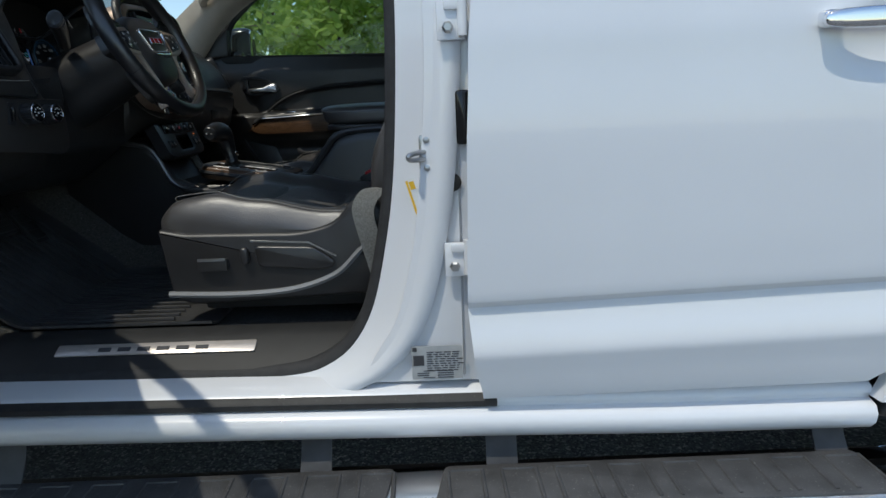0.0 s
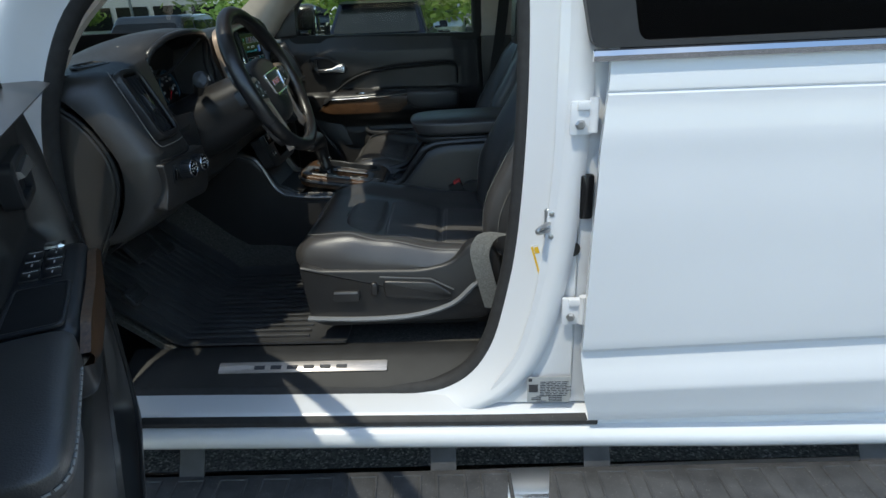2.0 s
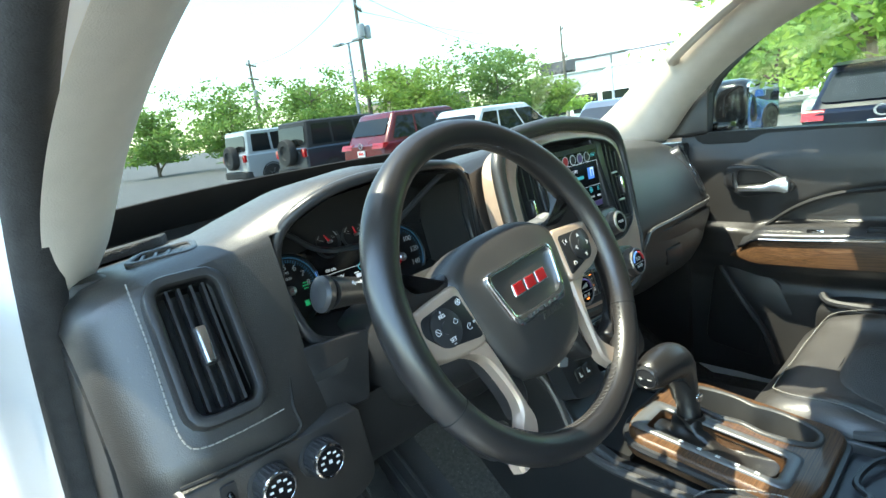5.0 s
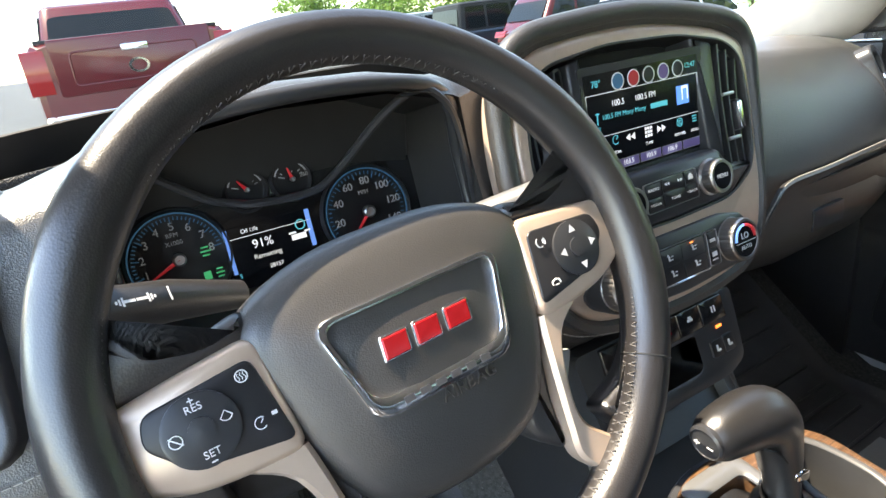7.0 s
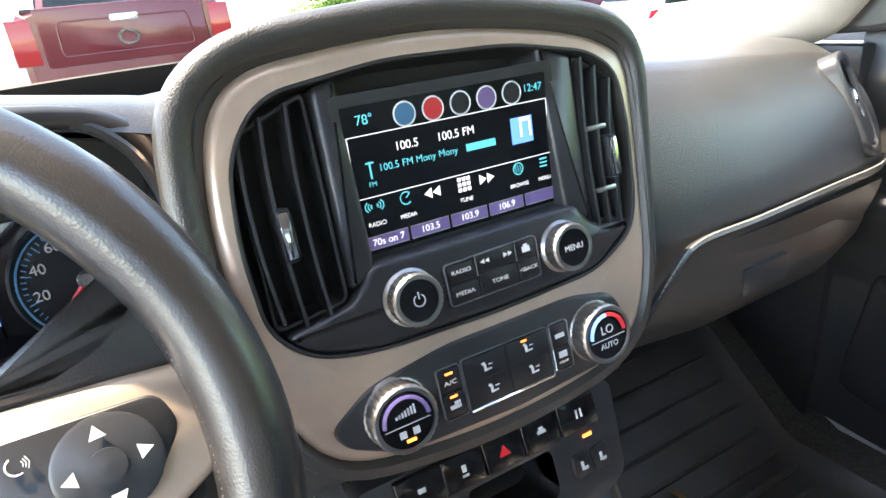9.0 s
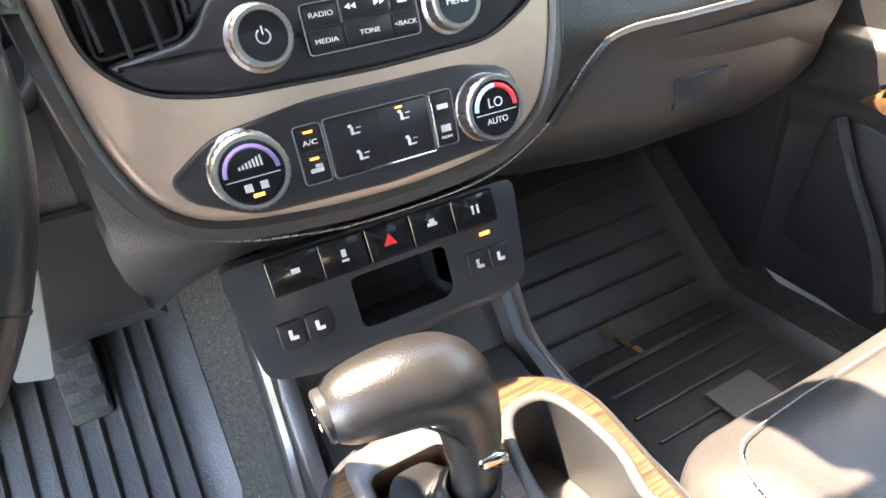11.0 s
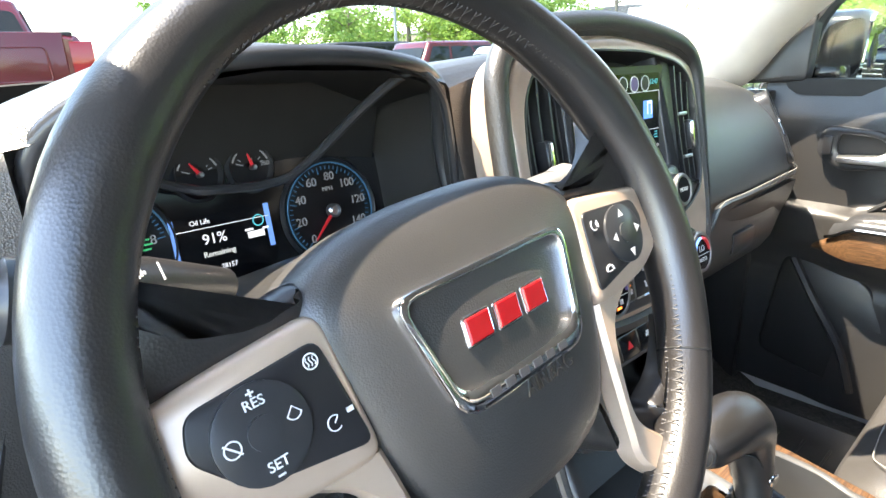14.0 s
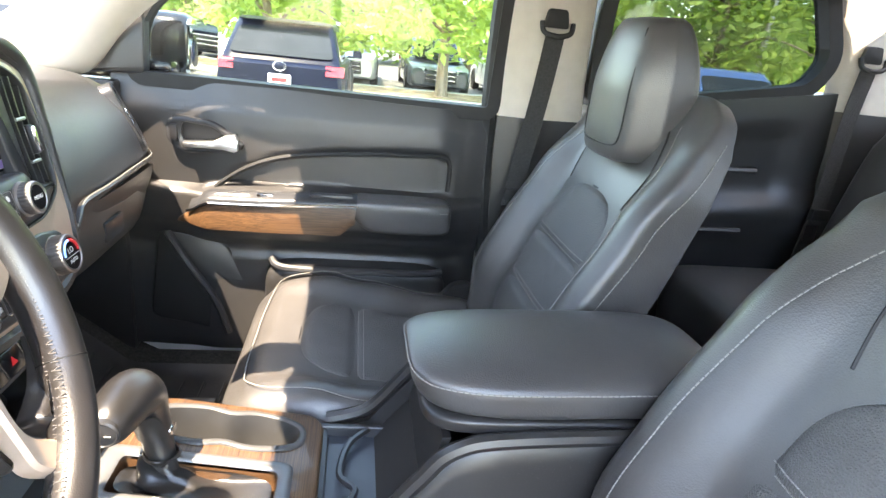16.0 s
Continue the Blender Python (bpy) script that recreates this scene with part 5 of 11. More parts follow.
blob(bm, 6, lambda x, y, z: wm @ Vector((0.004 * x, 0.014 * y, 0.003 + 0.006 * z)), 3)
part("dimmer_wheel", bm, M_GLOSS, tw)
# card slot
bm = bmesh.new()
sm = frame_m((-0.9195, 0.346, 1.113), (0.15, 1, 0), (1, -0.15, 0.3))
plate(bm, rounded([(-0.060, -0.036), (0.040, -0.040), (0.064, 0.042), (-0.044, 0.046)], 0.008), sm, -0.03, 0.004, 0.002)
cs = part("coin_tray", bm, M_VINYL2, dash)
bm = bmesh.new()
plate(bm, rounded([(-0.038, 0.002), (0.018, 0.004), (0.030, 0.018), (0.020, 0.016), (-0.036, 0.009)], 0.002), sm, 0.0, 0.0048)
part("tray_slot", bm, M_BLACK, cs)

# ---- instrument cluster ----
clus = thing("instrument_cluster", (-1.04, 0.485, 1.15), "recessed instrument cluster with two dials and a small display", "instrument cluster")
CX = -1.052
CM = frame_m((CX, 0.483, 1.203), (0, 1, 0), (0.985, 0, 0.17))
bm = bmesh.new()
plate(bm, rounded([(-0.150, -0.062), (0.178, -0.062), (0.185, 0.06), (0.13, 0.118), (-0.10, 0.118), (-0.150, 0.06)], 0.02), CM, -0.012, -0.004)
part("backing", bm, M_GLOSS, clus)


def dial(cx, cy, r, marks, start, sweep, col, needle, nm):
    m = CM @ Matrix.Translation((cx, cy, 0))
    bm = bmesh.new()
    lathe(bm, [(0.0, -0.003), (r, -0.003), (r + 0.003, 0.001), (r + 0.006, -0.003)], m, 48)
    d = part(nm, bm, mat("dial_black", (0.026, 0.027, 0.030), 0.40), clus, "black round dial with white figures")
    bm = bmesh.new()
    n = 40 if r > 0.03 else 8
    for k in range(n + 1):
        a = radians(start - sweep * k / n)
        ln = 0.007 if k % 5 == 0 else 0.0035
        t = m @ Matrix.Rotation(a, 4, 'Z') @ Matrix.Translation((r - 0.004 - ln / 2, 0, -0.002))
        bars(bm, [(0, 0, ln, 0.0010)], t)
    arc = [m @ Vector((r * 0.98 * math.cos(radians(start - sweep * k / 40)), r * 0.98 * math.sin(radians(start - sweep * k / 40)), 0.0)) for k in range(41)]
    tube(bm, arc, 0.0009, 5)
    part("dial_scale", bm, col, d)
    bm = bmesh.new()
    for k, s in enumerate(marks):
        a = radians(start - sweep * k / (len(marks) - 1))
        text_bm(bm, s, m @ Matrix.Translation((r * 0.70 * math.cos(a), r * 0.70 * math.sin(a), -0.002)), r * 0.24)
    part("dial_figure", bm, E_DIM, d)
    bm = bmesh.new()
    a = radians(needle)
    tube(bm, [m @ Vector((0, 0, 0.004)), m @ Vector((r * 0.72 * math.cos(a), r * 0.72 * math.sin(a), 0.004))], [0.0022, 0.0008], 6)
    part("needle", bm, E_RED, d, "red needle")
    bm = bmesh.new()
    lathe(bm, [(r * 0.14, 0.0), (r * 0.14, 0.007), (r * 0.10, 0.009), (r * 0.10, 0.006), (0.0, 0.006)], m, 20)
    part("hub", bm, M_SATIN, d)
    return d


dial(-0.094, -0.010, 0.046, list("012345678"), 222, 216, E_DIMBLUE, 205, "tachometer")
dial(0.107, -0.014, 0.049, ["0", "20", "40", "60", "80", "100", "120", "140"], 226, 252, E_DIMBLUE, 226, "speedometer")
dial(-0.015, 0.040, 0.018, ["", "", ""], 160, 140, E_DIM, 125, "fuel_gauge")
dial(0.033, 0.040, 0.018, ["", "", ""], 160, 140, E_DIM, 105, "temperature_gauge")
for word, wx, wy in (("MPH", 0.107, 0.008), ("RPM", -0.094, 0.014), ("X1000", -0.094, 0.006), ("260", 0.047, 0.042)):
    bm = bmesh.new()
    text_bm(bm, word, CM @ Matrix.Translation((wx, wy, -0.001)), 0.006)
    part("dial_print", bm, E_DIM, clus)
bm = bmesh.new()
DC = CM @ Matrix.Translation((-0.003, -0.018, -0.001))
plate(bm, rounded([(-0.046, -0.030), (0.044, -0.030), (0.044, 0.024), (-0.046, 0.024)], 0.002), DC, -0.004, 0.0)
dsp = part("info_display", bm, M_SCREEN, clus, "small lit display reading oil life")
bm = bmesh.new()
text_bm(bm, "91%", DC @ Matrix.Translation((-0.010, 0.002, 0.0004)), 0.013, 0.0002)
text_bm(bm, "Oil Life", DC @ Matrix.Translation((-0.020, 0.018, 0.0004)), 0.006, 0.0002)
text_bm(bm, "28157", DC @ Matrix.Translation((-0.002, -0.024, 0.0004)), 0.006, 0.0002)
bars(bm, [(0, 0.0125, 0.086, 0.0006), (0.028, -0.002, 0.016, 0.006), (0.022, 0.003, 0.008, 0.002), (0.038, 0.002, 0.006, 0.002)], DC @ Matrix.Translation((0, 0, 0.0004)), 0.0003)
part("display_text", bm, E_WHITE, dsp)
bm = bmesh.new()
text_bm(bm, "Remaining", DC @ Matrix.Translation((-0.008, -0.011, 0.0004)), 0.007, 0.0002)
part("dim_text", bm, mat("dim_grey", (0.18, 0.20, 0.22), 0.5, emit=0.35), dsp)
bm = bmesh.new()
for row in ((-0.044, 0, 0.004, 0.046), (0.042, 0.004, 0.005, 0.040)):
    bm = bmesh.new()
    bars(bm, [row], DC @ Matrix.Translation((0, 0, 0.0003)), 0.0003)
    part("side_bar", bm, E_BLUE, dsp)
bm = bmesh.new()
tube(bm, [DC @ Vector((0.032 + 0.005 * math.cos(k * math.pi / 6), 0.010 + 0.005 * math.sin(k * math.pi / 6), 0.001)) for k in range(12)], 0.0006, 4, True)
text_bm(bm, "S", DC @ Matrix.Translation((-0.040, -0.026, 0.0004)), 0.006, 0.0002)
part("cyan_marks", bm, E_CYAN, dsp)
bm = bmesh.new()
bars(bm, [(-0.066, 0.004, 0.010, 0.0015), (-0.066, 0.000, 0.007, 0.0015), (-0.066, 0.008, 0.007, 0.0015), (-0.070, -0.020, 0.007, 0.008), (-0.058, -0.020, 0.008, 0.0015), (-0.058, -0.016, 0.006, 0.0012), (-0.058, -0.024, 0.006, 0.0012)], CM @ Matrix.Translation((-0.003, -0.013, 0)))
part("telltales", bm, E_GREEN, clus)
# black lining of the instrument hood
bm = bmesh.new()
rows = []
for y, pts in DS:
    if 0.339 < y < 0.657:
        q = [Vector((x, 0, z)) for x, z in pts[4:8]]
        c = sum(q, Vector()) / 4
        q = [q[0].lerp(c, 0.05), q[1] + Vector((0.002, 0, -0.004)), q[2] + Vector((0.002, 0, 0.004)), q[3].lerp(c, 0.05)]
        ring = []
        for a, b in zip(q, q[1:]):
            ring += [a.lerp(b, k / 4) for k in range(4)]
        rows.append([Vector((p.x, y + 0.003 * (1 if y < 0.35 else -1 if y > 0.65 else 0), p.z)) for p in ring + [q[-1]]])
loft(bm, rows, closed=False, caps=False)
part("hood_lining", bm, M_BLACK, clus, "matte black hood lining", angle=50)
# divider arms across the cluster
bm = bmesh.new()
arm = [CM @ Vector(p) for p in ((-0.138, 0.104, 0.040), (-0.095, 0.070, 0.026), (-0.055, 0.040, 0.016), (-0.030, 0.030, 0.014), (-0.014, 0.026, 0.02), (0.038, 0.024, 0.028), (0.062, 0.036, 0.05))]
arm += [Vector(p) for p in ((-0.958, 0.585, 1.302), (-0.945, 0.620, 1.321), (-0.945, 0.647, 1.303), (-0.948, 0.660, 1.268), (-0.948, 0.668, 1.20))]
tube(bm, catmull(arm, 5), 0.0042, 8)
part("divider", bm, M_PANEL, clus, "thin satin rib between the dials")
# bezel round the opening
bm = bmesh.new()
BZ = [(-0.975, 0.335, 1.235), (-0.968, 0.345, 1.290), (-0.945, 0.400, 1.325), (-0.932, 0.480, 1.336), (-0.936, 0.580, 1.332), (-0.955, 0.650, 1.312), (-0.97, 0.668, 1.25), (-0.955, 0.668, 1.18), (-0.945, 0.648, 1.147), (-0.95, 0.58, 1.132), (-0.955, 0.48, 1.126), (-0.95, 0.40, 1.136), (-0.945, 0.352, 1.155), (-0.955, 0.336, 1.19)]
tube(bm, catmull(BZ, 5, True), 0.0075, 8, True)
part("hood_bezel", bm, M_PANEL, clus, "dark satin rim of the instrument hood", angle=60)

# ---- steering wheel ----
wheel = thing("steering_wheel", (-0.85, 0.487, 1.15), "black leather steering wheel with taupe spokes and a red badge", "steering wheel")
WM = frame_m((-0.737, 0.487, 1.213), (0, 1, 0), (0.911, 0, 0.411))
RM, RT = 0.1765, 0.0160
bm = bmesh.new()
ring = []
n = 96
for k in range(n):
    a = 2 * math.pi * k / n
    deg = math.degrees(a) % 360
    r = RT + 0.0022 * max(math.exp(-((deg - 35) / 16) ** 2), math.exp(-((deg - 145) / 16) ** 2)) + 0.0015 * max(math.exp(-((deg - 0) / 20) ** 2), math.exp(-((deg - 360) / 20) ** 2), math.exp(-((deg - 180) / 20) ** 2))
    ring.append((a, r))
rings = []
for a, r in ring:
    c = Vector((math.cos(a), math.sin(a), 0))
    rings.append([WM @ (c * RM + c * math.cos(t) * r * 1.0 + Vector((0, 0, math.sin(t) * r * 1.08))) for t in [2 * math.pi * j / 18 for j in range(18)]])
loft(bm, rings + [rings[0]], caps=False)
bmesh.ops.remove_doubles(bm, verts=bm.verts, dist=1e-7)
rim = part("rim", bm, M_RIM, wheel, "black leather-wrapped rim", angle=60)
bm = bmesh.new()
for k in range(150):
    a0 = 2 * math.pi * k / 150
    a1 = a0 + 0.020
    for s0, s1 in ((0.35, -0.35), (-0.35, 0.35)):
        p = [WM @ Vector(((RM - RT * 1.04 * math.cos(s)) * math.cos(a), (RM - RT * 1.04 * math.cos(s)) * math.sin(a), RT * 1.1 * math.sin(s) + 0.002)) for a, s in ((a0, s0), (a1, s1))]
        tube(bm, p, 0.00045, 4)
part("rim_stitching", bm, M_THREAD, rim, "pale cross stitching")
for deg in (42, 133, 332, 208):
    bm = bmesh.new()
    a = radians(deg)
    c = Vector((math.cos(a), math.sin(a), 0))
    r = RT + 0.0002
    tube(bm, [WM @ (c * RM + c * math.cos(t) * r + Vector((0, 0, math.sin(t) * r * 1.08))) for t in [2 * math.pi * j / 18 for j in range(18)]], 0.0007, 5, True)
    part("rim_seam", bm, M_BLACK, rim)
def glyph(bm, kind, m, s):
    """A small line symbol of size s in the frame m."""
    r = s * 0.055
    ring_p = [m @ Vector((s * 0.5 * math.cos(k * math.pi / 8), s * 0.5 * math.sin(k * math.pi / 8), 0.0003)) for k in range(16)]
    if kind == 'dial':
        tube(bm, ring_p[2:15], r, 4)
        tube(bm, [m @ Vector((0, 0, 0.0003)), m @ Vector((s * 0.3, s * 0.3, 0.0003))], r, 4)
    elif kind == 'cancel':
        tube(bm, ring_p, r, 4, True)
        tube(bm, [m @ Vector((-s * 0.45, s * 0.45, 0.0003)), m @ Vector((s * 0.45, -s * 0.45, 0.0003))], r * 1.3, 4)
    elif kind == 'heat':
        tube(bm, ring_p, r, 4, True)
        for d in (-0.25, 0, 0.25):
            tube(bm, [m @ Vector((s * (d + 0.08 * math.sin(k * 1.6)), s * (-0.3 + 0.15 * k), 0.0003)) for k in range(5)], r * 0.8, 4)
    elif kind == 'voice':
        tube(bm, ring_p[5:14], r, 4)
        for q in (0.25, 0.4, 0.55):
            tube(bm, [m @ Vector((s * (0.1 + q * math.cos(a)), s * q * math.sin(a), 0.0003)) for a in (-0.7, 0, 0.7)], r * 0.8, 4)
    elif kind == 'phone':
        tube(bm, [m @ Vector((s * x, s * y, 0.0003)) for x, y in ((-0.5, -0.25), (-0.45, 0.1), (0, 0.28), (0.45, 0.1), (0.5, -0.25))], r * 1.8, 5)
        tube(bm, [m @ Vector((-s * 0.25, -s * 0.3, 0.0003)), m @ Vector((s * 0.25, -s * 0.3, 0.0003))], r, 4)
    elif kind == 'gap':
        tube(bm, [m @ Vector((-s * 0.5, -s * 0.2, 0.0003)), m @ Vector((0, s * 0.35, 0.0003)), m @ Vector((s * 0.5, -s * 0.2, 0.0003))], r, 4)
        tube(bm, ring_p[9:16], r, 4)


# centre pad
WI = WM @ Matrix.Translation((0, -0.006, 0)) @ Matrix.Rotation(radians(4.5), 4, 'Z')
PAD = [(0, 0.078), (-0.045, 0.075), (-0.082, 0.060), (-0.098, 0.036), (-0.092, -0.005), (-0.078, -0.050), (-0.058, -0.082), (-0.030, -0.094), (0, -0.097),
       (0.030, -0.094), (0.058, -0.082), (0.078, -0.050), (0.092, -0.005), (0.098, 0.036), (0.082, 0.060), (0.045, 0.075)]
PADL = [Vector((p.x, (p.y + 0.0095) * (0.85 if p.y > -0.0095 else 1.04) - 0.006)) for p in catmull([Vector((x, y, 0)) for x, y in PAD], 3, True)]
bm = bmesh.new()
plate(bm, PADL, WI, -0.045, 0.002, 0.012, 0.012)
pad = part("airbag_cover", bm, M_PADV, wheel, "grained black airbag cover", angle=60)
bm = bmesh.new()
EO = rounded([(-0.062, 0.042), (-0.047, -0.022), (0.047, -0.022), (0.062, 0.042)], 0.013)
EI = rounded([(-0.0565, 0.0375), (-0.043, -0.0115), (0.043, -0.0115), (0.0565, 0.0375)], 0.010)
ET = WI @ Matrix.Translation((0, -0.014, 0.0095))
frame_ring(bm, EO, EI, ET, -0.004, 0.0045, 0.0016)
part("badge_frame", bm, M_CHROME, pad, "chrome badge frame")
for i, x in enumerate((-0.021, 0.0, 0.021)):
    bo = rounded([(x - 0.0102, 0.0058), (x + 0.0084, 0.0058), (x + 0.0100, 0.0208), (x - 0.0086, 0.0208)], 0.0022)
    bm = bmesh.new()
    plate(bm, bo, ET, -0.001, 0.0040, 0.001)
    bb = part("badge_block", bm, M_CHROME, pad, "plain chrome-edged block", angle=3)
    bm = bmesh.new()
    plate(bm, offset2(bo, -0.0014), ET, 0.0, 0.0050, 0.0008)
    part("badge_face", bm, M_RED, bb, "red enamel face", angle=3)
bm = bmesh.new()
for i in range(6):
    x = -0.026 + i * 0.0105
    bars(bm, [(x, -0.0168, 0.0065, 0.0040)], ET @ Matrix.Translation((0, 0, 0.0042)))
part("badge_letters", bm, M_INK, pad)
bm = bmesh.new()
text_bm(bm, "AIRBAG", WI @ Matrix.Translation((0.012, -0.040, 0.0128)), 0.011, 0.0006)
part("airbag_word", bm, M_VINYL2, pad)
# spokes
for s in (-1, 1):
    def fl(pts):
        return [(x * s, y) for x, y in (pts if s > 0 else pts[::-1])]
    bm = bmesh.new()
    plate(bm, rounded(fl([(0.088, 0.037), (0.135, 0.032), (0.168, 0.027), (0.173, 0.010), (0.166, -0.014), (0.140, -0.026), (0.112, -0.030), (0.082, -0.031)]), 0.010), WI, -0.016, 0.002, 0.004)
    sp = part("spoke", bm, M_TAUPE, wheel, "satin taupe spoke trim")
    bm = bmesh.new()
    plate(bm, rounded(fl([(0.094, 0.026), (0.150, 0.021), (0.154, 0.006), (0.137, -0.014), (0.086, -0.023)]), 0.006), WI, -0.01, 0.0032, 0.001)
    bpn = part("button_panel", bm, M_BUTTON, sp, "black switch panel")
    bm = bmesh.new()
    lathe(bm, [(0.0, 0.0032), (0.019, 0.0032), (0.019, 0.0050), (0.0175, 0.0056), (0.0, 0.0056)], WI @ Matrix.Translation((0.127 * s, 0.003, 0)), 28)
    lathe(bm, [(0.0065, 0.0056), (0.0065, 0.0068), (0.0, 0.0072)], WI @ Matrix.Translation((0.127 * s, 0.003, 0)), 20)
    part("round_switch", bm, M_PANEL, bpn)
    bm = bmesh.new()
    T = WI @ Matrix.Translation((0.127 * s, 0.003, 0.0058))
    if s < 0:
        text_bm(bm, "RES", T @ Matrix.Translation((0, 0.0115, 0)), 0.0055)
        text_bm(bm, "SET", T @ Matrix.Translation((0.0005, -0.0125, 0)), 0.0055)
        bars(bm, [(0, 0.0155, 0.003, 0.0007), (0, 0.0155, 0.0007, 0.003), (0, -0.0165, 0.003, 0.0007), (0.034, -0.008, 0.003, 0.002)], T)
        for kd, gx, gy in (('cancel', -0.0125, 0), ('gap', 0.0125, 0.002), ('heat', 0.026, 0.016), ('dial', 0.026, -0.010)):
            glyph(bm, kd, T @ Matrix.Translation((gx, gy, 0)), 0.0062)
    else:
        for k in range(4):
            a = k * math.pi / 2
            c = Vector((0.0125 * math.cos(a), 0.0125 * math.sin(a), 0))
            tri = [T @ (c + Vector((0.0035 * math.cos(a + b), 0.0035 * math.sin(a + b), 0.0006))) for b in (0, 2.1, 4.2)]
            bm.faces.new([bm.verts.new(p) for p in tri])
        tube(bm, [T @ Vector((x, y, 0.0004)) for x, y in ((-0.0022, 0), (-0.0005, -0.002), (0.0028, 0.0022))], 0.0004, 4)
        glyph(bm, 'voice', T @ Matrix.Translation((-0.026, 0.013, -0.002)), 0.0065)
        glyph(bm, 'phone', T @ Matrix.Translation((-0.026, -0.015, -0.002)), 0.0065)
    part("switch_print", bm, M_ICON, bpn)
    # leather that joins the rim to the spoke, above and below the trim
    for nm, out in (("upper_bridge", [(0.086, 0.034), (0.166, 0.024), (0.176, 0.040), (0.172, 0.070), (0.160, 0.088), (0.152, 0.066), (0.136, 0.052), (0.112, 0.046), (0.086, 0.052)]),
                    ("lower_bridge", [(0.100, -0.104), (0.112, -0.124), (0.124, -0.136), (0.142, -0.118), (0.158, -0.086), (0.163, -0.060), (0.152, -0.078), (0.134, -0.094), (0.116, -0.100)])):
        bm = bmesh.new()
        plate(bm, rounded(fl(out), 0.008), WI, -0.024, -0.002, 0.008)
        part(nm, bm, M_RIM, wheel, "smooth leather where the spoke meets the rim", angle=60)
    # lower arm
    bm = bmesh.new()
    pairs = catmull([Vector(p) for p in ((0.082, -0.029, 0.116), (0.079, -0.045, 0.095), (0.074, -0.080, 0.084), (0.071, -0.104, 0.084), (0.070, -0.122, 0.099), (0.081, -0.138, 0.118), (0.096, -0.152, 0.119))], 4)
    loft(bm, [[WI @ Vector((s * x, p.y, z)) for x, z in ((p.x, -0.016), (p.x, -0.004), (p.x + 0.003, -0.001), (p.z - 0.003, -0.001), (p.z, -0.004), (p.z, -0.016))] for p in pairs])
    part("lower_spoke", bm, M_TAUPE, wheel, "taupe lower spoke")
    bm = bmesh.new()
    plate(bm, rounded(fl([(0.05, 0.0), (0.160, 0.030), (0.168, -0.012), (0.130, -0.024), (0.088, -0.032), (0.074, -0.085), (0.072, -0.122), (0.05, -0.10)]), 0.01), WI, -0.040, -0.012, 0.006)
    part("spoke_back", bm, M_VINYL2, wheel)
# column shroud and stalks
bm = bmesh.new()
loft(bm, [[WM @ Vector((w * math.cos(t), 0.0 + (0.055 if math.sin(t) > 0 else 0.085) * sc * math.sin(t), zz)) for t in [2 * math.pi * j / 24 for j in range(24)]] for w, sc, zz in ((0.05, 0.7, -0.045), (0.068, 0.95, -0.055), (0.075, 1.05, -0.12), (0.085, 1.15, -0.20), (0.09, 1.2, -0.27))])
col = thing("steering_column", (-0.92, 0.487, 1.10), "black steering column shroud with stalks", "steering column")
part("shroud", bm, M_VINYL2, col, angle=50)
bm = bmesh.new()
tube(bm, [(-0.895, 0.415, 1.20), (-0.868, 0.365, 1.222), (-0.842, 0.312, 1.238)], [0.011, 0.015, 0.017], 16)
stalk = part("turn_signal_stalk", bm, M_VINYL2, col, "black turn signal stalk")
bm = bmesh.new()
lathe(bm, [(0.017, 0.0), (0.0185, 0.003), (0.0185, 0.012), (0.014, 0.016), (0.0, 0.016)], frame_m((-0.843, 0.313, 1.2375), (1, 0, 0), (0.42, -0.88, 0.24)), 24)
part("stalk_end", bm, M_PANEL, stalk)
bm = bmesh.new()
SK = frame_m((-0.839, 0.352, 1.2385), (-0.42, 0.88, -0.24), (0.75, 0.3, 0.6))
for x in (-0.012, 0.004):
    for k in range(3):
        bars(bm, [(x + (0.002 if x > 0 else -0.002) * k, 0.0, 0.0012, 0.006 - 0.002 * k)], SK)
    bars(bm, [(x - 0.004 * (1 if x > 0 else -1), 0, 0.007, 0.0018)], SK)
bars(bm, [(0.018, 0, 0.001, 0.010)], SK)
part("stalk_marks", bm, M_ICON, stalk)
bm = bmesh.new()
tube(bm, [(-0.895, 0.56, 1.195), (-0.86, 0.62, 1.215), (-0.825, 0.668, 1.232)], [0.010, 0.013, 0.014], 14)
part("wiper_stalk", bm, mat("stalk_grey", (0.10, 0.10, 0.10), 0.5), col, "grey-tipped wiper stalk")
bm = bmesh.new()
lathe(bm, [(0.0145, -0.004), (0.0165, 0.002), (0.0165, 0.008), (0.0125, 0.010), (0.0120, 0.007), (0.0, 0.008)], frame_m((-0.826, 0.667, 1.2315), (1, 0, 0), (0.52, 0.76, 0.28)), 24)
part("stalk_ring", bm, mat("stalk_tip_grey", (0.16, 0.155, 0.15), 0.4), col)
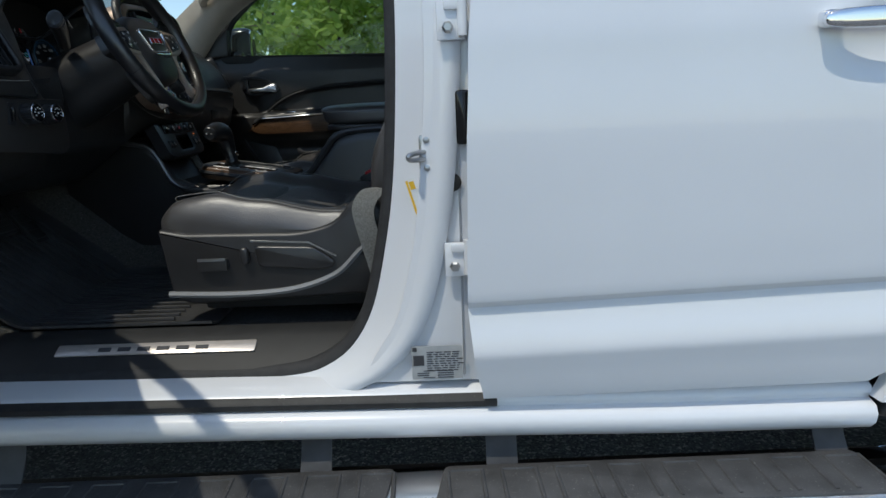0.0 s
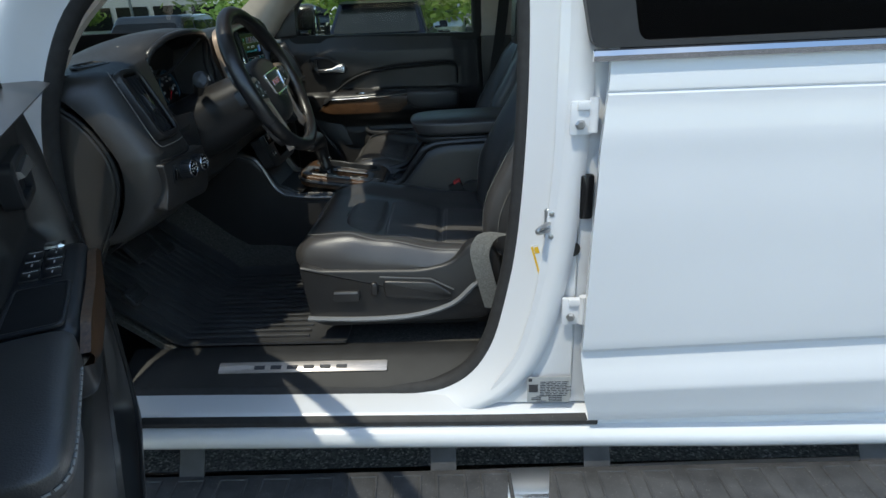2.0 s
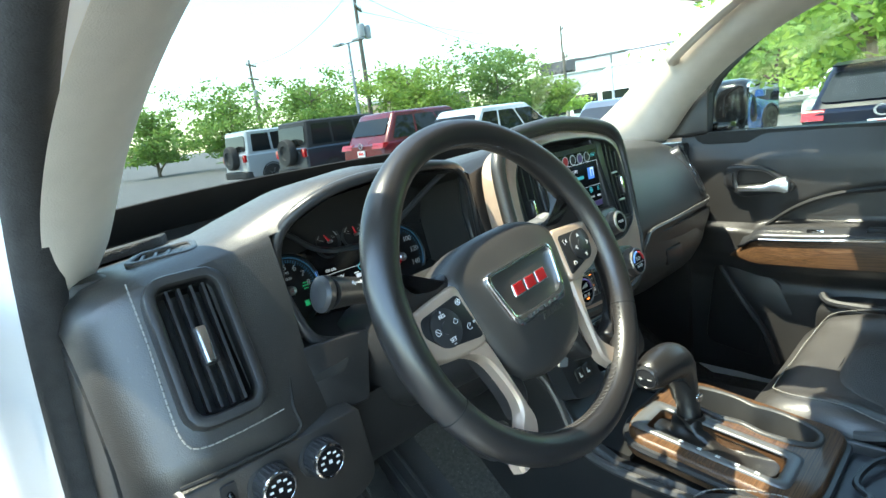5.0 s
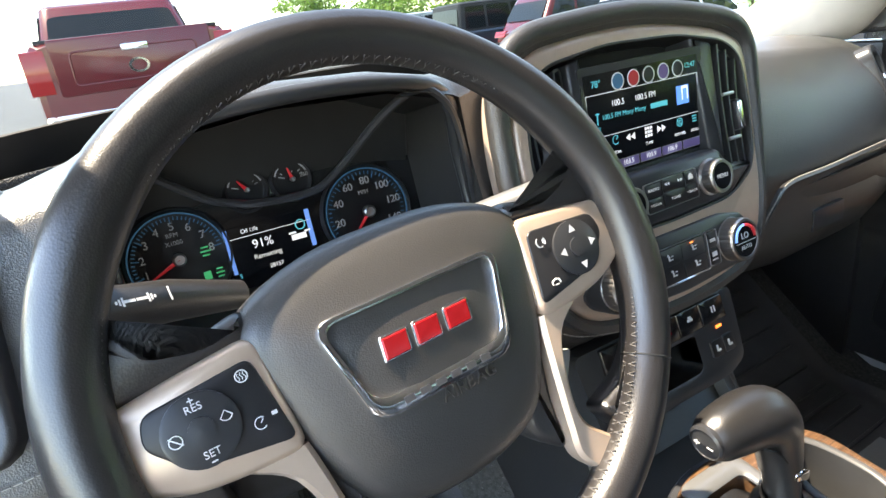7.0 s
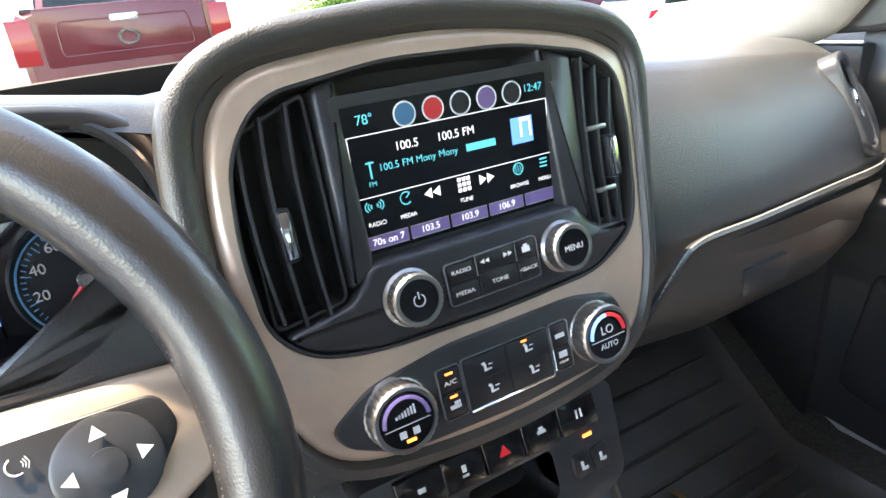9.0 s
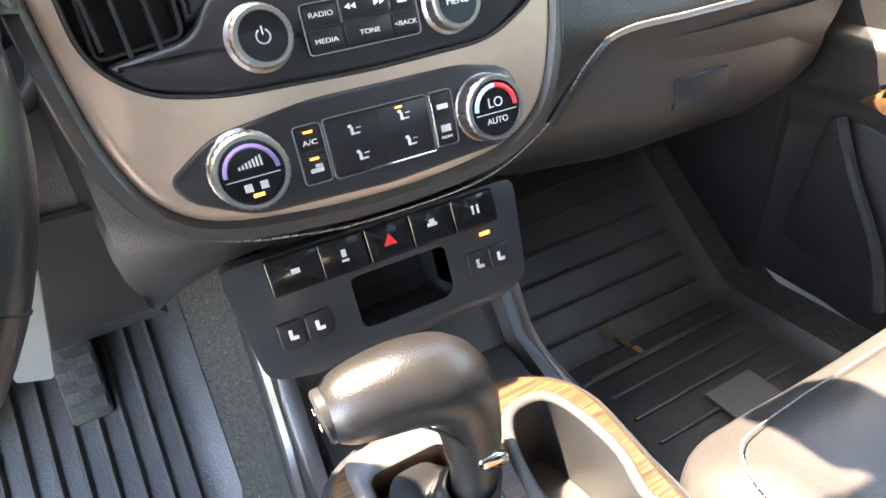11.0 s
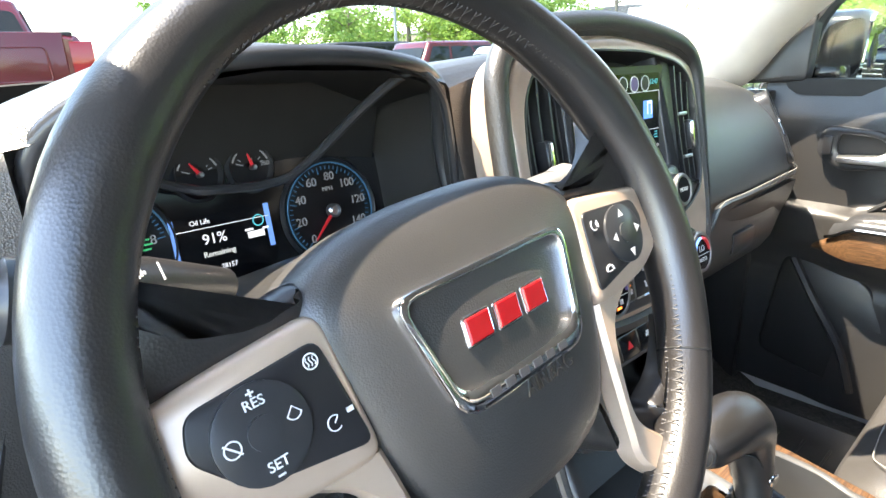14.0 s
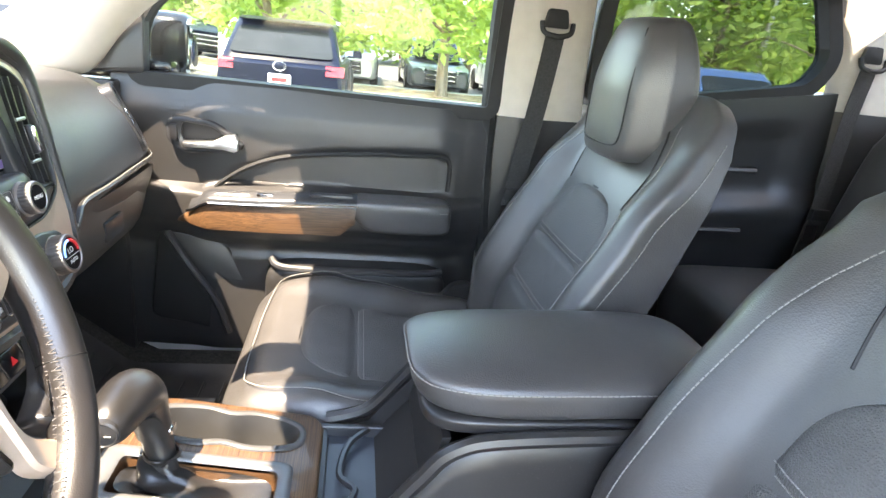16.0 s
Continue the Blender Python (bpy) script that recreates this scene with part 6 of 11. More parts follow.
# ignition and keys
bm = bmesh.new()
lathe(bm, [(0.0, 0.0), (0.020, 0.0), (0.020, 0.014), (0.016, 0.018), (0.0, 0.018)], frame_m((-0.815, 0.606, 1.155), (1, 0, 0), (0.8, 0.55, 0.1)), 24)
part("ignition_barrel", bm, M_PANEL, col)
keys = thing("key_ring", (-0.79, 0.625, 1.06), "car key with a silver ring and clear plastic tags", "keys")
bm = bmesh.new()
KHM = frame_m((-0.786, 0.619, 1.160), (0, 1, 0), (0.8, 0.5, 0.1))
frame_ring(bm, [(0.019 * math.cos(a), 0.015 * math.sin(a)) for a in [k * math.pi / 12 for k in range(24)]], [(0.006 * math.cos(a) + 0.006, 0.007 * math.sin(a)) for a in [k * math.pi / 12 for k in range(24)]], KHM, -0.005, 0.005, 0.003)
box(bm, (-0.004, -0.008, -0.030), (0.004, 0.008, 0.0), 0.002, KHM)
part("key_head", bm, M_BLACK, keys, "black rubber key head")
bm = bmesh.new()
tube(bm, [Vector((-0.788 + 0.003 * math.sin(k), 0.621 + 0.013 * math.cos(k * math.pi / 8), 1.132 + 0.013 * math.sin(k * math.pi / 8))) for k in range(16)], 0.0012, 5, True)
part("ring", bm, M_CHROME, keys)
bm = bmesh.new()
plate(bm, rounded([(-0.012, -0.022), (0.012, -0.022), (0.012, 0.024), (-0.012, 0.024)], 0.003), frame_m((-0.793, 0.624, 1.098), (0.3, 1, 0.25), (1, -0.3, 0.1)), 0, 0.002)
part("paper_tag", bm, mat("tag_paper", (0.62, 0.62, 0.52), 0.4, vary=0.1, scale=60), keys)
bm = bmesh.new()
plate(bm, rounded([(-0.009, -0.034), (0.009, -0.034), (0.009, 0.03), (-0.009, 0.03)], 0.003), frame_m((-0.787, 0.630, 1.078), (0.1, 1, -0.25), (1, -0.1, 0.1)), 0, 0.003)
part("clear_tag", bm, mat("hazy_plastic", (0.34, 0.35, 0.34), 0.12), keys)

# ---- centre stack ----
stack = thing("center_stack", (-0.92, 0.86, 1.03), "centre stack with touchscreen, taupe surround, vents and climate controls", "center stack")
SM = frame_m((-0.868, 0.862, 1.180), (0, 1, 0), (0.971, 0, 0.24))
SO = [(-0.100, 0.172), (-0.145, 0.163), (-0.170, 0.138), (-0.182, 0.090), (-0.184, 0.040), (-0.180, -0.010), (-0.174, -0.050), (-0.158, -0.088), (-0.125, -0.111), (-0.06, -0.122), (0, -0.125),
      (0.057, -0.122), (0.104, -0.113), (0.138, -0.088), (0.156, -0.040), (0.162, 0.010), (0.168, 0.080), (0.168, 0.125), (0.152, 0.146), (0.102, 0.163), (0, 0.176)]
SOL = [Vector((p.x, p.y)) for p in catmull([Vector((x, y, 0)) for x, y in SO], 4, True)]
UPO = rounded([(-0.163, 0.116), (-0.171, 0.060), (-0.168, 0.0), (-0.143, -0.025), (-0.100, -0.035), (0, -0.038), (0.099, -0.035), (0.142, -0.012), (0.152, 0.013), (0.158, 0.080), (0.154, 0.124), (0.128, 0.143), (0.056, 0.157), (-0.047, 0.160), (-0.136, 0.149)], 0.022, 6)
LOW = rounded([(-0.147, -0.076), (-0.114, -0.055), (-0.0485, -0.046), (0.067, -0.046), (0.108, -0.055), (0.119, -0.080), (0.100, -0.111), (0, -0.1165), (-0.100, -0.1115), (-0.138, -0.092)], 0.012, 5)
bm = bmesh.new()
plate(bm, SOL, SM, -0.05, 0.003, 0.010, 0.0)
bm = cut(bm, solid(UPO, SM, -0.040, 0.03))
part("taupe_surround", bm, M_TAUPE, stack, "satin taupe frame", angle=40)
bm = bmesh.new()
frame_ring(bm, UPO, offset2(UPO, -0.003), SM, -0.041, 0.0038, 0.0012)
part("opening_lip", bm, M_VINYL2, stack)
bm = bmesh.new()
plate(bm, UPO, SM, -0.041, -0.036)
part("recess_back", bm, M_BLACK, stack)
bm = bmesh.new()
chin = rounded([(-0.160, -0.004), (-0.143, -0.022), (-0.100, -0.033), (0, -0.036), (0.099, -0.033), (0.137, -0.010), (0.145, 0.0), (0.104, 0.004), (0.090, 0.026), (-0.092, 0.026), (-0.106, 0.004)], [0.01, 0.01, 0.01, 0.01, 0.01, 0.01, 0.006, 0.012, 0.008, 0.008, 0.012], 5)
plate(bm, chin, SM, -0.036, 0.0035, 0.006)
ub = part("radio_fascia", bm, M_PANEL, stack, "dark grey radio fascia", angle=50)
for pil in ([(-0.106, 0.012), (-0.086, 0.020), (-0.083, 0.152), (-0.101, 0.148)], [(0.080, 0.020), (0.104, 0.010), (0.113, 0.142), (0.080, 0.152)]):
    bm = bmesh.new()
    plate(bm, rounded(pil, 0.004), SM, -0.036, 0.0, 0.004)
    part("screen_pillar", bm, M_PANEL, stack, angle=50)
bm = bmesh.new()
plate(bm, LOW, SM, -0.01, 0.006, 0.003)
lb = part("climate_fascia", bm, M_PANEL, stack, "dark grey climate control fascia", angle=50)
bm = bmesh.new()
tube(bm, [SM @ Vector((p.x, p.y, -0.006)) for p in offset2(SOL, 0.005)], 0.008, 6, True)
part("surround_edge", bm, M_DASHTOP, stack)
# hooded brow over the stack
bm = bmesh.new()
brow = [SM @ Vector((x, y, -0.002)) for x, y in ((-0.196, 0.03), (-0.193, 0.10), (-0.182, 0.148), (-0.150, 0.175), (-0.10, 0.184), (0, 0.188), (0.10, 0.176), (0.156, 0.160), (0.177, 0.130), (0.176, 0.08), (0.171, 0.02), (0.164, -0.05))]
brow = catmull(brow, 6)
tube(bm, brow, [0.011 * min(1.0, 0.25 + 2.2 * (1 - k / (len(brow) - 1))) for k in range(len(brow))], 10)
part("brow", bm, M_DASHTOP, stack)


# recessed vents of the stack
for s in (-1, 1):
    tops = ((-0.154, 0.124), (-0.137, 0.136), (-0.119, 0.142)) if s < 0 else ((0.121, 0.138), (0.134, 0.130), (0.147, 0.118))
    feet = ((-0.155, 0.004), (-0.141, -0.002), (-0.124, -0.002)) if s < 0 else ((0.112, 0.0), (0.124, 0.0), (0.136, 0.0))
    bm = bmesh.new()
    vo = rounded([(-0.162, -0.002), (-0.108, 0.004), (-0.104, 0.148), (-0.158, 0.128)] if s < 0 else [(0.106, 0.004), (0.144, 0.0), (0.154, 0.120), (0.116, 0.142)], 0.008)
    frame_ring(bm, vo, offset2(vo, -0.003), SM, -0.036, -0.006, 0.001)
    vv = part("stack_vent", bm, M_PANEL, stack, "tall air vent beside the screen", angle=45)
    for (tx, ty), (fx, fy) in zip(tops, feet):
        bm = bmesh.new()
        pth = [(fx, fy), (fx + (tx - fx) * 0.35 - 0.003, fy + (ty - fy) * 0.35), (fx + (tx - fx) * 0.7 - 0.003, fy + (ty - fy) * 0.7), (tx, ty)]
        loft(bm, [[SM @ Vector((x + a, y, z)) for a, z in ((-0.0012, 0.0005), (0.0012, 0.0005), (0.0016, -0.012), (0.0006, -0.030), (-0.0006, -0.030), (-0.0016, -0.012))] for x, y in [(p.x, p.y) for p in catmull([Vector((x, y, 0)) for x, y in pth], 4)]])
        part("slat", bm, M_PANEL, vv)
    m = SM @ (Matrix.Translation((-0.139, 0.060, 0.0)) if s < 0 else Matrix.Translation((0.136, 0.055, 0.0)))
    bm = bmesh.new()
    box(bm, (-0.0055, -0.018, -0.012), (0.0055, 0.018, 0.0045), 0.004, m)
    tb = part("vent_tab", bm, M_PANEL, vv)
    bm = bmesh.new()
    box(bm, (-0.004, -0.0155, 0.0035), (0.003, 0.0155, 0.0070), 0.0018, m)
    part("tab_insert", bm, M_CHROME, tb, "chrome strip")
    if s > 0:
        for yy in (0.081, 0.030):
            bm = bmesh.new()
            box(bm, (0.114, yy - 0.002, -0.002), (0.134, yy + 0.002, 0.003), 0.0015, SM)
            part("vent_clip", bm, M_SATIN, vv, "pale plastic clip")
# touchscreen
SC = SM @ Matrix.Translation((-0.002, 0.0805, -0.0065)) @ Matrix.Rotation(radians(8.5), 4, 'X')
bm = bmesh.new()
plate(bm, rounded([(-0.090, -0.055), (0.092, -0.055), (0.092, 0.060), (-0.090, 0.060)], 0.004), SC, -0.006, 0.0)
sb = part("touchscreen", bm, M_PANEL, stack, "radio touchscreen showing a station menu", angle=40)
SS = SC @ Matrix.Translation((0, 0, 0.0002))
bm = bmesh.new()
plate(bm, rounded([(-0.084, -0.051), (0.084, -0.051), (0.084, 0.052), (-0.084, 0.052)], 0.001), SS, 0, 0.0006)
gl = part("screen_glass", bm, M_SCREEN, sb)
SG = SS @ Matrix.Translation((0, 0, 0.0007))
bm = bmesh.new()
text_bm(bm, "100.5", SG @ Matrix.Translation((-0.040, 0.020, 0)), 0.0085, 0.0001)
text_bm(bm, "100.5 FM", SG @ Matrix.Translation((0.000, 0.020, 0)), 0.0085, 0.0001)
for i, s in enumerate(("70s on 7", "103.5", "103.9", "106.9")):
    text_bm(bm, s, SG @ Matrix.Translation((-0.066 + 0.034 * i, -0.043, 0.0005)), 0.0072, 0.0001)
for i, s in enumerate(("RADIO", "MEDIA", "", "TUNE", "", "BROWSE", "MENU")):
    if s:
        text_bm(bm, s, SG @ Matrix.Translation((-0.072 + 0.0245 * i, -0.030, 0)), 0.0045, 0.0001)
bars(bm, [(0, 0.032, 0.166, 0.0006), (0, -0.0105, 0.166, 0.0006), (0.083, 0.010, 0.0006, 0.044), (-0.083, 0.010, 0.0006, 0.044)], SG, 0.0002)
for i in range(3):
    for j in range(3):
        bars(bm, [(0.0015 - 0.0045 + 0.004 * i, -0.022 + 0.004 * j, 0.003, 0.003)], SG, 0.0002)
for x in (-0.026, 0.021):
    d = -1 if x < 0 else 1
    for q in (-0.0035, 0.0035):
        bm.faces.new([bm.verts.new(SG @ Vector(p)) for p in ((x + q + 0.0035 * d, -0.018, 0.0002), (x + q - 0.003 * d, -0.014, 0.0002), (x + q - 0.003 * d, -0.022, 0.0002))])
part("screen_text", bm, E_WHITE, gl, "white on-screen words")
bm = bmesh.new()
text_bm(bm, "78°", SG @ Matrix.Translation((-0.068, 0.042, 0)), 0.0095, 0.0001)
part("screen_temperature", bm, E_CYAN, gl, "cyan figures")
bm = bmesh.new()
text_bm(bm, "12:47", SG @ Matrix.Translation((0.0715, 0.042, 0)), 0.0080, 0.0001)
part("screen_clock", bm, E_CYAN, gl, "cyan figures")
bm = bmesh.new()
text_bm(bm, "100.5 FM Mony Mony", SG @ Matrix.Translation((-0.032, 0.008, 0)), 0.0072, 0.0001)
text_bm(bm, "FM", SG @ Matrix.Translation((-0.070, -0.002, 0)), 0.005, 0.0001)
part("station_line", bm, E_CYAN, gl, "cyan on-screen words")
for q in (0.003, 0.0055, 0.008):
    for sg in (0, math.pi):
        bm = bmesh.new()
        tube(bm, [SG @ Vector((-0.072 + q * 0.9 * math.cos(sg + a), -0.017 + q * 0.6 * math.sin(sg + a), 0.0002)) for a in (-0.8, -0.3, 0.3, 0.8)], 0.0005, 4)
        part("radio_wave", bm, E_CYAN, gl)
for kind, x in (("dial", -0.0475), ("heat", 0.0505)):
    bm = bmesh.new()
    glyph(bm, kind, SG @ Matrix.Translation((x, -0.017, 0)), 0.009)
    part("screen_icon", bm, E_CYAN, gl, "cyan on-screen symbol")
for nm, row in (("menu_line", (0.075, -0.020, 0.007, 0.0012)), ("menu_line", (0.075, -0.017, 0.007, 0.0012)), ("menu_line", (0.075, -0.014, 0.007, 0.0012)),
                ("aerial", (-0.070, 0.008, 0.0014, 0.012)), ("aerial", (-0.070, 0.013, 0.006, 0.0012)), ("name_bar", (0.020, 0.008, 0.026, 0.0055))):
    bm = bmesh.new()
    bars(bm, [row], SG, 0.0002)
    part(nm, bm, E_CYAN, gl)
for i in range(5):
    bm = bmesh.new()
    bars(bm, [(-0.066 + 0.034 * i, -0.043, 0.032, 0.0095)], SG, 0.0002)
    pk5 = part("preset_key", bm, E_PURPLE, gl)
    bm = bmesh.new()
    tube(bm, [SG @ Vector((-0.066 + 0.034 * i + x, -0.043 + y, 0.0004)) for x, y in ((-0.0158, -0.0047), (0.0158, -0.0047), (0.0158, 0.0047), (-0.0158, 0.0047))], 0.0003, 4, True)
    part("preset_edge", bm, E_DIM, pk5)
for i, e in enumerate((E_DIMBLUE, glow("lit_dim_red", (0.25, 0.02, 0.025), 0.06), M_BUTTON, glow("lit_dim_violet", (0.08, 0.06, 0.16), 0.06), M_BUTTON)):
    bm = bmesh.new()
    c = SG @ Matrix.Translation((-0.038 + 0.0225 * i, 0.041, 0))
    lathe(bm, [(0.0, 0.0004), (0.0078, 0.0004), (0.0078, 0.0)], c, 20)
    part("menu_icon", bm, e, gl)
    bm = bmesh.new()
    tube(bm, [c @ Vector((0.0082 * math.cos(k * math.pi / 10), 0.0082 * math.sin(k * math.pi / 10), 0.0003)) for k in range(20)], 0.0007, 4, True)
    part("icon_ring", bm, M_ICON, gl)
bm = bmesh.new()
bars(bm, [(0.058, 0.012, 0.020, 0.020)], SG, 0.0001)
part("album_tile", bm, glow("lit_navy", (0.03, 0.10, 0.35), 0.35), gl)
bm = bmesh.new()
bars(bm, [(0.061, 0.020, 0.010, 0.003), (0.057, 0.013, 0.0018, 0.013), (0.0655, 0.013, 0.0018, 0.013)], SG @ Matrix.Translation((0, 0, 0.0002)), 0.0002)
part("note", bm, E_WHITE, gl)


M_DKCHROME = mat("dark_chrome", (0.46, 0.44, 0.42), 0.34, 1.0)


def knob(nm, cx, cy, r, h, parent, m=SM, ring=M_DKCHROME):
    t = m @ Matrix.Translation((cx, cy, 0.003))
    bm = bmesh.new()
    lathe(bm, [(0.0, 0.0), (r + 0.002, 0.0), (r + 0.002, 0.002), (r, 0.004), (r, h - 0.002), (r - 0.0015, h), (r - 0.004, h), (r - 0.0045, h - 0.0015), (0.0, h - 0.0015)], t, 84)
    ti = t.inverted()
    for v in bm.verts:
        q = ti @ v.co
        if abs(math.hypot(q.x, q.y) - r) < 1e-5 and round(math.atan2(q.y, q.x) / (2 * math.pi) * 84) % 3 == 0:
            v.co = t @ Vector((q.x * 0.972, q.y * 0.972, q.z))
    k = part(nm, bm, ring, parent, "round knob with a ridged nickel ring", angle=25)
    bm = bmesh.new()
    lathe(bm, [(0.0, 0.0), (r - 0.0045, 0.0), (r - 0.0045, h - 0.0008), (0.0, h - 0.0008)], t, 28)
    f = part("knob_face", bm, M_GLOSS, k)
    return k, f, t @ Matrix.Translation((0, 0, h - 0.0006))


k, f, t = knob("power_knob", -0.068, -0.004, 0.019, 0.017, stack)
bm = bmesh.new()
tube(bm, [t @ Vector((0.0042 * math.cos(a), 0.0042 * math.sin(a), 0.0003)) for a in [math.pi / 2 + 0.5 + j * (2 * math.pi - 1.0) / 14 for j in range(15)]], 0.0006, 4)
bars(bm, [(0, 0.0035, 0.001, 0.005)], t)
part("power_mark", bm, M_ICON, f)
k, f, t = knob("menu_knob", 0.067, -0.004, 0.019, 0.017, stack)
bm = bmesh.new()
text_bm(bm, "MENU", t, 0.0065, 0.0002)
part("menu_word", bm, M_GLOWPRINT, f)
bm = bmesh.new()
plate(bm, rounded([(-0.036, -0.019), (0.036, -0.017), (0.036, 0.019), (-0.036, 0.017)], 0.003), SM @ Matrix.Translation((0.001, -0.005, 0)) @ Matrix.Diagonal((1.14, 0.9, 1, 1)), 0.0, 0.0055, 0.001)
rbk = part("radio_keys", bm, M_BUTTON, stack, "black radio key block")
for (x0, y0, x1, y1) in ((-0.034, 0.001, -0.014, 0.016), (-0.034, -0.016, -0.014, -0.001), (-0.012, 0.003, 0.017, 0.018), (-0.012, -0.016, 0.017, 0.001), (0.019, 0.003, 0.034, 0.018), (0.019, -0.015, 0.034, 0.001)):
    bm = bmesh.new()
    plate(bm, rounded([(x0, y0), (x1, y0), (x1, y1), (x0, y1)], 0.002), SM @ Matrix.Translation((0.001, -0.005, 0)) @ Matrix.Diagonal((1.14, 0.9, 1, 1)), 0.005, 0.0068, 0.0006)
    part("key", bm, M_BUTTON, rbk)
bm = bmesh.new()
ol = rounded([(-0.036, -0.018), (0.036, -0.017), (0.036, 0.0195), (-0.036, 0.0175)], 0.004)
frame_ring(bm, ol, offset2(ol, -0.0008), SM @ Matrix.Translation((0.001, -0.005, 0)) @ Matrix.Diagonal((1.14, 0.9, 1, 1)), 0.004, 0.0069)
part("key_outline", bm, M_SATIN, rbk, "thin satin outline")
for x, y0, y1 in ((-0.013, 0.001, 0.018), (0.018, 0.002, 0.019)):
    bm = bmesh.new()
    bars(bm, [(x, (y0 + y1) / 2, 0.0011, y1 - y0)], SM @ Matrix.Translation((0.001, -0.005, 0.0068)) @ Matrix.Diagonal((1.14, 0.9, 1, 1)))
    part("key_divider", bm, M_CHROME, rbk, "thin bright divider")
bm = bmesh.new()
T = SM @ Matrix.Translation((0.001, -0.005, 0.0069)) @ Matrix.Diagonal((1.14, 0.9, 1, 1))
for s, x, y in (("RADIO", -0.024, 0.009), ("MEDIA", -0.024, -0.009), ("TONE", 0.003, -0.008), ("<BACK", 0.0265, -0.007)):
    text_bm(bm, s, T @ Matrix.Translation((x, y, 0)), 0.0048, 0.0002)
for x, d in ((-0.006, -1), (0.012, 1)):
    for q in (-0.0018, 0.0018):
        bm.faces.new([bm.verts.new(T @ Vector(p)) for p in ((x + q + 0.0018 * d, 0.011, 0.0002), (x + q - 0.0016 * d, 0.0132, 0.0002), (x + q - 0.0016 * d, 0.0088, 0.0002))])
bars(bm, [(0.0265, 0.010, 0.006, 0.005), (0.0265, 0.0135, 0.003, 0.002)], T)
part("key_print", bm, M_GLOWPRINT, rbk)
# climate controls
k, f, t = knob("fan_knob", -0.098, -0.080, 0.0245, 0.020, stack)
bm = bmesh.new()
tube(bm, [t @ Vector((0.0165 * math.cos(a), 0.0165 * math.sin(a), 0.0003)) for a in [j * math.pi / 16 for j in range(17)]], 0.0016, 5)
part("fan_arc", bm, E_PURPLE, f)
for j in range(7):
    bm = bmesh.new()
    bars(bm, [(-0.007 + 0.0023 * j, 0.004 + 0.0004 * j, 0.0014, 0.0020 + 0.0008 * j)], t)
    part("fan_bar", bm, M_ICON, f)
for nm, row in (("fan_symbol", (-0.005, -0.009, 0.005, 0.005)), ("fan_symbol", (0.005, -0.009, 0.005, 0.005)), ("dividing_line", (0, -0.003, 0.034, 0.0005))):
    bm = bmesh.new()
    bars(bm, [row], t)
    part(nm, bm, M_ICON, f)
bm = bmesh.new()
bars(bm, [(0, -0.0145, 0.007, 0.0022)], t)
part("fan_light", bm, E_AMBER, f)
k, f, t = knob("temperature_knob", 0.082, -0.081, 0.0245, 0.020, stack)
for nm, a0, e in (("cold_arc", math.pi / 2, E_BLUE), ("hot_arc", 0.0, E_RED)):
    bm = bmesh.new()
    tube(bm, [t @ Vector((0.0165 * math.cos(a0 + j * math.pi / 20), 0.0165 * math.sin(a0 + j * math.pi / 20), 0.0003)) for j in range(11)], 0.0018, 5)
    part(nm, bm, e, f)
bm = bmesh.new()
text_bm(bm, "LO", t @ Matrix.Translation((0, 0.004, 0)), 0.010, 0.0002)
text_bm(bm, "AUTO", t @ Matrix.Translation((0, -0.009, 0)), 0.0065, 0.0002)
bars(bm, [(0, -0.003, 0.034, 0.0005)], t)
part("temperature_words", bm, M_ICON, f)
CMX = SM @ Matrix.Translation((-0.002, -0.0805, 0.002)) @ Matrix.Diagonal((1, 0.72, 1, 1))
bm = bmesh.new()
for x0, y0, x1, y1 in ((-0.062, 0.002, -0.044, 0.025), (-0.062, -0.027, -0.044, -0.001), (-0.041, -0.028, 0.036, 0.026), (0.039, 0.001, 0.056, 0.026), (0.039, -0.026, 0.056, -0.002)):
    plate(bm, rounded([(x0, y0), (x1, y0), (x1, y1), (x0, y1)], 0.003), CMX, 0.0, 0.0062, 0.0008)
ck = part("climate_keys", bm, M_BUTTON, stack, "black climate keys")
bm = bmesh.new()
tube(bm, [CMX @ Vector((x, y, 0.0062)) for x, y in ((-0.041, -0.030), (0.036, -0.030), (0.039, -0.026), (0.039, 0.024))], 0.0009, 5)
part("key_edge", bm, M_CHROME, ck)
for x0, y0, x1, y1 in ((-0.063, -0.029, -0.043, 0.027), (-0.042, -0.030, 0.037, 0.028), (0.038, -0.028, 0.057, 0.028)):
    bm = bmesh.new()
    ol = rounded([(x0, y0), (x1, y0), (x1, y1), (x0, y1)], 0.004)
    frame_ring(bm, ol, offset2(ol, -0.0008), CMX, 0.003, 0.0064)
    part("key_outline", bm, M_SATIN, ck, "thin satin outline")
bm = bmesh.new()
box(bm, (-0.039, -0.0015, 0.0061), (0.035, -0.0005, 0.0066), 0, CMX)
box(bm, (-0.0030, -0.027, 0.0061), (-0.0020, 0.025, 0.0066), 0, CMX)
part("key_joint", bm, M_BLACK, ck)
bm = bmesh.new()
T = CMX @ Matrix.Translation((0, 0, 0.0064))
text_bm(bm, "A/C", T @ Matrix.Translation((-0.053, 0.010, 0)), 0.0065, 0.0002)
part("climate_word", bm, M_GLOWPRINT, ck)
bm = bmesh.new()
text_bm(bm, "REAR", T @ Matrix.Translation((0.0475, -0.019, 0)), 0.004, 0.0002)
part("climate_word", bm, M_GLOWPRINT, ck)
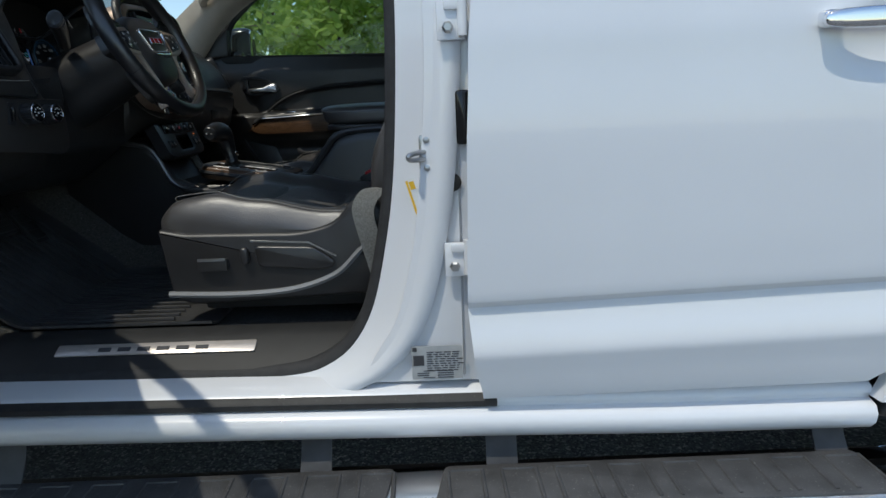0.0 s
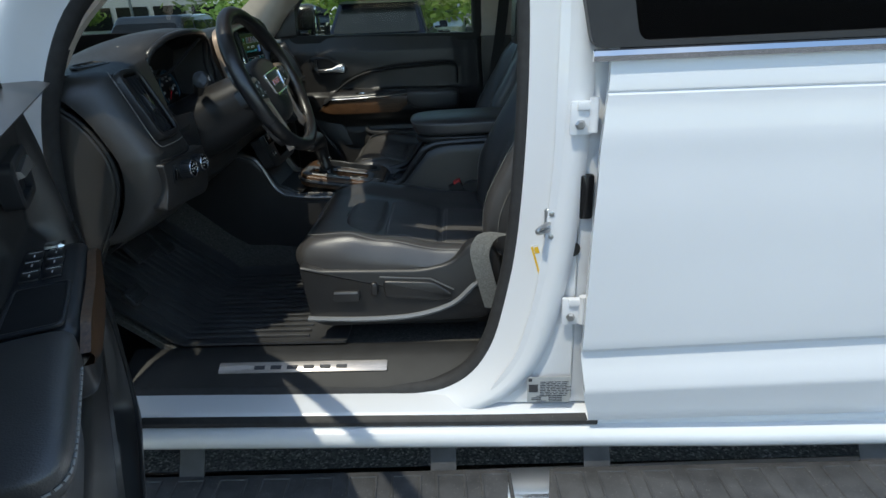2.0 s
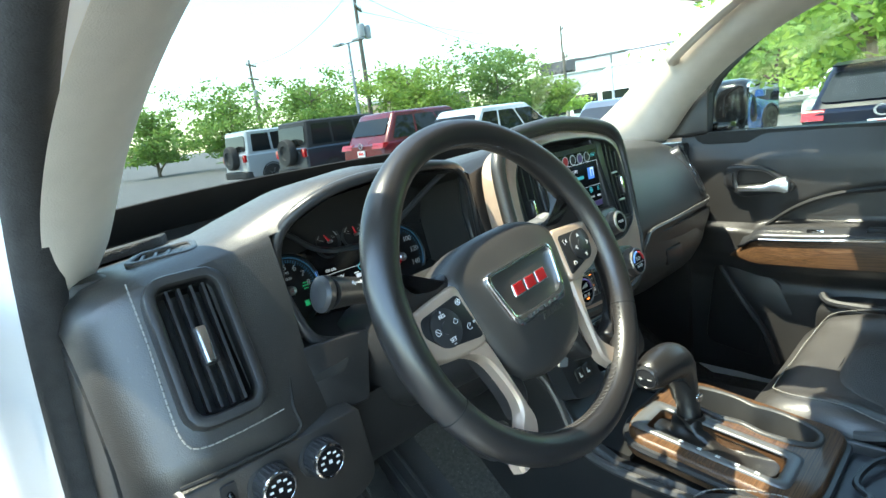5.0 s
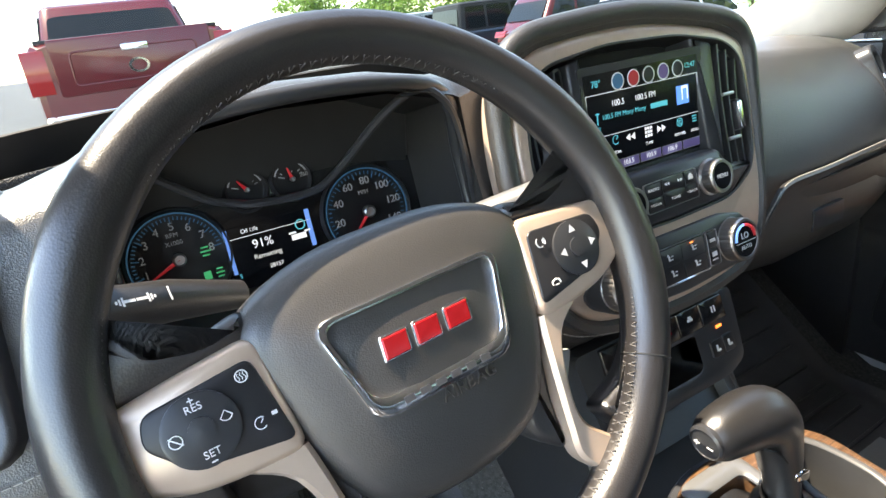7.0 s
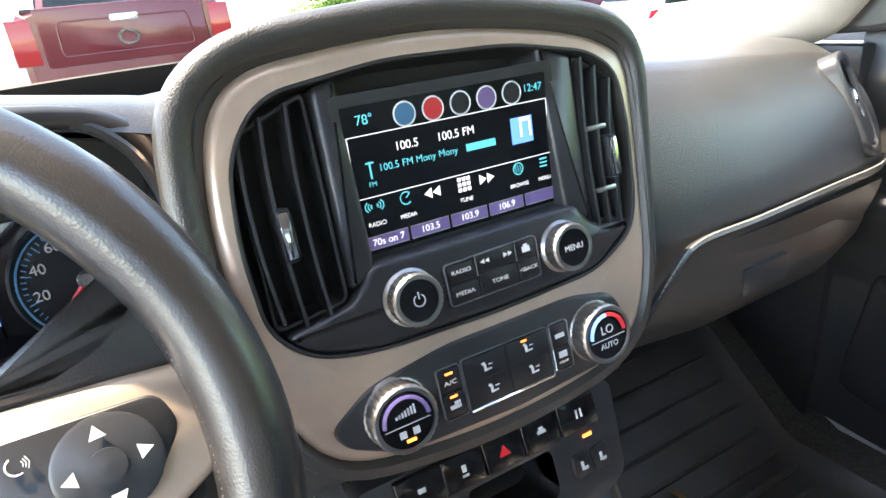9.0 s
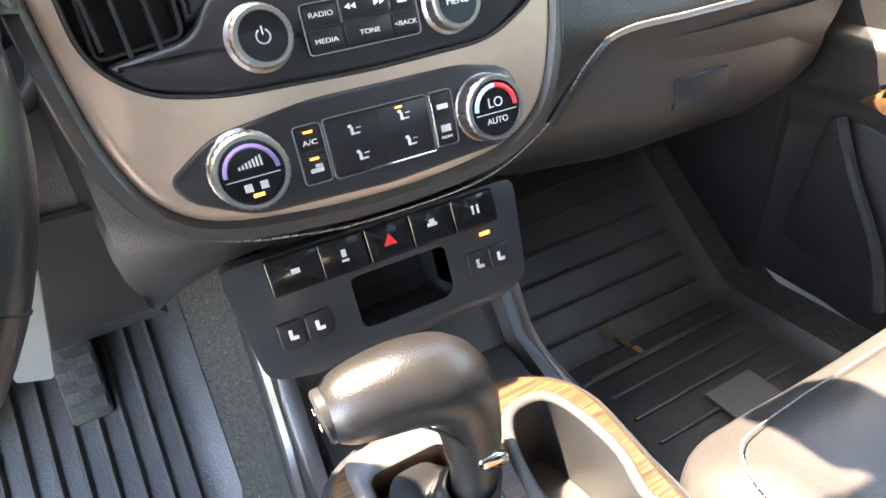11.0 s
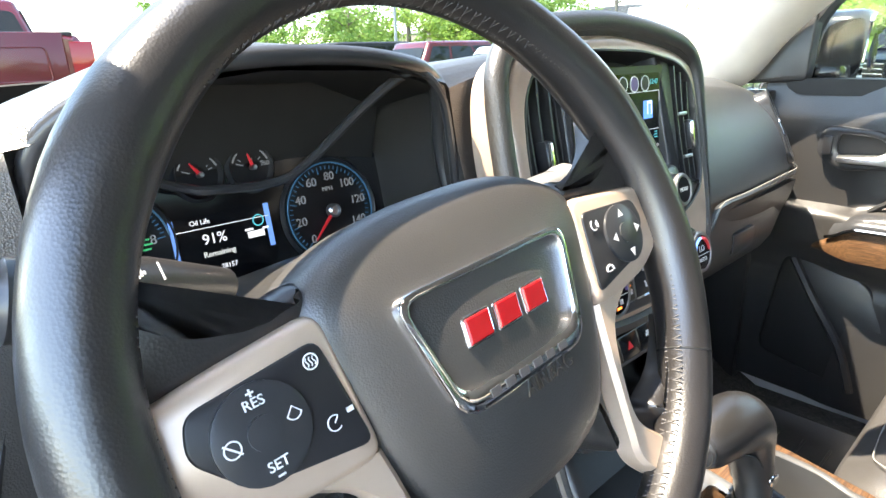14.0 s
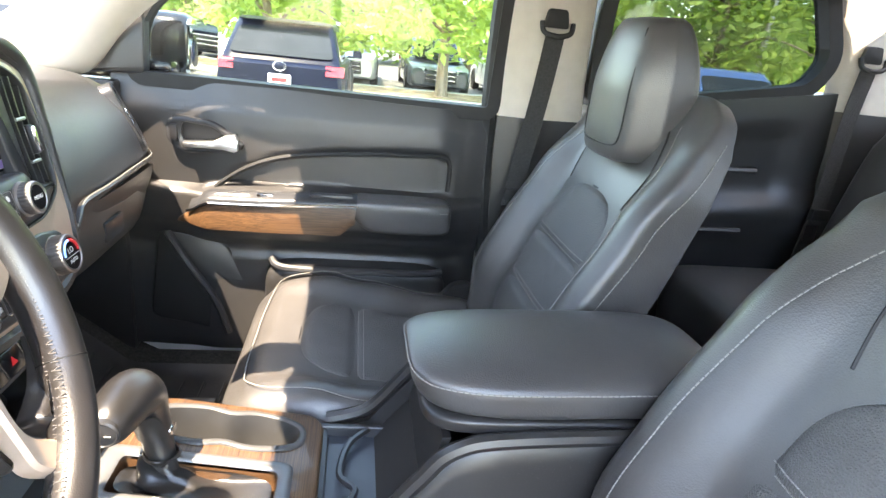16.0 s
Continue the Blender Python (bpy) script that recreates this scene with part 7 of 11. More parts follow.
for cx, cy in ((-0.022, 0.011), (0.016, 0.013), (-0.020, -0.014), (0.018, -0.013)):
    bm = bmesh.new()
    lathe(bm, [(0.0, 0.0), (0.0016, 0.0), (0.0016, 0.0004), (0.0, 0.0004)], T @ Matrix.Translation((cx - 0.002, cy + 0.0045, 0)), 10)
    bars(bm, [(cx - 0.001, cy - 0.0005, 0.0022, 0.007), (cx + 0.002, cy - 0.003, 0.005, 0.0016), (cx + 0.004, cy + 0.002, 0.0035, 0.001)], T)
    part("airflow_symbol", bm, M_ICON, ck)
for row in ([(-0.053, -0.016, 0.009, 0.004), (-0.051, -0.012, 0.005, 0.003)], [(0.0475, 0.012, 0.009, 0.005)], [(0.0475, -0.010, 0.008, 0.007)]):
    bm = bmesh.new()
    bars(bm, row, T)
    part("key_symbol", bm, M_ICON, ck)
bm = bmesh.new()
bars(bm, [(-0.053, 0.020, 0.006, 0.002), (-0.053, -0.005, 0.006, 0.002), (0.014, 0.022, 0.005, 0.0018)], T)
part("climate_lights", bm, E_AMBER, ck)

# lower switch panel with the tray
LP = frame_m((-0.862, 0.860, 0.978), (0, 1, 0), (0.93, 0, 0.36))
lows = thing("switch_panel", (-0.87, 0.866, 0.94), "lower dash switch panel with a small open tray", "switch panel")
bm = bmesh.new()
LO = rounded([(-0.125, -0.052), (-0.09, -0.062), (0.09, -0.062), (0.122, -0.050), (0.130, 0.042), (-0.135, 0.042)], 0.012)
LI = rounded([(-0.040, -0.040), (-0.030, -0.042), (0.040, -0.042), (0.048, -0.036), (0.048, 0.004), (-0.040, 0.004)], 0.006)
frame_ring(bm, LO, LI, LP, -0.03, 0.004, 0.002)
lpn = part("panel", bm, M_PANEL, lows, angle=45)
bm = bmesh.new()
plate(bm, offset2(LI, 0.002), LP, -0.07, -0.065)
loft(bm, [[LP @ Vector((p.x, p.y, z)) for p in LI] for z in (-0.07, 0.001)], caps=False)
part("tray", bm, M_BLACK, lpn)
for i, x in enumerate((-0.080, -0.040, 0.0, 0.040, 0.082)):
    bm = bmesh.new()
    w = 0.0215 if i in (0, 4) else 0.0195
    plate(bm, rounded([(x - w, 0.010), (x + w, 0.010), (x + w, 0.040), (x - w, 0.040)], 0.002), LP, 0.0, 0.0085, 0.0015)
    part("switch", bm, M_GLOSS, lpn, "glossy black rocker switch")
bm = bmesh.new()
T = LP @ Matrix.Translation((0, 0.026, 0.0088))
for rows in ([(-0.080, 0, 0.007, 0.004)], [(-0.040, 0.001, 0.004, 0.006), (-0.040, -0.005, 0.006, 0.002)], [(0.040, 0, 0.009, 0.003), (0.040, 0.003, 0.005, 0.003)], [(0.080, 0, 0.002, 0.008), (0.085, 0, 0.002, 0.008)]):
    bm = bmesh.new()
    bars(bm, rows, T)
    part("switch_print", bm, M_ICON, lpn)
bm = bmesh.new()
tri = [(0, 0.005), (-0.006, -0.005), (0.006, -0.005)]
plate(bm, rounded(tri, 0.0005, 1), T, 0, 0.0004)
part("hazard_mark", bm, E_RED, lpn, "red hazard triangle")
for s in (-1, 1):
    for q in (-0.011, 0.011):
        bm = bmesh.new()
        plate(bm, rounded([(-0.010, -0.011), (0.010, -0.011), (0.010, 0.011), (-0.010, 0.011)], 0.004), LP @ Matrix.Translation((0.086 * s + q, -0.022, 0)), 0.0, 0.0065, 0.001)
        part("seat_heater_key", bm, M_BUTTON, lpn)
    bm = bmesh.new()
    for q in (-0.011, 0.011):
        bars(bm, [(0.086 * s + q - 0.001, -0.022, 0.003, 0.008), (0.086 * s + q + 0.002, -0.025, 0.005, 0.003)], LP @ Matrix.Translation((0, 0, 0.0066)))
    part("heater_marks", bm, M_ICON, lpn)
bm = bmesh.new()
bars(bm, [(0.088, 0.002, 0.010, 0.003)], LP @ Matrix.Translation((0, 0, 0.005)))
part("lane_light", bm, E_AMBER, lpn)
# ---- centre console ----
cons = thing("center_console", (-0.55, 0.86, 0.60), "black centre console with wood trim, cup holders and padded armrest", "console")
CY = 0.862
# side walls: x, top z, half width
CP = [(-1.16, 0.955, 0.118), (-1.00, 0.985, 0.120), (-0.92, 0.965, 0.121), (-0.885, 0.935, 0.121), (-0.84, 0.862, 0.124), (-0.78, 0.838, 0.128), (-0.70, 0.838, 0.128), (-0.60, 0.832, 0.128), (-0.50, 0.832, 0.126), (-0.45, 0.850, 0.120), (-0.40, 0.915, 0.116), (-0.36, 0.962, 0.116), (-0.30, 0.978, 0.115), (-0.10, 0.985, 0.115), (0.02, 0.985, 0.115)]
bm = bmesh.new()
rows = []
for x, z, w in CP:
    x_, z_, w_ = x, z, w
    rows.append([Vector((x, CY - w - 0.02, 0.62)), Vector((x, CY - w - 0.012, 0.72)), Vector((x, CY - w - 0.003, z - 0.03)), Vector((x, CY - w, z - 0.008)), Vector((x, CY - w + 0.006, z)), Vector((x, CY - w + 0.018, z)), Vector((x, CY - w + 0.022, z - 0.03)),
                 Vector((x, CY + w - 0.022, z - 0.03)), Vector((x, CY + w - 0.018, z)), Vector((x, CY + w - 0.006, z)), Vector((x, CY + w, z - 0.008)), Vector((x, CY + w + 0.003, z - 0.03)), Vector((x, CY + w + 0.012, 0.72)), Vector((x, CY + w + 0.02, 0.62))])
loft(bm, rows, closed=False, caps=False)
part("console_body", bm, M_VINYL2, cons, "black moulded console body", angle=50)
bm = bmesh.new()
for s in (-1, 1):
    tube(bm, catmull([(-1.02, CY + s * 0.122, 0.972), (-0.92, CY + s * 0.123, 0.958), (-0.885, CY + s * 0.123, 0.925), (-0.845, CY + s * 0.126, 0.852), (-0.78, CY + s * 0.131, 0.828), (-0.60, CY + s * 0.131, 0.822), (-0.50, CY + s * 0.129, 0.822)], 6), 0.0075, 8)
part("console_rail", bm, mat("rail_satin", (0.20, 0.195, 0.19), 0.30, 0.7, vary=0.08, scale=30), cons, "satin dark rail along the console edge")
bm = bmesh.new()
pts = [(-0.51, 0.845), (-0.45, 0.865), (-0.40, 0.925), (-0.36, 0.968), (-0.28, 0.982), (-0.02, 0.988)]
for s in (-1, 1):
    tube(bm, catmull([(x, CY + s * 0.113, z) for x, z in pts], 6), 0.010, 8)
part("console_ridge", bm, M_VINYL2, cons)
# dark storage cubby under the dash
bm = bmesh.new()
surf(bm, lambda u, v: Vector((-0.97 + 0.20 * u, CY - 0.10 + 0.20 * v, 0.868 - 0.03 * u)), 4, 4, (0, 0, -0.01))
surf(bm, lambda u, v: Vector((-0.97, CY - 0.10 + 0.20 * v, 0.868 + 0.11 * u)), 4, 4, (-0.01, 0, 0))
cub = part("cubby", bm, M_BLACK, cons)
bm = bmesh.new()
UM = frame_m((-0.962, CY - 0.082, 0.930), (0, 1, 0), (1, 0, 0.1))
plate(bm, rounded([(-0.02, -0.030), (0.02, -0.030), (0.02, 0.022), (-0.02, 0.022)], 0.003), UM, 0, 0.012)
us = part("usb_panel", bm, M_PANEL, cub, "small panel with a socket")
bm = bmesh.new()
bars(bm, [(0, 0.008, 0.014, 0.006), (0, -0.014, 0.007, 0.007)], UM @ Matrix.Translation((0, 0, 0.0122)))
part("sockets", bm, M_SATIN, us)
def peanut(sc, n=60):
    out = []
    for k in range(n):
        a = 2 * math.pi * k / n
        x = 0.098 * math.cos(a)
        w = 0.034 - 0.0085 * math.exp(-((x - 0.002) / 0.022) ** 2)
        out.append(Vector((x * sc - 0.004, (w * math.sin(a) / max(0.5, abs(math.sin(a)) ** 0.35)) * sc + 0.048)))
    return out


# top plate: slopes down to the rear
TP = Matrix.Translation((-0.640, CY, 0.872)) @ Matrix.Rotation(radians(8.5), 4, 'Y')
WO = rounded([(-0.120, -0.121), (0.112, -0.121), (0.128, -0.07), (0.128, 0.085), (0.110, 0.104), (-0.100, 0.104), (-0.138, 0.06), (-0.141, -0.07)], [0.03, 0.020, 0.03, 0.03, 0.02, 0.03, 0.04, 0.04], 5)
bm = bmesh.new()
plate(bm, WO, TP, -0.030, 0.004, 0.006)
GI0 = rounded([(-0.108, -0.088), (0.076, -0.088), (0.076, -0.026), (-0.108, -0.026)], 0.010, 4)
bm = cut(bm, solid(GI0, TP, -0.05, 0.03), solid(offset2(peanut(1.0), 0.002), TP, -0.05, 0.03))
wt = part("wood_plate", bm, wood_mat("console_wood", 1), cons, "open-pore brown wood trim", angle=50)
bm = bmesh.new()
tube(bm, [TP @ Vector((p.x, p.y, -0.012)) for p in offset2(WO, 0.003)], 0.006, 6, True)
part("plate_edge", bm, M_PANEL, cons)
# gear gate
GO = rounded([(-0.131, -0.101), (0.094, -0.101), (0.094, -0.009), (-0.131, -0.009)], 0.016, 4)
GI = rounded([(-0.108, -0.088), (0.076, -0.088), (0.076, -0.026), (-0.108, -0.026)], 0.010, 4)
bm = bmesh.new()
frame_ring(bm, GO, GI, TP, 0.0, 0.0085, 0.003)
gg = part("gear_gate", bm, mat("gate_grey", (0.20, 0.20, 0.20), 0.34, 0.5), cons, "satin grey gear gate frame", angle=50)
bm = bmesh.new()
for i in range(5):
    bars(bm, [(-0.05 + 0.026 * i, -0.0945, 0.006, 0.005)], TP @ Matrix.Translation((0, 0, 0.0086)))
part("gear_letters", bm, M_ICON, gg)
bm = bmesh.new()
plate(bm, GI, TP, -0.035, -0.030)
part("gate_floor", bm, M_BLACK, gg)
# leather boot
bm = bmesh.new()
TOPB = Vector((-0.703, 0.837, 0.898))
brs = []
for t in [q / 18 for q in range(19)]:
    ring = []
    for j in range(40):
        a = 2 * math.pi * j / 40
        gx = (0.088 * (abs(math.cos(a)) ** 0.6) * math.copysign(1, math.cos(a)), 0.029 * (abs(math.sin(a)) ** 0.6) * math.copysign(1, math.sin(a)))
        base = TP @ Vector((-0.016 + gx[0], -0.057 + gx[1], -0.002))
        rt = 0.0185 + 0.0035 * math.sin(t * 15.0 + 0.8 * math.sin(2 * a)) * t
        topp = TOPB + Vector((rt * math.cos(a), rt * math.sin(a), 0))
        h, z = min(1.0, t * 1.7) ** 0.62, t ** 1.7
        w = 0.0035 * math.sin(a * 3 + t * 8 + 1.5 * math.sin(a)) * math.sin(math.pi * t) ** 0.7
        ring.append(Vector((base.x + (topp.x - base.x) * h + w * math.cos(a), base.y + (topp.y - base.y) * h + w * math.sin(a), base.z - 0.010 * math.sin(math.pi * min(1.0, t * 2)) + (topp.z - base.z) * z)))
    brs.append(ring)
loft(bm, brs, caps=False)
part("gear_boot", bm, M_KNOB, gg, "creased black leather boot", angle=70)
# cup holders
bm = bmesh.new()
frame_ring(bm, offset2(peanut(1.0), 0.010), peanut(1.0), TP, 0.0, 0.0085, 0.003)
cu = part("cup_holder", bm, mat("holder_grey", (0.075, 0.074, 0.073), 0.40, vary=0.1, scale=30), cons, "double cup holder with a satin rim", angle=50)
bm = bmesh.new()
loft(bm, [[TP @ Vector((p.x, p.y, z)) for p in peanut(s)] for s, z in ((1.0, 0.006), (0.99, -0.01), (0.95, -0.07), (0.93, -0.075), (0.5, -0.076), (0.02, -0.077))], caps=False)
part("cup_well", bm, mat("well_grey", (0.050, 0.050, 0.050), 0.45, vary=0.1, scale=30), cu, "dark cup well")
# tray behind the gate
bm = bmesh.new()
TO = rounded([(-0.528, CY - 0.095), (-0.40, CY - 0.088), (-0.40, CY + 0.088), (-0.528, CY + 0.095)], 0.012)
frame_ring(bm, offset2(TO, 0.004), offset2(TO, -0.006), Matrix.Translation((0, 0, 0.840)), -0.03, 0.010, 0.003)
tr = part("rear_tray", bm, M_PANEL, cons)
bm = bmesh.new()
plate(bm, TO, Matrix.Translation((0, 0, 0.830)), 0, 0.003)
part("tray_floor", bm, mat("tray_slate", (0.06, 0.07, 0.085), 0.35, vary=0.1, scale=20), tr)
bm = bmesh.new()
tube(bm, catmull([(-0.488, CY - 0.08, 0.846), (-0.468, CY - 0.04, 0.846), (-0.488, CY - 0.01, 0.846), (-0.478, CY + 0.05, 0.846), (-0.450, CY + 0.085, 0.846)], 6), 0.005, 6)
part("tray_divider", bm, M_PANEL, tr)
bm = bmesh.new()
surf(bm, lambda u, v: Vector((-0.405 + 0.03 * u, CY - 0.10 + 0.20 * v, 0.835 + 0.14 * u)), 4, 4, (0.01, 0, 0))
part("bin_front", bm, M_VINYL2, cons)
# armrest lid
bm = bmesh.new()


def arm_f(x, y, z):
    cx, cy, cz = -0.215, CY, 1.022
    w = 0.108 - 0.016 * max(0, -x) ** 3
    return Vector((cx + 0.195 * x + 0.012 * z * (-1 if x < 0 else 0), cy + w * y, cz + 0.026 * z + (0.010 * (1 - y * y) if z > 0 else 0) + 0.004 * x))


blob(bm, 20, arm_f, 5)
al = part("armrest", bm, M_LEATHER, cons, "black leather armrest lid", angle=70)
bm = bmesh.new()
blob(bm, 14, lambda x, y, z: Vector((-0.210 + 0.188 * x, CY + 0.103 * y, 0.988 + 0.012 * z)), 6)
part("armrest_base", bm, M_VINYL2, cons)


def arm_seam():
    pts = []
    for a, b in [(0.9 - 0.05 * k, -1.0) for k in range(38)] + [(-1.0, -1.0 + 0.05 * k) for k in range(41)] + [(-1.0 + 0.05 * k, 1.0) for k in range(1, 38)]:
        d = (abs(a) ** 5 + abs(b) ** 5 + 0.55 ** 5) ** 0.2
        pts.append(arm_f(1.004 * a / d, 1.004 * b / d, 0.55 / d))
    return pts


seam(arm_seam(), cons)

# gear lever
lever = thing("gear_lever", (-0.70, 0.805, 0.88), "black leather gear lever with a chrome collar", "gear lever")
LV = [(-0.732, 0.757, 0.984, 0.0190), (-0.731, 0.766, 0.985, 0.0235), (-0.729, 0.783, 0.987, 0.0268), (-0.726, 0.806, 0.988, 0.0288), (-0.723, 0.826, 0.984, 0.0295), (-0.720, 0.838, 0.971, 0.0275),
      (-0.717, 0.842, 0.953, 0.0242), (-0.713, 0.843, 0.935, 0.0215), (-0.710, 0.842, 0.920, 0.0198)]
bm = bmesh.new()
lp_ = catmull([Vector(p[:3]) for p in LV], 4)
lr_ = [p.x for p in catmull([Vector((p[3], 0, 0)) for p in LV], 4)]
tube(bm, lp_, lr_, 24, up=(1, 0, 0.02))
lh = part("grip", bm, M_KNOB, lever, "rounded leather grip", angle=70)
bm = bmesh.new()
tube(bm, catmull([(-0.711, 0.844, 0.932), (-0.708, 0.842, 0.912), (-0.703, 0.838, 0.892), (-0.697, 0.832, 0.872)], 5), [0.0196 - 0.0003 * i for i in range(16)], 20)
part("stem", bm, M_VINYL2, lever, "dark moulded stem", angle=70)
bm = bmesh.new()
tube(bm, catmull([(-0.735, 0.780, 0.9635), (-0.719, 0.800, 0.9615), (-0.7025, 0.816, 0.960), (-0.697, 0.832, 0.940), (-0.6925, 0.845, 0.922)], 6), 0.0012, 6)
part("grip_seam", bm, M_BLACK, lever)
bm = bmesh.new()
blob(bm, 8, lambda x, y, z: Vector((-0.6925 + 0.004 * x, 0.848 + 0.012 * y, 0.921 + 0.007 * z - 0.003 * y)), 3)
part("collar", bm, M_CHROME, lever, "small chrome clip")
bm = bmesh.new()
GBM = frame_m((-0.7305, 0.7535, 0.9855), (1, 0, 0), (0.05, -1, -0.12))
lathe(bm, [(0.0178, -0.004), (0.0178, 0.001), (0.0156, 0.003), (0.0149, 0.002), (0.0, 0.004)], GBM, 28)
gb2 = part("shift_button", bm, M_PANEL, lever, "dark plus and minus button")
bm = bmesh.new()
T = GBM @ Matrix.Translation((0, 0, 0.0042))
bars(bm, [(-0.007, 0, 0.006, 0.0012), (-0.007, 0, 0.0012, 0.006), (0.007, 0, 0.006, 0.0012)], T)
part("button_marks", bm, M_ICON, gb2)


# ---- seats ----
def seat(cy, label, driver):
    st = thing("front_seat", (-0.42, cy, 0.60), label, "seat", "front seats")

    def top(x, y):
        """Height of the cushion's top at x in the length, y across (-1..1)."""
        z = interp([(-0.70, 0.800), (-0.675, 0.838), (-0.63, 0.858), (-0.56, 0.857), (-0.45, 0.838), (-0.30, 0.812), (-0.15, 0.800)], x)[0]
        b = max(0.0, (abs(y) - 0.62) / 0.38)
        side = 0.030 * math.sin(min(1, b * 1.25) * math.pi * 0.62) - 0.05 * max(0, b - 0.78) * 3
        return z + side * (0.25 + 0.75 * min(1, max(0, (x + 0.66) / 0.14))) - 0.008 * (1 - min(1, abs(y) / 0.6) ** 2)

    def cush(x, y, z):
        X = -0.418 + 0.268 * x
        W = 0.262 - 0.018 * max(0, -x) ** 4
        if z >= 0:
            zt = top(X, y) - 0.035 * (1 - z) * (1 if z < 0.98 else 0)
            Z = 0.80 + (zt - 0.80) * z
        else:
            Z = 0.80 + 0.045 * z
        if x < -0.6 and z < 0:
            X += 0.02 * (-z)
        return Vector((X, cy + W * y, Z))
    bm = bmesh.new()
    blob(bm, 28, cush, 7)
    cu = part("cushion", bm, M_LEATHER, st, "black leather cushion with raised bolsters", angle=75)
    # central perforated insert with pleats
    bm = bmesh.new()

    def ins(u, v):
        x = -0.575 + 0.40 * u
        w = 0.155 * math.sqrt(max(0.02, 1 - (max(0.0, 0.24 - u) / 0.255) ** 2.6))
        yy = (2 * v - 1) * w
        z = top(x, yy / 0.262) + 0.013 * (1 - abs(2 * v - 1) ** 5) - 0.005
        for sx in (0.26, 0.64):
            z -= 0.009 * math.exp(-((u - sx) / 0.016) ** 2)
        e = min(u, 1 - u, v, 1 - v)
        z -= 0.011 * max(0, 1 - e / 0.05) ** 1.5
        return Vector((x, cy + yy, z))
    surf(bm, ins, 60, 24)
    part("cushion_insert", bm, M_PERF, st, "perforated leather seat insert", angle=75)
    bm = bmesh.new()
    tube(bm, [ins(u / 24, 0.0) for u in range(24, -1, -1)] + [ins(0.0, v / 8) for v in range(1, 8)] + [ins(u / 24, 1.0) for u in range(25)], 0.0035, 6)
    part("insert_seam", bm, M_BLACK, cu)
    for sx in (0.275, 0.300, 0.655, 0.68):
        bm = bmesh.new()
        stitch(bm, [ins(sx, v / 20) + Vector((0, 0, 0.0012)) for v in range(1, 20)], 0.0008)
        part("pleat_stitching", bm, M_STITCH, cu)
    bm = bmesh.new()
    edge = [(-0.17, -0.93), (-0.40, -0.93), (-0.56, -0.90), (-0.635, -0.78), (-0.655, -0.4), (-0.657, 0), (-0.655, 0.4), (-0.635, 0.78), (-0.56, 0.90), (-0.40, 0.93), (-0.17, 0.93)]
    el = catmull([Vector((x, y, 0)) for x, y in edge], 10)
    stitch(bm, [Vector((p.x, cy + p.y * 0.258, top(p.x, p.y) + 0.0012)) for p in el], 0.0009)
    part("cushion_stitching", bm, M_STITCH, cu, "pale twin stitching")
    # backrest
    LEAN = radians(21.5)
    BO = Vector((-0.138, cy, 0.80))
    BM = Matrix.Translation(BO) @ Matrix.Rotation(LEAN, 4, 'Y')

    def bfront(h, y):
        """Depth of the backrest's front at height h (0..0.56 up the back), y across."""
        d = interp([(0.0, -0.052), (0.10, -0.066), (0.22, -0.060), (0.36, -0.050), (0.50, -0.042), (0.56, -0.030)], h)[0]
        b = max(0.0, (abs(y) - 0.58) / 0.42)
        d -= 0.052 * math.sin(min(1, b * 1.2) * math.pi * 0.60) * interp([(0, 0.7), (0.15, 1.0), (0.35, 0.8), (0.50, 0.25), (0.56, 0.1)], h)[0]
        return d

    def bw(h):
        return interp([(0.0, 0.235), (0.12, 0.252), (0.28, 0.256), (0.42, 0.250), (0.50, 0.236), (0.55, 0.212), (0.59, 0.180)], h)[0]

    def back(x, y, z):
        H = 0.285 + 0.305 * z
        w = bw(max(0, H))
        X = bfront(H, y) if x < 0 else 0.012 - 0.010 * max(0.0, z) ** 2
        X = X * abs(x) if x < 0 else X * abs(x)
        return BM @ Vector((X, w * y, H))
    bm = bmesh.new()
    blob(bm, 32, back, 13)
    bk = part("backrest", bm, M_LEATHER, st, "black leather backrest with side bolsters", angle=75)
    bm = bmesh.new()

    def bins(u, v):
        h = 0.035 + 0.345 * u
        w = interp([(0, 0.125), (0.55, 0.137), (1, 0.135)], u)[0] * math.sqrt(max(0.02, 1 - (max(0.0, u - 0.74) / 0.275) ** 2.4))
        yy = (2 * v - 1) * w
        d = bfront(h, yy / bw(h)) - 0.014 * (1 - abs(2 * v - 1) ** 5) + 0.005
        for s in (0.30, 0.62):
            d += 0.010 * math.exp(-((u - s) / 0.018) ** 2)
        e = min(u, 1 - u, v, 1 - v)
        d += 0.012 * max(0, 1 - e / 0.05) ** 1.5
        return BM @ Vector((d, yy, h))
    surf(bm, bins, 50, 24)
    part("backrest_insert", bm, M_PERF, st, "perforated leather back insert", angle=75)
    bm = bmesh.new()
    tube(bm, [bins(u / 24, 0.0) for u in range(25)] + [bins(1.0, v / 8) for v in range(1, 8)] + [bins(u / 24, 1.0) for u in range(24, -1, -1)], 0.0035, 6)
    part("insert_seam", bm, M_BLACK, bk)
    for s in (0.315, 0.345, 0.635, 0.665):
        bm = bmesh.new()
        stitch(bm, [bins(s, v / 20) + BM.to_3x3() @ Vector((-0.0012, 0, 0)) for v in range(1, 20)], 0.0008)
        part("pleat_stitching", bm, M_STITCH, bk)
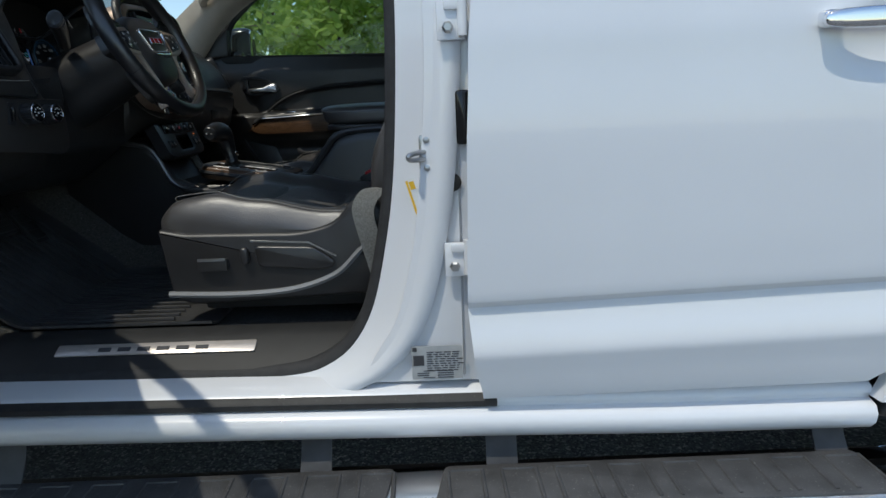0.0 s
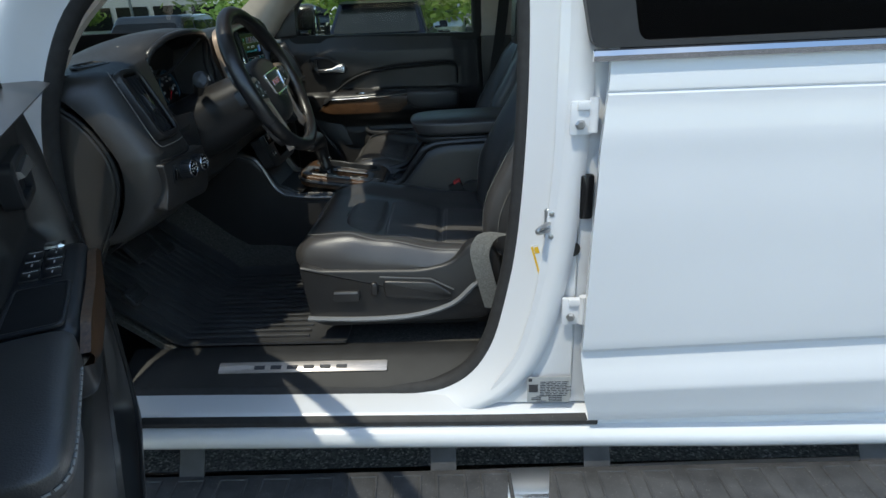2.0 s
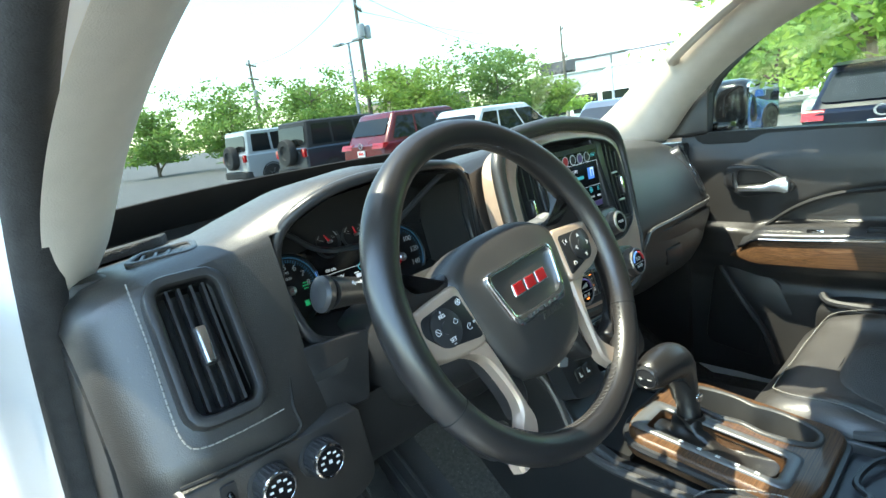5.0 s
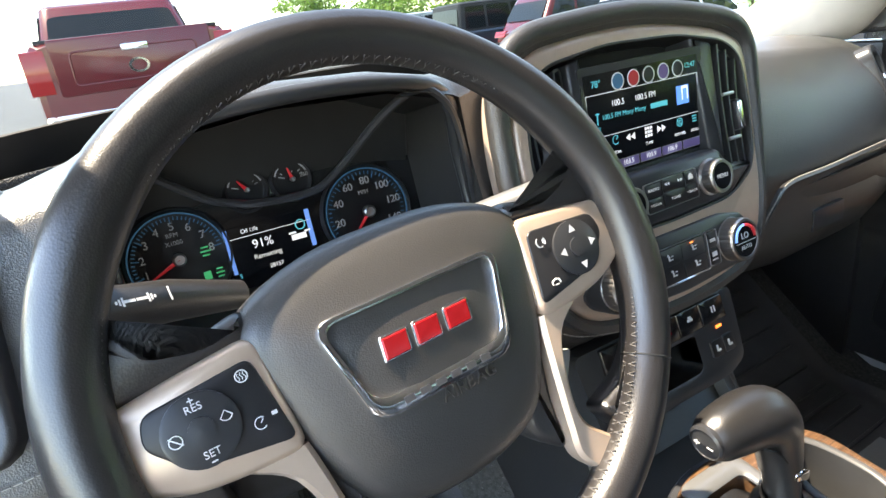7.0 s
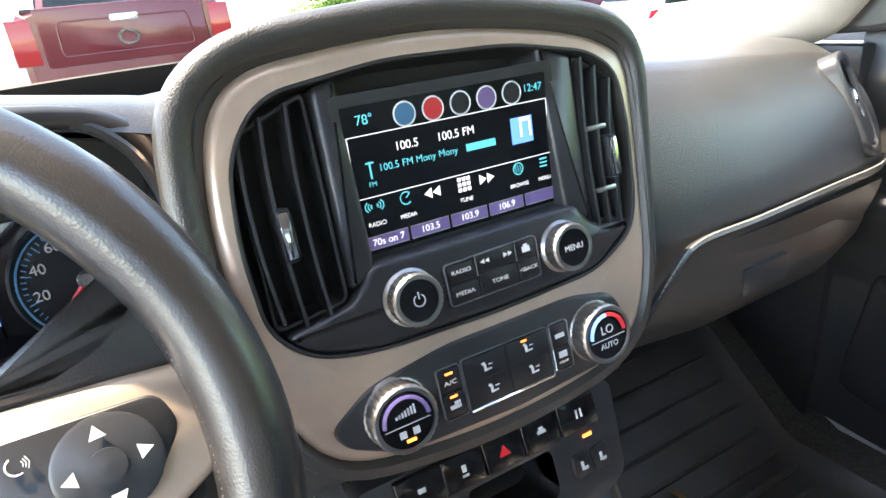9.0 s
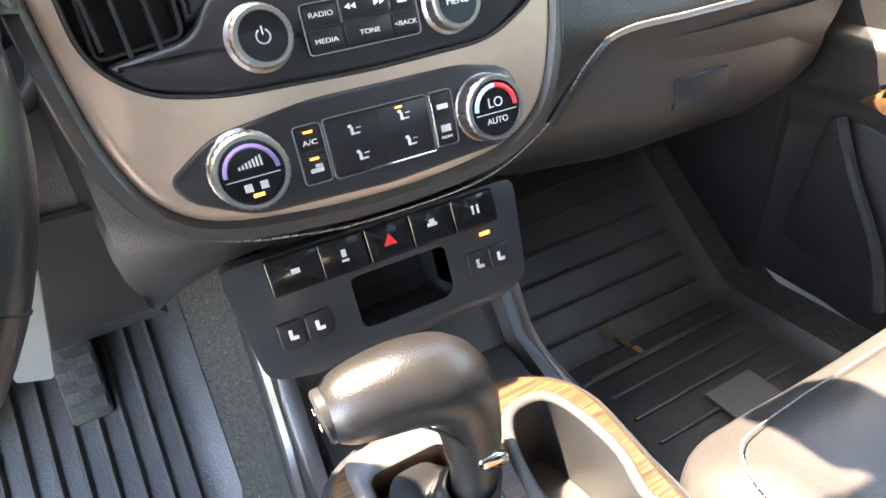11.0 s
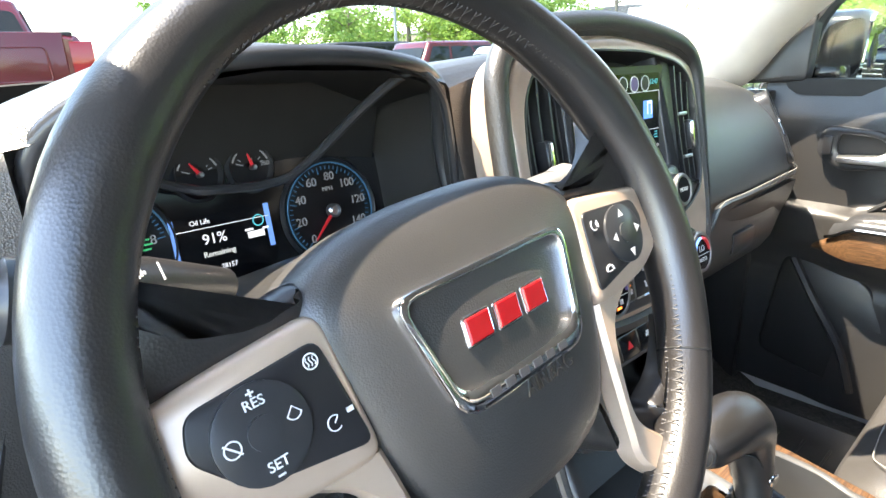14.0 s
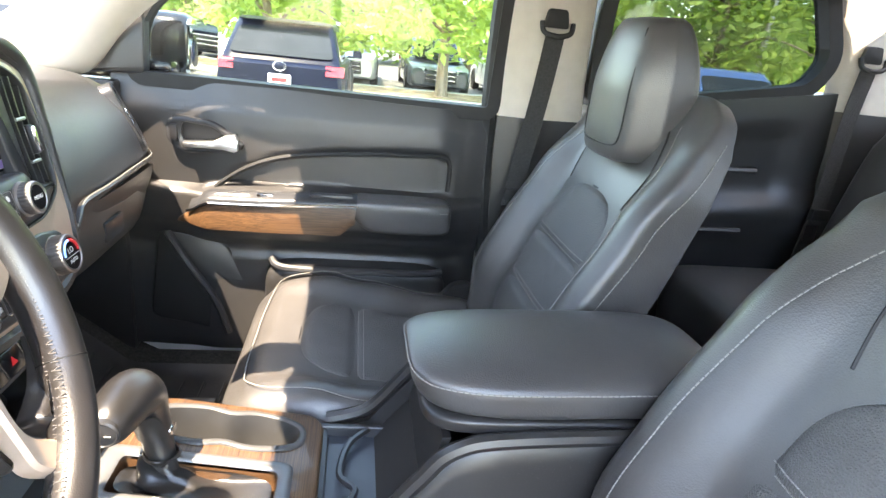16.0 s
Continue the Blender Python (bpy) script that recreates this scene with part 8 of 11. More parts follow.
    for s in (-1, 1):
        bm = bmesh.new()
        pl = catmull([Vector((0.03, 0.80, 0)), Vector((0.18, 0.82, 0)), Vector((0.34, 0.80, 0)), Vector((0.46, 0.72, 0)), Vector((0.53, 0.60, 0))], 10)
        stitch(bm, [BM @ Vector((bfront(p.x, s * p.y) - 0.0012, s * p.y * bw(p.x), p.x)) for p in pl], 0.0009)
        part("bolster_stitching", bm, M_STITCH, bk)
        bm = bmesh.new()
        pl = catmull([Vector((0.03, 0.985, 0)), Vector((0.18, 0.99, 0)), Vector((0.34, 0.99, 0)), Vector((0.46, 0.985, 0)), Vector((0.53, 0.95, 0))], 10)
        stitch(bm, [BM @ Vector((bfront(p.x, 0.93) + 0.035, s * (bw(p.x) + 0.0012) * 1.0, p.x)) for p in pl], 0.0009)
        part("backrest_stitching", bm, M_STITCH, bk, "pale stitching")
    for s in (-1, 1):
        bm = bmesh.new()
        pl = catmull([Vector((0.37, 0.50, 0)), Vector((0.44, 0.56, 0)), Vector((0.50, 0.52, 0)), Vector((0.54, 0.40, 0))], 8)
        tube(bm, [BM @ Vector((bfront(p.x, s * p.y), s * p.y * bw(p.x), p.x)) for p in pl], 0.002, 5)
        part("shoulder_seam", bm, M_BLACK, bk)
    # head restraint
    bm = bmesh.new()
    HM = Matrix.Translation((0.002, cy, 1.352)) @ Matrix.Rotation(radians(-3), 4, 'Y')

    def head(x, y, z):
        w = 0.112 * (1 - 0.24 * max(0, z) ** 2 - 0.06 * max(0, -z) ** 3) * (1 - 0.20 * max(0.0, -x))
        dep = 0.056 * (1 - 0.40 * max(0, z) ** 1.6 + 0.08 * (-z))
        return HM @ Vector((dep * x - 0.008 * (1 - y * y) * (1 if x < 0 else 0) + 0.004 * z, w * y, 0.118 * z))
    blob(bm, 30, head, 9)
    hd = part("headrest", bm, M_LEATHER, st, "black leather head restraint", angle=48)
    for s in (-1, 1):
        bm = bmesh.new()
        d5 = lambda a, b: head(*[c / (1 + abs(a) ** 9 + abs(b) ** 9) ** (1 / 9) * 1.004 for c in (-1, a, b)])
        tube(bm, catmull([d5(s * 0.02, -0.78), d5(s * 0.70, -0.76), d5(s * 0.90, -0.6), d5(s * 0.91, 0.1), d5(s * 0.88, 0.9)], 8), 0.0016, 5)
        part("headrest_seam", bm, M_BLACK, hd)
    bm = bmesh.new()
    for s in (-0.05, 0.05):
        tube(bm, [BM @ Vector((0.0, s, 0.53)), HM @ Vector((0.01, s, -0.06))], 0.006, 8)
    part("headrest_post", bm, M_CHROME, hd)
    # base and side valances
    bm = bmesh.new()
    box(bm, (-0.60, cy - 0.215, 0.615), (-0.20, cy + 0.215, 0.77), 0.015)
    part("seat_base", bm, M_BLACK, st)
    for s in (-1, 1):
        bm = bmesh.new()
        prof = rounded([(-0.655, 0.812), (-0.64, 0.66), (-0.60, 0.645), (-0.20, 0.660), (-0.165, 0.80), (-0.20, 0.865), (-0.245, 0.862), (-0.285, 0.812), (-0.36, 0.795), (-0.60, 0.800)], [0.01, 0.03, 0.02, 0.03, 0.03, 0.02, 0.02, 0.03, 0.03, 0.01], 4)
        plate(bm, prof, Matrix.Translation((0, cy + s * 0.245, 0)) @ (M_SIDE if s < 0 else Matrix(((1, 0, 0, 0), (0, 0, 1, 0), (0, 1, 0, 0), (0, 0, 0, 1)))), -0.01, 0.024, 0.008)
        vl = part("side_valance", bm, M_VALANCE, st, "black plastic seat side panel")
        if driver and s < 0:
            y = cy - 0.2695
            bm = bmesh.new()
            tube(bm, catmull([(-0.645, y - 0.001, 0.672), (-0.50, y - 0.002, 0.668), (-0.38, y - 0.002, 0.676), (-0.29, y - 0.001, 0.705), (-0.24, y, 0.75), (-0.20, y, 0.79)], 6), 0.007, 6)
            part("trim_strip", bm, mat("satin_grey_trim", (0.30, 0.30, 0.30), 0.35, 0.3), vl, "satin grey trim line")
            bm = bmesh.new()
            box(bm, (-0.575, y - 0.014, 0.722), (-0.512, y + 0.002, 0.748), 0.005)
            b1 = part("seat_slide_switch", bm, M_VINYL2, vl)
            bm = bmesh.new()
            box(bm, (-0.572, y - 0.0155, 0.744), (-0.515, y - 0.012, 0.750), 0.0015)
            part("switch_edge", bm, M_SATIN, b1)
            bm = bmesh.new()
            blob(bm, 8, lambda a, b, c: Vector((-0.475 + 0.009 * a, y - 0.006 + 0.009 * b, 0.752 + 0.018 * c)), 3)
            part("recline_switch", bm, M_VINYL2, vl)
            bm = bmesh.new()
            plate(bm, rounded([(-0.455, 0.772), (-0.33, 0.766), (-0.288, 0.735), (-0.292, 0.722), (-0.32, 0.716), (-0.45, 0.728)], 0.012), Matrix.Translation((0, y, 0)) @ M_SIDE, -0.004, 0.007, 0.004)
            part("armrest_pad", bm, M_VINYL2, vl)
            bm = bmesh.new()
            tube(bm, [(-0.46, y - 0.006, 0.783), (-0.34, y - 0.006, 0.776), (-0.285, y - 0.004, 0.745)], 0.002, 5)
            part("pad_edge", bm, M_SATIN, vl)
            bm = bmesh.new()
            plate(bm, rounded([(-0.245, 0.742), (-0.195, 0.752), (-0.190, 0.772), (-0.235, 0.768)], 0.004), Matrix.Translation((0, y, 0)) @ M_SIDE, -0.006, 0.004, 0.001)
            part("recess", bm, M_BLACK, vl)
    return st


ds = seat(0.487, "black leather driver seat with pale stitching", True)
ps = seat(1.235, "black leather passenger seat with pale stitching", False)
# belt buckle by the driver seat
bk = thing("belt_buckle", (-0.27, 0.735, 0.75), "black belt buckle with a red release button", "belt buckle")
bm = bmesh.new()
box(bm, (-0.016, -0.026, -0.035), (0.016, 0.016, 0.06), 0.006, frame_m((-0.262, 0.733, 0.80), (0, 1, 0), (-0.42, 0, 0.9)))
part("buckle_body", bm, M_BLACK, bk)
bm = bmesh.new()
box(bm, (-0.014, -0.026, 0.056), (0.014, -0.004, 0.066), 0.003, frame_m((-0.262, 0.733, 0.80), (0, 1, 0), (-0.42, 0, 0.9)))
part("release_button", bm, M_REDPL, bk, "red release button")
# belt at the driver seat's outer side
bl = thing("driver_belt", (-0.20, 0.22, 0.80), "grey belt webbing beside the driver seat", "seat belt")
bm = bmesh.new()
wp = catmull([(-0.190, 0.195, 0.70), (-0.210, 0.196, 0.78), (-0.222, 0.205, 0.84), (-0.205, 0.222, 0.872), (-0.175, 0.230, 0.878)], 6)
loft(bm, [[p + Vector((-0.022, 0, 0.004)), p + Vector((0.022, 0, -0.004)), p + Vector((0.022, 0.0025, -0.003)), p + Vector((-0.022, 0.0025, 0.005))] for p in wp])
part("webbing", bm, M_BELTL, bl, "pale woven webbing")
bm = bmesh.new()
loft(bm, [[Vector((x, 0.165, z)), Vector((x + 0.035, 0.165, z)), Vector((x + 0.035, 0.168, z)), Vector((x, 0.168, z))] for x, z in ((-0.145, 0.75), (-0.145, 1.1), (-0.13, 1.48))])
part("shoulder_webbing", bm, M_BELT, bl)


# passenger belts
def belt(x0, x1, nm, label):
    b = thing("seat_belt", (x0, 1.58, 1.0), label, "seat belt", "passenger side belts")
    bm = bmesh.new()
    pts = [Vector((x0, 1.572, 1.435)), Vector((x0 - 0.015, 1.568, 1.30)), Vector((x1 + 0.02, 1.560, 1.10)), Vector((x1, 1.552, 0.95))]
    loft(bm, [[p + Vector((-0.022, 0, 0)), p + Vector((0.022, 0.0, 0)), p + Vector((0.022, 0.003, 0)), p + Vector((-0.022, 0.003, 0))] for p in catmull(pts, 4)])
    part("webbing", bm, M_BELT, b)
    bm = bmesh.new()
    tube(bm, catmull([(x0 - 0.036, 1.568, 1.462), (x0 - 0.030, 1.562, 1.440), (x0, 1.560, 1.433), (x0 + 0.030, 1.562, 1.440), (x0 + 0.036, 1.568, 1.462)], 5), 0.006, 8)
    plate(bm, rounded([(-0.03, -0.01), (0.03, -0.01), (0.022, 0.03), (-0.022, 0.03)], 0.008), Matrix.Translation((x0, 1.578, 1.46)) @ M_SIDE, -0.004, 0.006, 0.002)
    part("anchor", bm, M_BLACK, b)
    bm = bmesh.new()
    box(bm, (x1 - 0.010, 1.540, 1.055), (x1 + 0.040, 1.556, 1.085), 0.005)
    part("belt_stop", bm, M_BLACK, b)
    bm = bmesh.new()
    plate(bm, rounded([(-0.018, -0.030), (0.018, -0.030), (0.018, 0.012), (-0.018, 0.012)], 0.004), Matrix.Translation((x1 + 0.005, 1.550, 1.03)) @ M_SIDE, 0, 0.003)
    part("tongue", bm, M_CHROME, b, "chrome belt tongue")
    return b


belt(-0.060, -0.125, "b1", "grey front belt hanging on the pillar")
belt(0.745, 0.70, "b2", "grey rear belt hanging on the pillar")
# rear bench
rs = thing("rear_bench", (0.55, 0.86, 0.60), "black leather rear bench seat", "bench seat")
bm = bmesh.new()
blob(bm, 12, lambda x, y, z: Vector((0.47 + 0.22 * x, 0.86 + 0.66 * y, 0.86 + 0.09 * z)), 7)
part("cushion", bm, M_LEATHER, rs, angle=75)
bm = bmesh.new()
blob(bm, 12, lambda x, y, z: Vector((0.76 + 0.08 * x + 0.06 * z, 0.86 + 0.64 * y, 1.10 + 0.25 * z)), 7)
part("backrest", bm, M_LEATHER, rs, angle=75)
bm = bmesh.new()
box(bm, (0.28, 0.22, 0.60), (0.66, 1.50, 0.78), 0.02)
part("bench_base", bm, M_BLACK, rs)


M_SATINCH = mat("brushed_chrome", (0.88, 0.88, 0.88), 0.30, 1.0)

# ---- passenger door ----
pdoor = thing("passenger_door", (-0.58, 1.62, 0.55), "black passenger door trim with wood strip and chrome handle", "door")


def pd_y(x, z):
    y = 1.600 + 0.012 * max(0, (z - 1.2) / 0.06)
    # bulge of the arm rest
    f = interp([(0.60, 0.55), (0.86, 0.5), (0.885, 0.42), (0.93, 0.75), (0.965, 1.0), (1.02, 1.0), (1.035, 0.70), (1.048, 0.24), (1.30, 0.24)], z)[0]
    if z > 1.035:
        # the flat upper trim stands proud of the insert under the arch
        za = interp([(-0.84, 1.00), (-0.80, 1.035), (-0.73, 1.085), (-0.64, 1.118), (-0.50, 1.135), (-0.35, 1.142), (-0.28, 1.142), (-0.262, 1.03)], x)[0]
        k = min(1.0, max(0.0, (z - za + 0.004) / 0.010))
        f = f + (0.40 - 0.9 * max(0.0, z - 1.17) - f) * k
    g = interp([(-1.0, 0.55), (-0.88, 0.72), (-0.80, 1.0), (-0.30, 1.0), (-0.22, 0.55), (-0.18, 0.3)], x)[0]
    return y - 0.085 * f * g + 0.02


bm = bmesh.new()


def pd_f(u, v):
    x = -1.02 + 0.845 * u
    zlow = 0.62 + 0.0 * u
    z = zlow + (1.258 - zlow) * v + 0.010 * math.cos(math.pi * u) * v
    if u > 0.93 and v < 0.25:
        x -= 0.05 * (u - 0.93) / 0.07 * (0.25 - v) / 0.25
    return Vector((x, pd_y(x, z), z))


surf(bm, pd_f, 50, 90, (0, 0.03, 0))
part("door_panel", bm, M_DOORV, pdoor, "grained black door trim", angle=60)
bm = bmesh.new()


def strip_y(x):
    return interp([(-0.90, 1.545), (-0.86, 1.528), (-0.80, 1.514), (-0.65, 1.506), (-0.25, 1.504)], x)[0]


rows = []
for k in range(25):
    x = -0.872 + 0.390 * k / 24
    zt = interp([(-0.872, 0.968), (-0.82, 1.010), (-0.48, 1.026)], x)[0]
    zb = interp([(-0.872, 0.962), (-0.80, 0.952), (-0.52, 0.955), (-0.482, 0.985)], x)[0]
    y = strip_y(x)
    rows.append([Vector((x, y + 0.03, zt)), Vector((x, y + 0.002, zt)), Vector((x, y - 0.004, (zt + zb) / 2)), Vector((x, y, zb)), Vector((x, y + 0.03, zb))])
loft(bm, rows, closed=False, caps=False)
wd = part("wood_strip", bm, M_WOODX, pdoor, "brown open-pore wood strip", angle=60)
bm = bmesh.new()
rows = []
for k in range(25):
    x = -0.845 + 0.365 * k / 24
    z = interp([(-0.845, 0.993), (-0.80, 1.018), (-0.48, 1.030)], x)[0]
    y = strip_y(x)
    rows.append([Vector((x, y - 0.005, z - 0.004)), Vector((x, y - 0.006, z + 0.002)), Vector((x, y + 0.000, z + 0.010)), Vector((x, y + 0.030, z + 0.020)), Vector((x, y + 0.034, z))])
loft(bm, rows)
part("switch_plate", bm, M_PANEL, pdoor, "satin dark armrest plate", angle=60)
bm = bmesh.new()
tube(bm, [Vector((x, strip_y(x) - 0.005, interp([(-0.85, 0.990), (-0.80, 1.014), (-0.48, 1.027)], x)[0])) for x in [-0.85 + 0.0155 * k for k in range(25)]], 0.0035, 6)
part("bright_line", bm, M_CHROME, pdoor, "bright trim line")
bm = bmesh.new()
box(bm, (-0.585, 1.512, 1.036), (-0.49, 1.536, 1.048), 0.004)
part("grip_lip", bm, M_PANEL, pdoor)
bm = bmesh.new()
box(bm, (-0.70, 1.515, 1.030), (-0.665, 1.532, 1.040), 0.003)
part("window_switch", bm, M_CHROME, pdoor)
bm = bmesh.new()
blob(bm, 14, lambda x, y, z: Vector((-0.375 + 0.115 * x - 0.03 * z * (1 if x < 0 else 0), 1.545 + 0.042 * y, 1.003 + 0.040 * z)), 6)
part("armrest", bm, M_LEATHER, pdoor, "padded black armrest", angle=70)
seam([(x, 1.505, 1.022) for x in [-0.47 + 0.01 * k for k in range(21)]], pdoor)
# upper insert with its arched edge
bm = bmesh.new()
arch = catmull([(-0.80, 1.575, 1.035), (-0.73, 1.568, 1.085), (-0.64, 1.562, 1.118), (-0.50, 1.560, 1.135), (-0.35, 1.562, 1.142), (-0.285, 1.566, 1.142), (-0.268, 1.57, 1.12), (-0.268, 1.57, 1.06)], 6)
tube(bm, arch, 0.0055, 8)
part("arch_edge", bm, M_BLACK, pdoor)
# handle
bm = bmesh.new()
HO = rounded([(-0.905, 1.135), (-0.86, 1.105), (-0.745, 1.118), (-0.735, 1.135), (-0.80, 1.182), (-0.895, 1.188)], 0.02, 4)
HI = rounded([(-0.870, 1.142), (-0.845, 1.118), (-0.765, 1.128), (-0.760, 1.138), (-0.805, 1.170), (-0.868, 1.176)], 0.012, 4)
HMX = Matrix.Translation((0, 1.585, 0)) @ M_PS
frame_ring(bm, HO, HI, HMX, -0.02, 0.010, 0.003)
hb = part("handle_bezel", bm, M_PANEL, pdoor, "dark satin handle surround", angle=45)
bm = bmesh.new()
plate(bm, HI, HMX, -0.004, 0.001)
part("handle_pocket", bm, M_BLACK, hb)
bm = bmesh.new()
loft(bm, [[Vector((x, 1.574 - b, z + 1.5 * a)) for a, b in ((-h, 0), (-h, 0.016), (h * 0.4, 0.018), (h, 0.010), (h, 0.0))] for x, z, h in ((-0.862, 1.130, 0.004), (-0.80, 1.132, 0.0055), (-0.775, 1.138, 0.010), (-0.755, 1.138, 0.013), (-0.748, 1.137, 0.010))])
part("release_handle", bm, M_SATINCH, hb, "chrome release handle", angle=60)
bm = bmesh.new()
box(bm, (-0.892, 1.570, 1.135), (-0.876, 1.578, 1.170), 0.003)
part("lock_switch", bm, M_BUTTON, hb)
# pocket lip at the bottom
bm = bmesh.new()
blob(bm, 12, lambda x, y, z: Vector((-0.47 + 0.215 * x, 1.560 + 0.045 * y, 0.765 + 0.105 * z)), 7)
pk = part("map_pocket", bm, M_VINYL2, pdoor, "moulded lower map pocket", angle=70)
bm = bmesh.new()
tube(bm, catmull([(-0.67, 1.535, 0.882), (-0.64, 1.516, 0.868), (-0.5, 1.512, 0.866), (-0.34, 1.512, 0.868), (-0.27, 1.52, 0.872)], 6), 0.009, 8)
part("pocket_lip", bm, M_PANEL, pk)
bm = bmesh.new()
plate(bm, rounded([(-0.96, 0.70), (-0.76, 0.66), (-0.70, 0.72), (-0.78, 0.90), (-0.93, 0.93)], 0.03), Matrix.Translation((0, 1.585, 0)) @ M_PS, -0.01, 0.008, 0.005)
part("speaker_cover", bm, M_VINYL2, pdoor)
bm = bmesh.new()
tube(bm, catmull([(-0.905, 1.56, 0.925), (-0.86, 1.545, 0.86), (-0.80, 1.54, 0.77), (-0.77, 1.545, 0.68)], 6), 0.008, 6)
part("speaker_ridge", bm, M_PANEL, pdoor)
# sail panel at the mirror
bm = bmesh.new()
plate(bm, rounded([(-1.10, 1.26), (-0.945, 1.268), (-0.940, 1.40), (-1.02, 1.36)], 0.012), Matrix.Translation((0, 1.615, 0)) @ M_PS, -0.02, 0.014, 0.004)
part("mirror_sail", bm, M_VINYL2, pdoor, "black triangular mirror base")

# passenger mirror
pm = thing("side_mirror", (-0.95, 1.80, 1.25), "black passenger side mirror", "side mirror")
bm = bmesh.new()
blob(bm, 12, lambda x, y, z: Vector((-0.93 + 0.055 * x, 1.815 + 0.115 * y, 1.318 + 0.078 * z - 0.010 * y)), 4)
part("mirror_shell", bm, M_GLOSS, pm)
bm = bmesh.new()
MM = frame_m((-0.872, 1.812, 1.318), (-0.12, -1, 0.05), (1, -0.12, -0.02))
plate(bm, rounded([(-0.095, -0.060), (0.095, -0.066), (0.098, 0.060), (-0.090, 0.066)], 0.025), MM, -0.008, 0.002)
part("mirror_glass", bm, M_MIRROR, pm, "mirror glass")
bm = bmesh.new()
box(bm, (-0.985, 1.64, 1.262), (-0.90, 1.76, 1.295), 0.01)
part("mirror_arm", bm, M_GLOSS, pm)

# inside mirror
im = thing("rear_view_mirror", (-0.78, 0.86, 1.62), "black inside mirror on the windscreen", "rear-view mirror")
bm = bmesh.new()
IM = frame_m((-0.705, 0.835, 1.552), (-0.20, -1, 0.03), (1, -0.22, -0.12))
plate(bm, rounded([(-0.128, -0.036), (0.128, -0.036), (0.124, 0.038), (-0.124, 0.038)], 0.018), IM, -0.028, 0.006, 0.004)
part("mirror_housing", bm, M_GLOSS, im)
bm = bmesh.new()
plate(bm, rounded([(-0.118, -0.020), (0.118, -0.020), (0.116, 0.030), (-0.116, 0.030)], 0.012), IM, 0.0055, 0.0068)
part("mirror_glass", bm, M_MIRROR, im)
bm = bmesh.new()
for x in (-0.03, 0, 0.03):
    lathe(bm, [(0.004, 0.006), (0.004, 0.0075), (0, 0.008)], IM @ Matrix.Translation((x, -0.029, 0)), 10)
part("mirror_buttons", bm, M_PANEL, im)
bm = bmesh.new()
tube(bm, [(-0.735, 0.835, 1.555), (-0.80, 0.85, 1.60), (-0.86, 0.86, 1.625)], 0.014, 8)
box(bm, (-0.90, 0.815, 1.575), (-0.80, 0.905, 1.645), 0.012, Matrix.Translation((0, 0, 0)))
part("mirror_mount", bm, M_BLACK, im)

# ---- mats and pedals ----
for cy, nm, lab in ((0.44, "floor_mat", "black ribbed rubber mat in the driver footwell"), (1.27, "floor_mat", "black ribbed rubber mat in the passenger footwell")):
    mt = thing("floor_mat", (-0.85, cy, 0.60), lab, "floor mat", "rubber mats")
    bm = bmesh.new()

    def mz(x):
        return 0.602 + (0.80 * (-0.98 - x) if x < -0.98 else 0)
    surf(bm, lambda u, v: Vector((-1.28 + 0.72 * u, cy - 0.235 + 0.47 * v, mz(-1.28 + 0.72 * u) + 0.012 * (max(0, abs(2 * v - 1) - 0.9) * 10))), 30, 30, (0, 0, -0.006))
    mb = part("mat_sheet", bm, M_MAT, mt, angle=50)
    bm = bmesh.new()
    for i in range(15):
        x = -1.20 + 0.038 * i if cy > 1 else 0
        if cy > 1:
            if i < 8:
                tube(bm, [(x, cy - 0.19, mz(x) + 0.004), (x, cy + 0.19, mz(x) + 0.004)], 0.004, 5)
            else:
                xx = -0.94 + 0.045 * (i - 8)
                tube(bm, [(xx, cy - 0.10, mz(xx) + 0.003), (xx, cy + 0.17, mz(xx) + 0.003)], 0.003, 5)
        else:
            y = cy - 0.19 + 0.027 * i
            tube(bm, [(-1.24, y, mz(-1.24) + 0.004), (-0.98, y, mz(-0.98) + 0.004), (-0.66, y, 0.606)], 0.004, 5)
    part("mat_ribs", bm, M_MAT, mb)
    if cy > 1:
        bm = bmesh.new()
        box(bm, (-0.83, 1.28, 0.606), (-0.765, 1.37, 0.611), 0.002)
        part("mat_badge", bm, mat("badge_grey", (0.22, 0.22, 0.21), 0.6), mb, "pale grey badge plate")
        bm = bmesh.new()
        for k in range(3):
            c = Vector((-0.99 + 0.02 * k, 1.245 + 0.015 * k, 0.622 - 0.01 * k))
            bm.faces.new([bm.verts.new(c + Vector(p)) for p in ((-0.012, -0.006, 0), (0.014, -0.003, 0.002), (0.012, 0.006, 0), (-0.01, 0.005, 0.001))])
        part("dry_leaf", bm, mat("dry_leaf", (0.35, 0.22, 0.10), 0.8), mb)
pd = thing("pedals", (-1.15, 0.42, 0.70), "black rubber pedals in the driver footwell", "pedals")
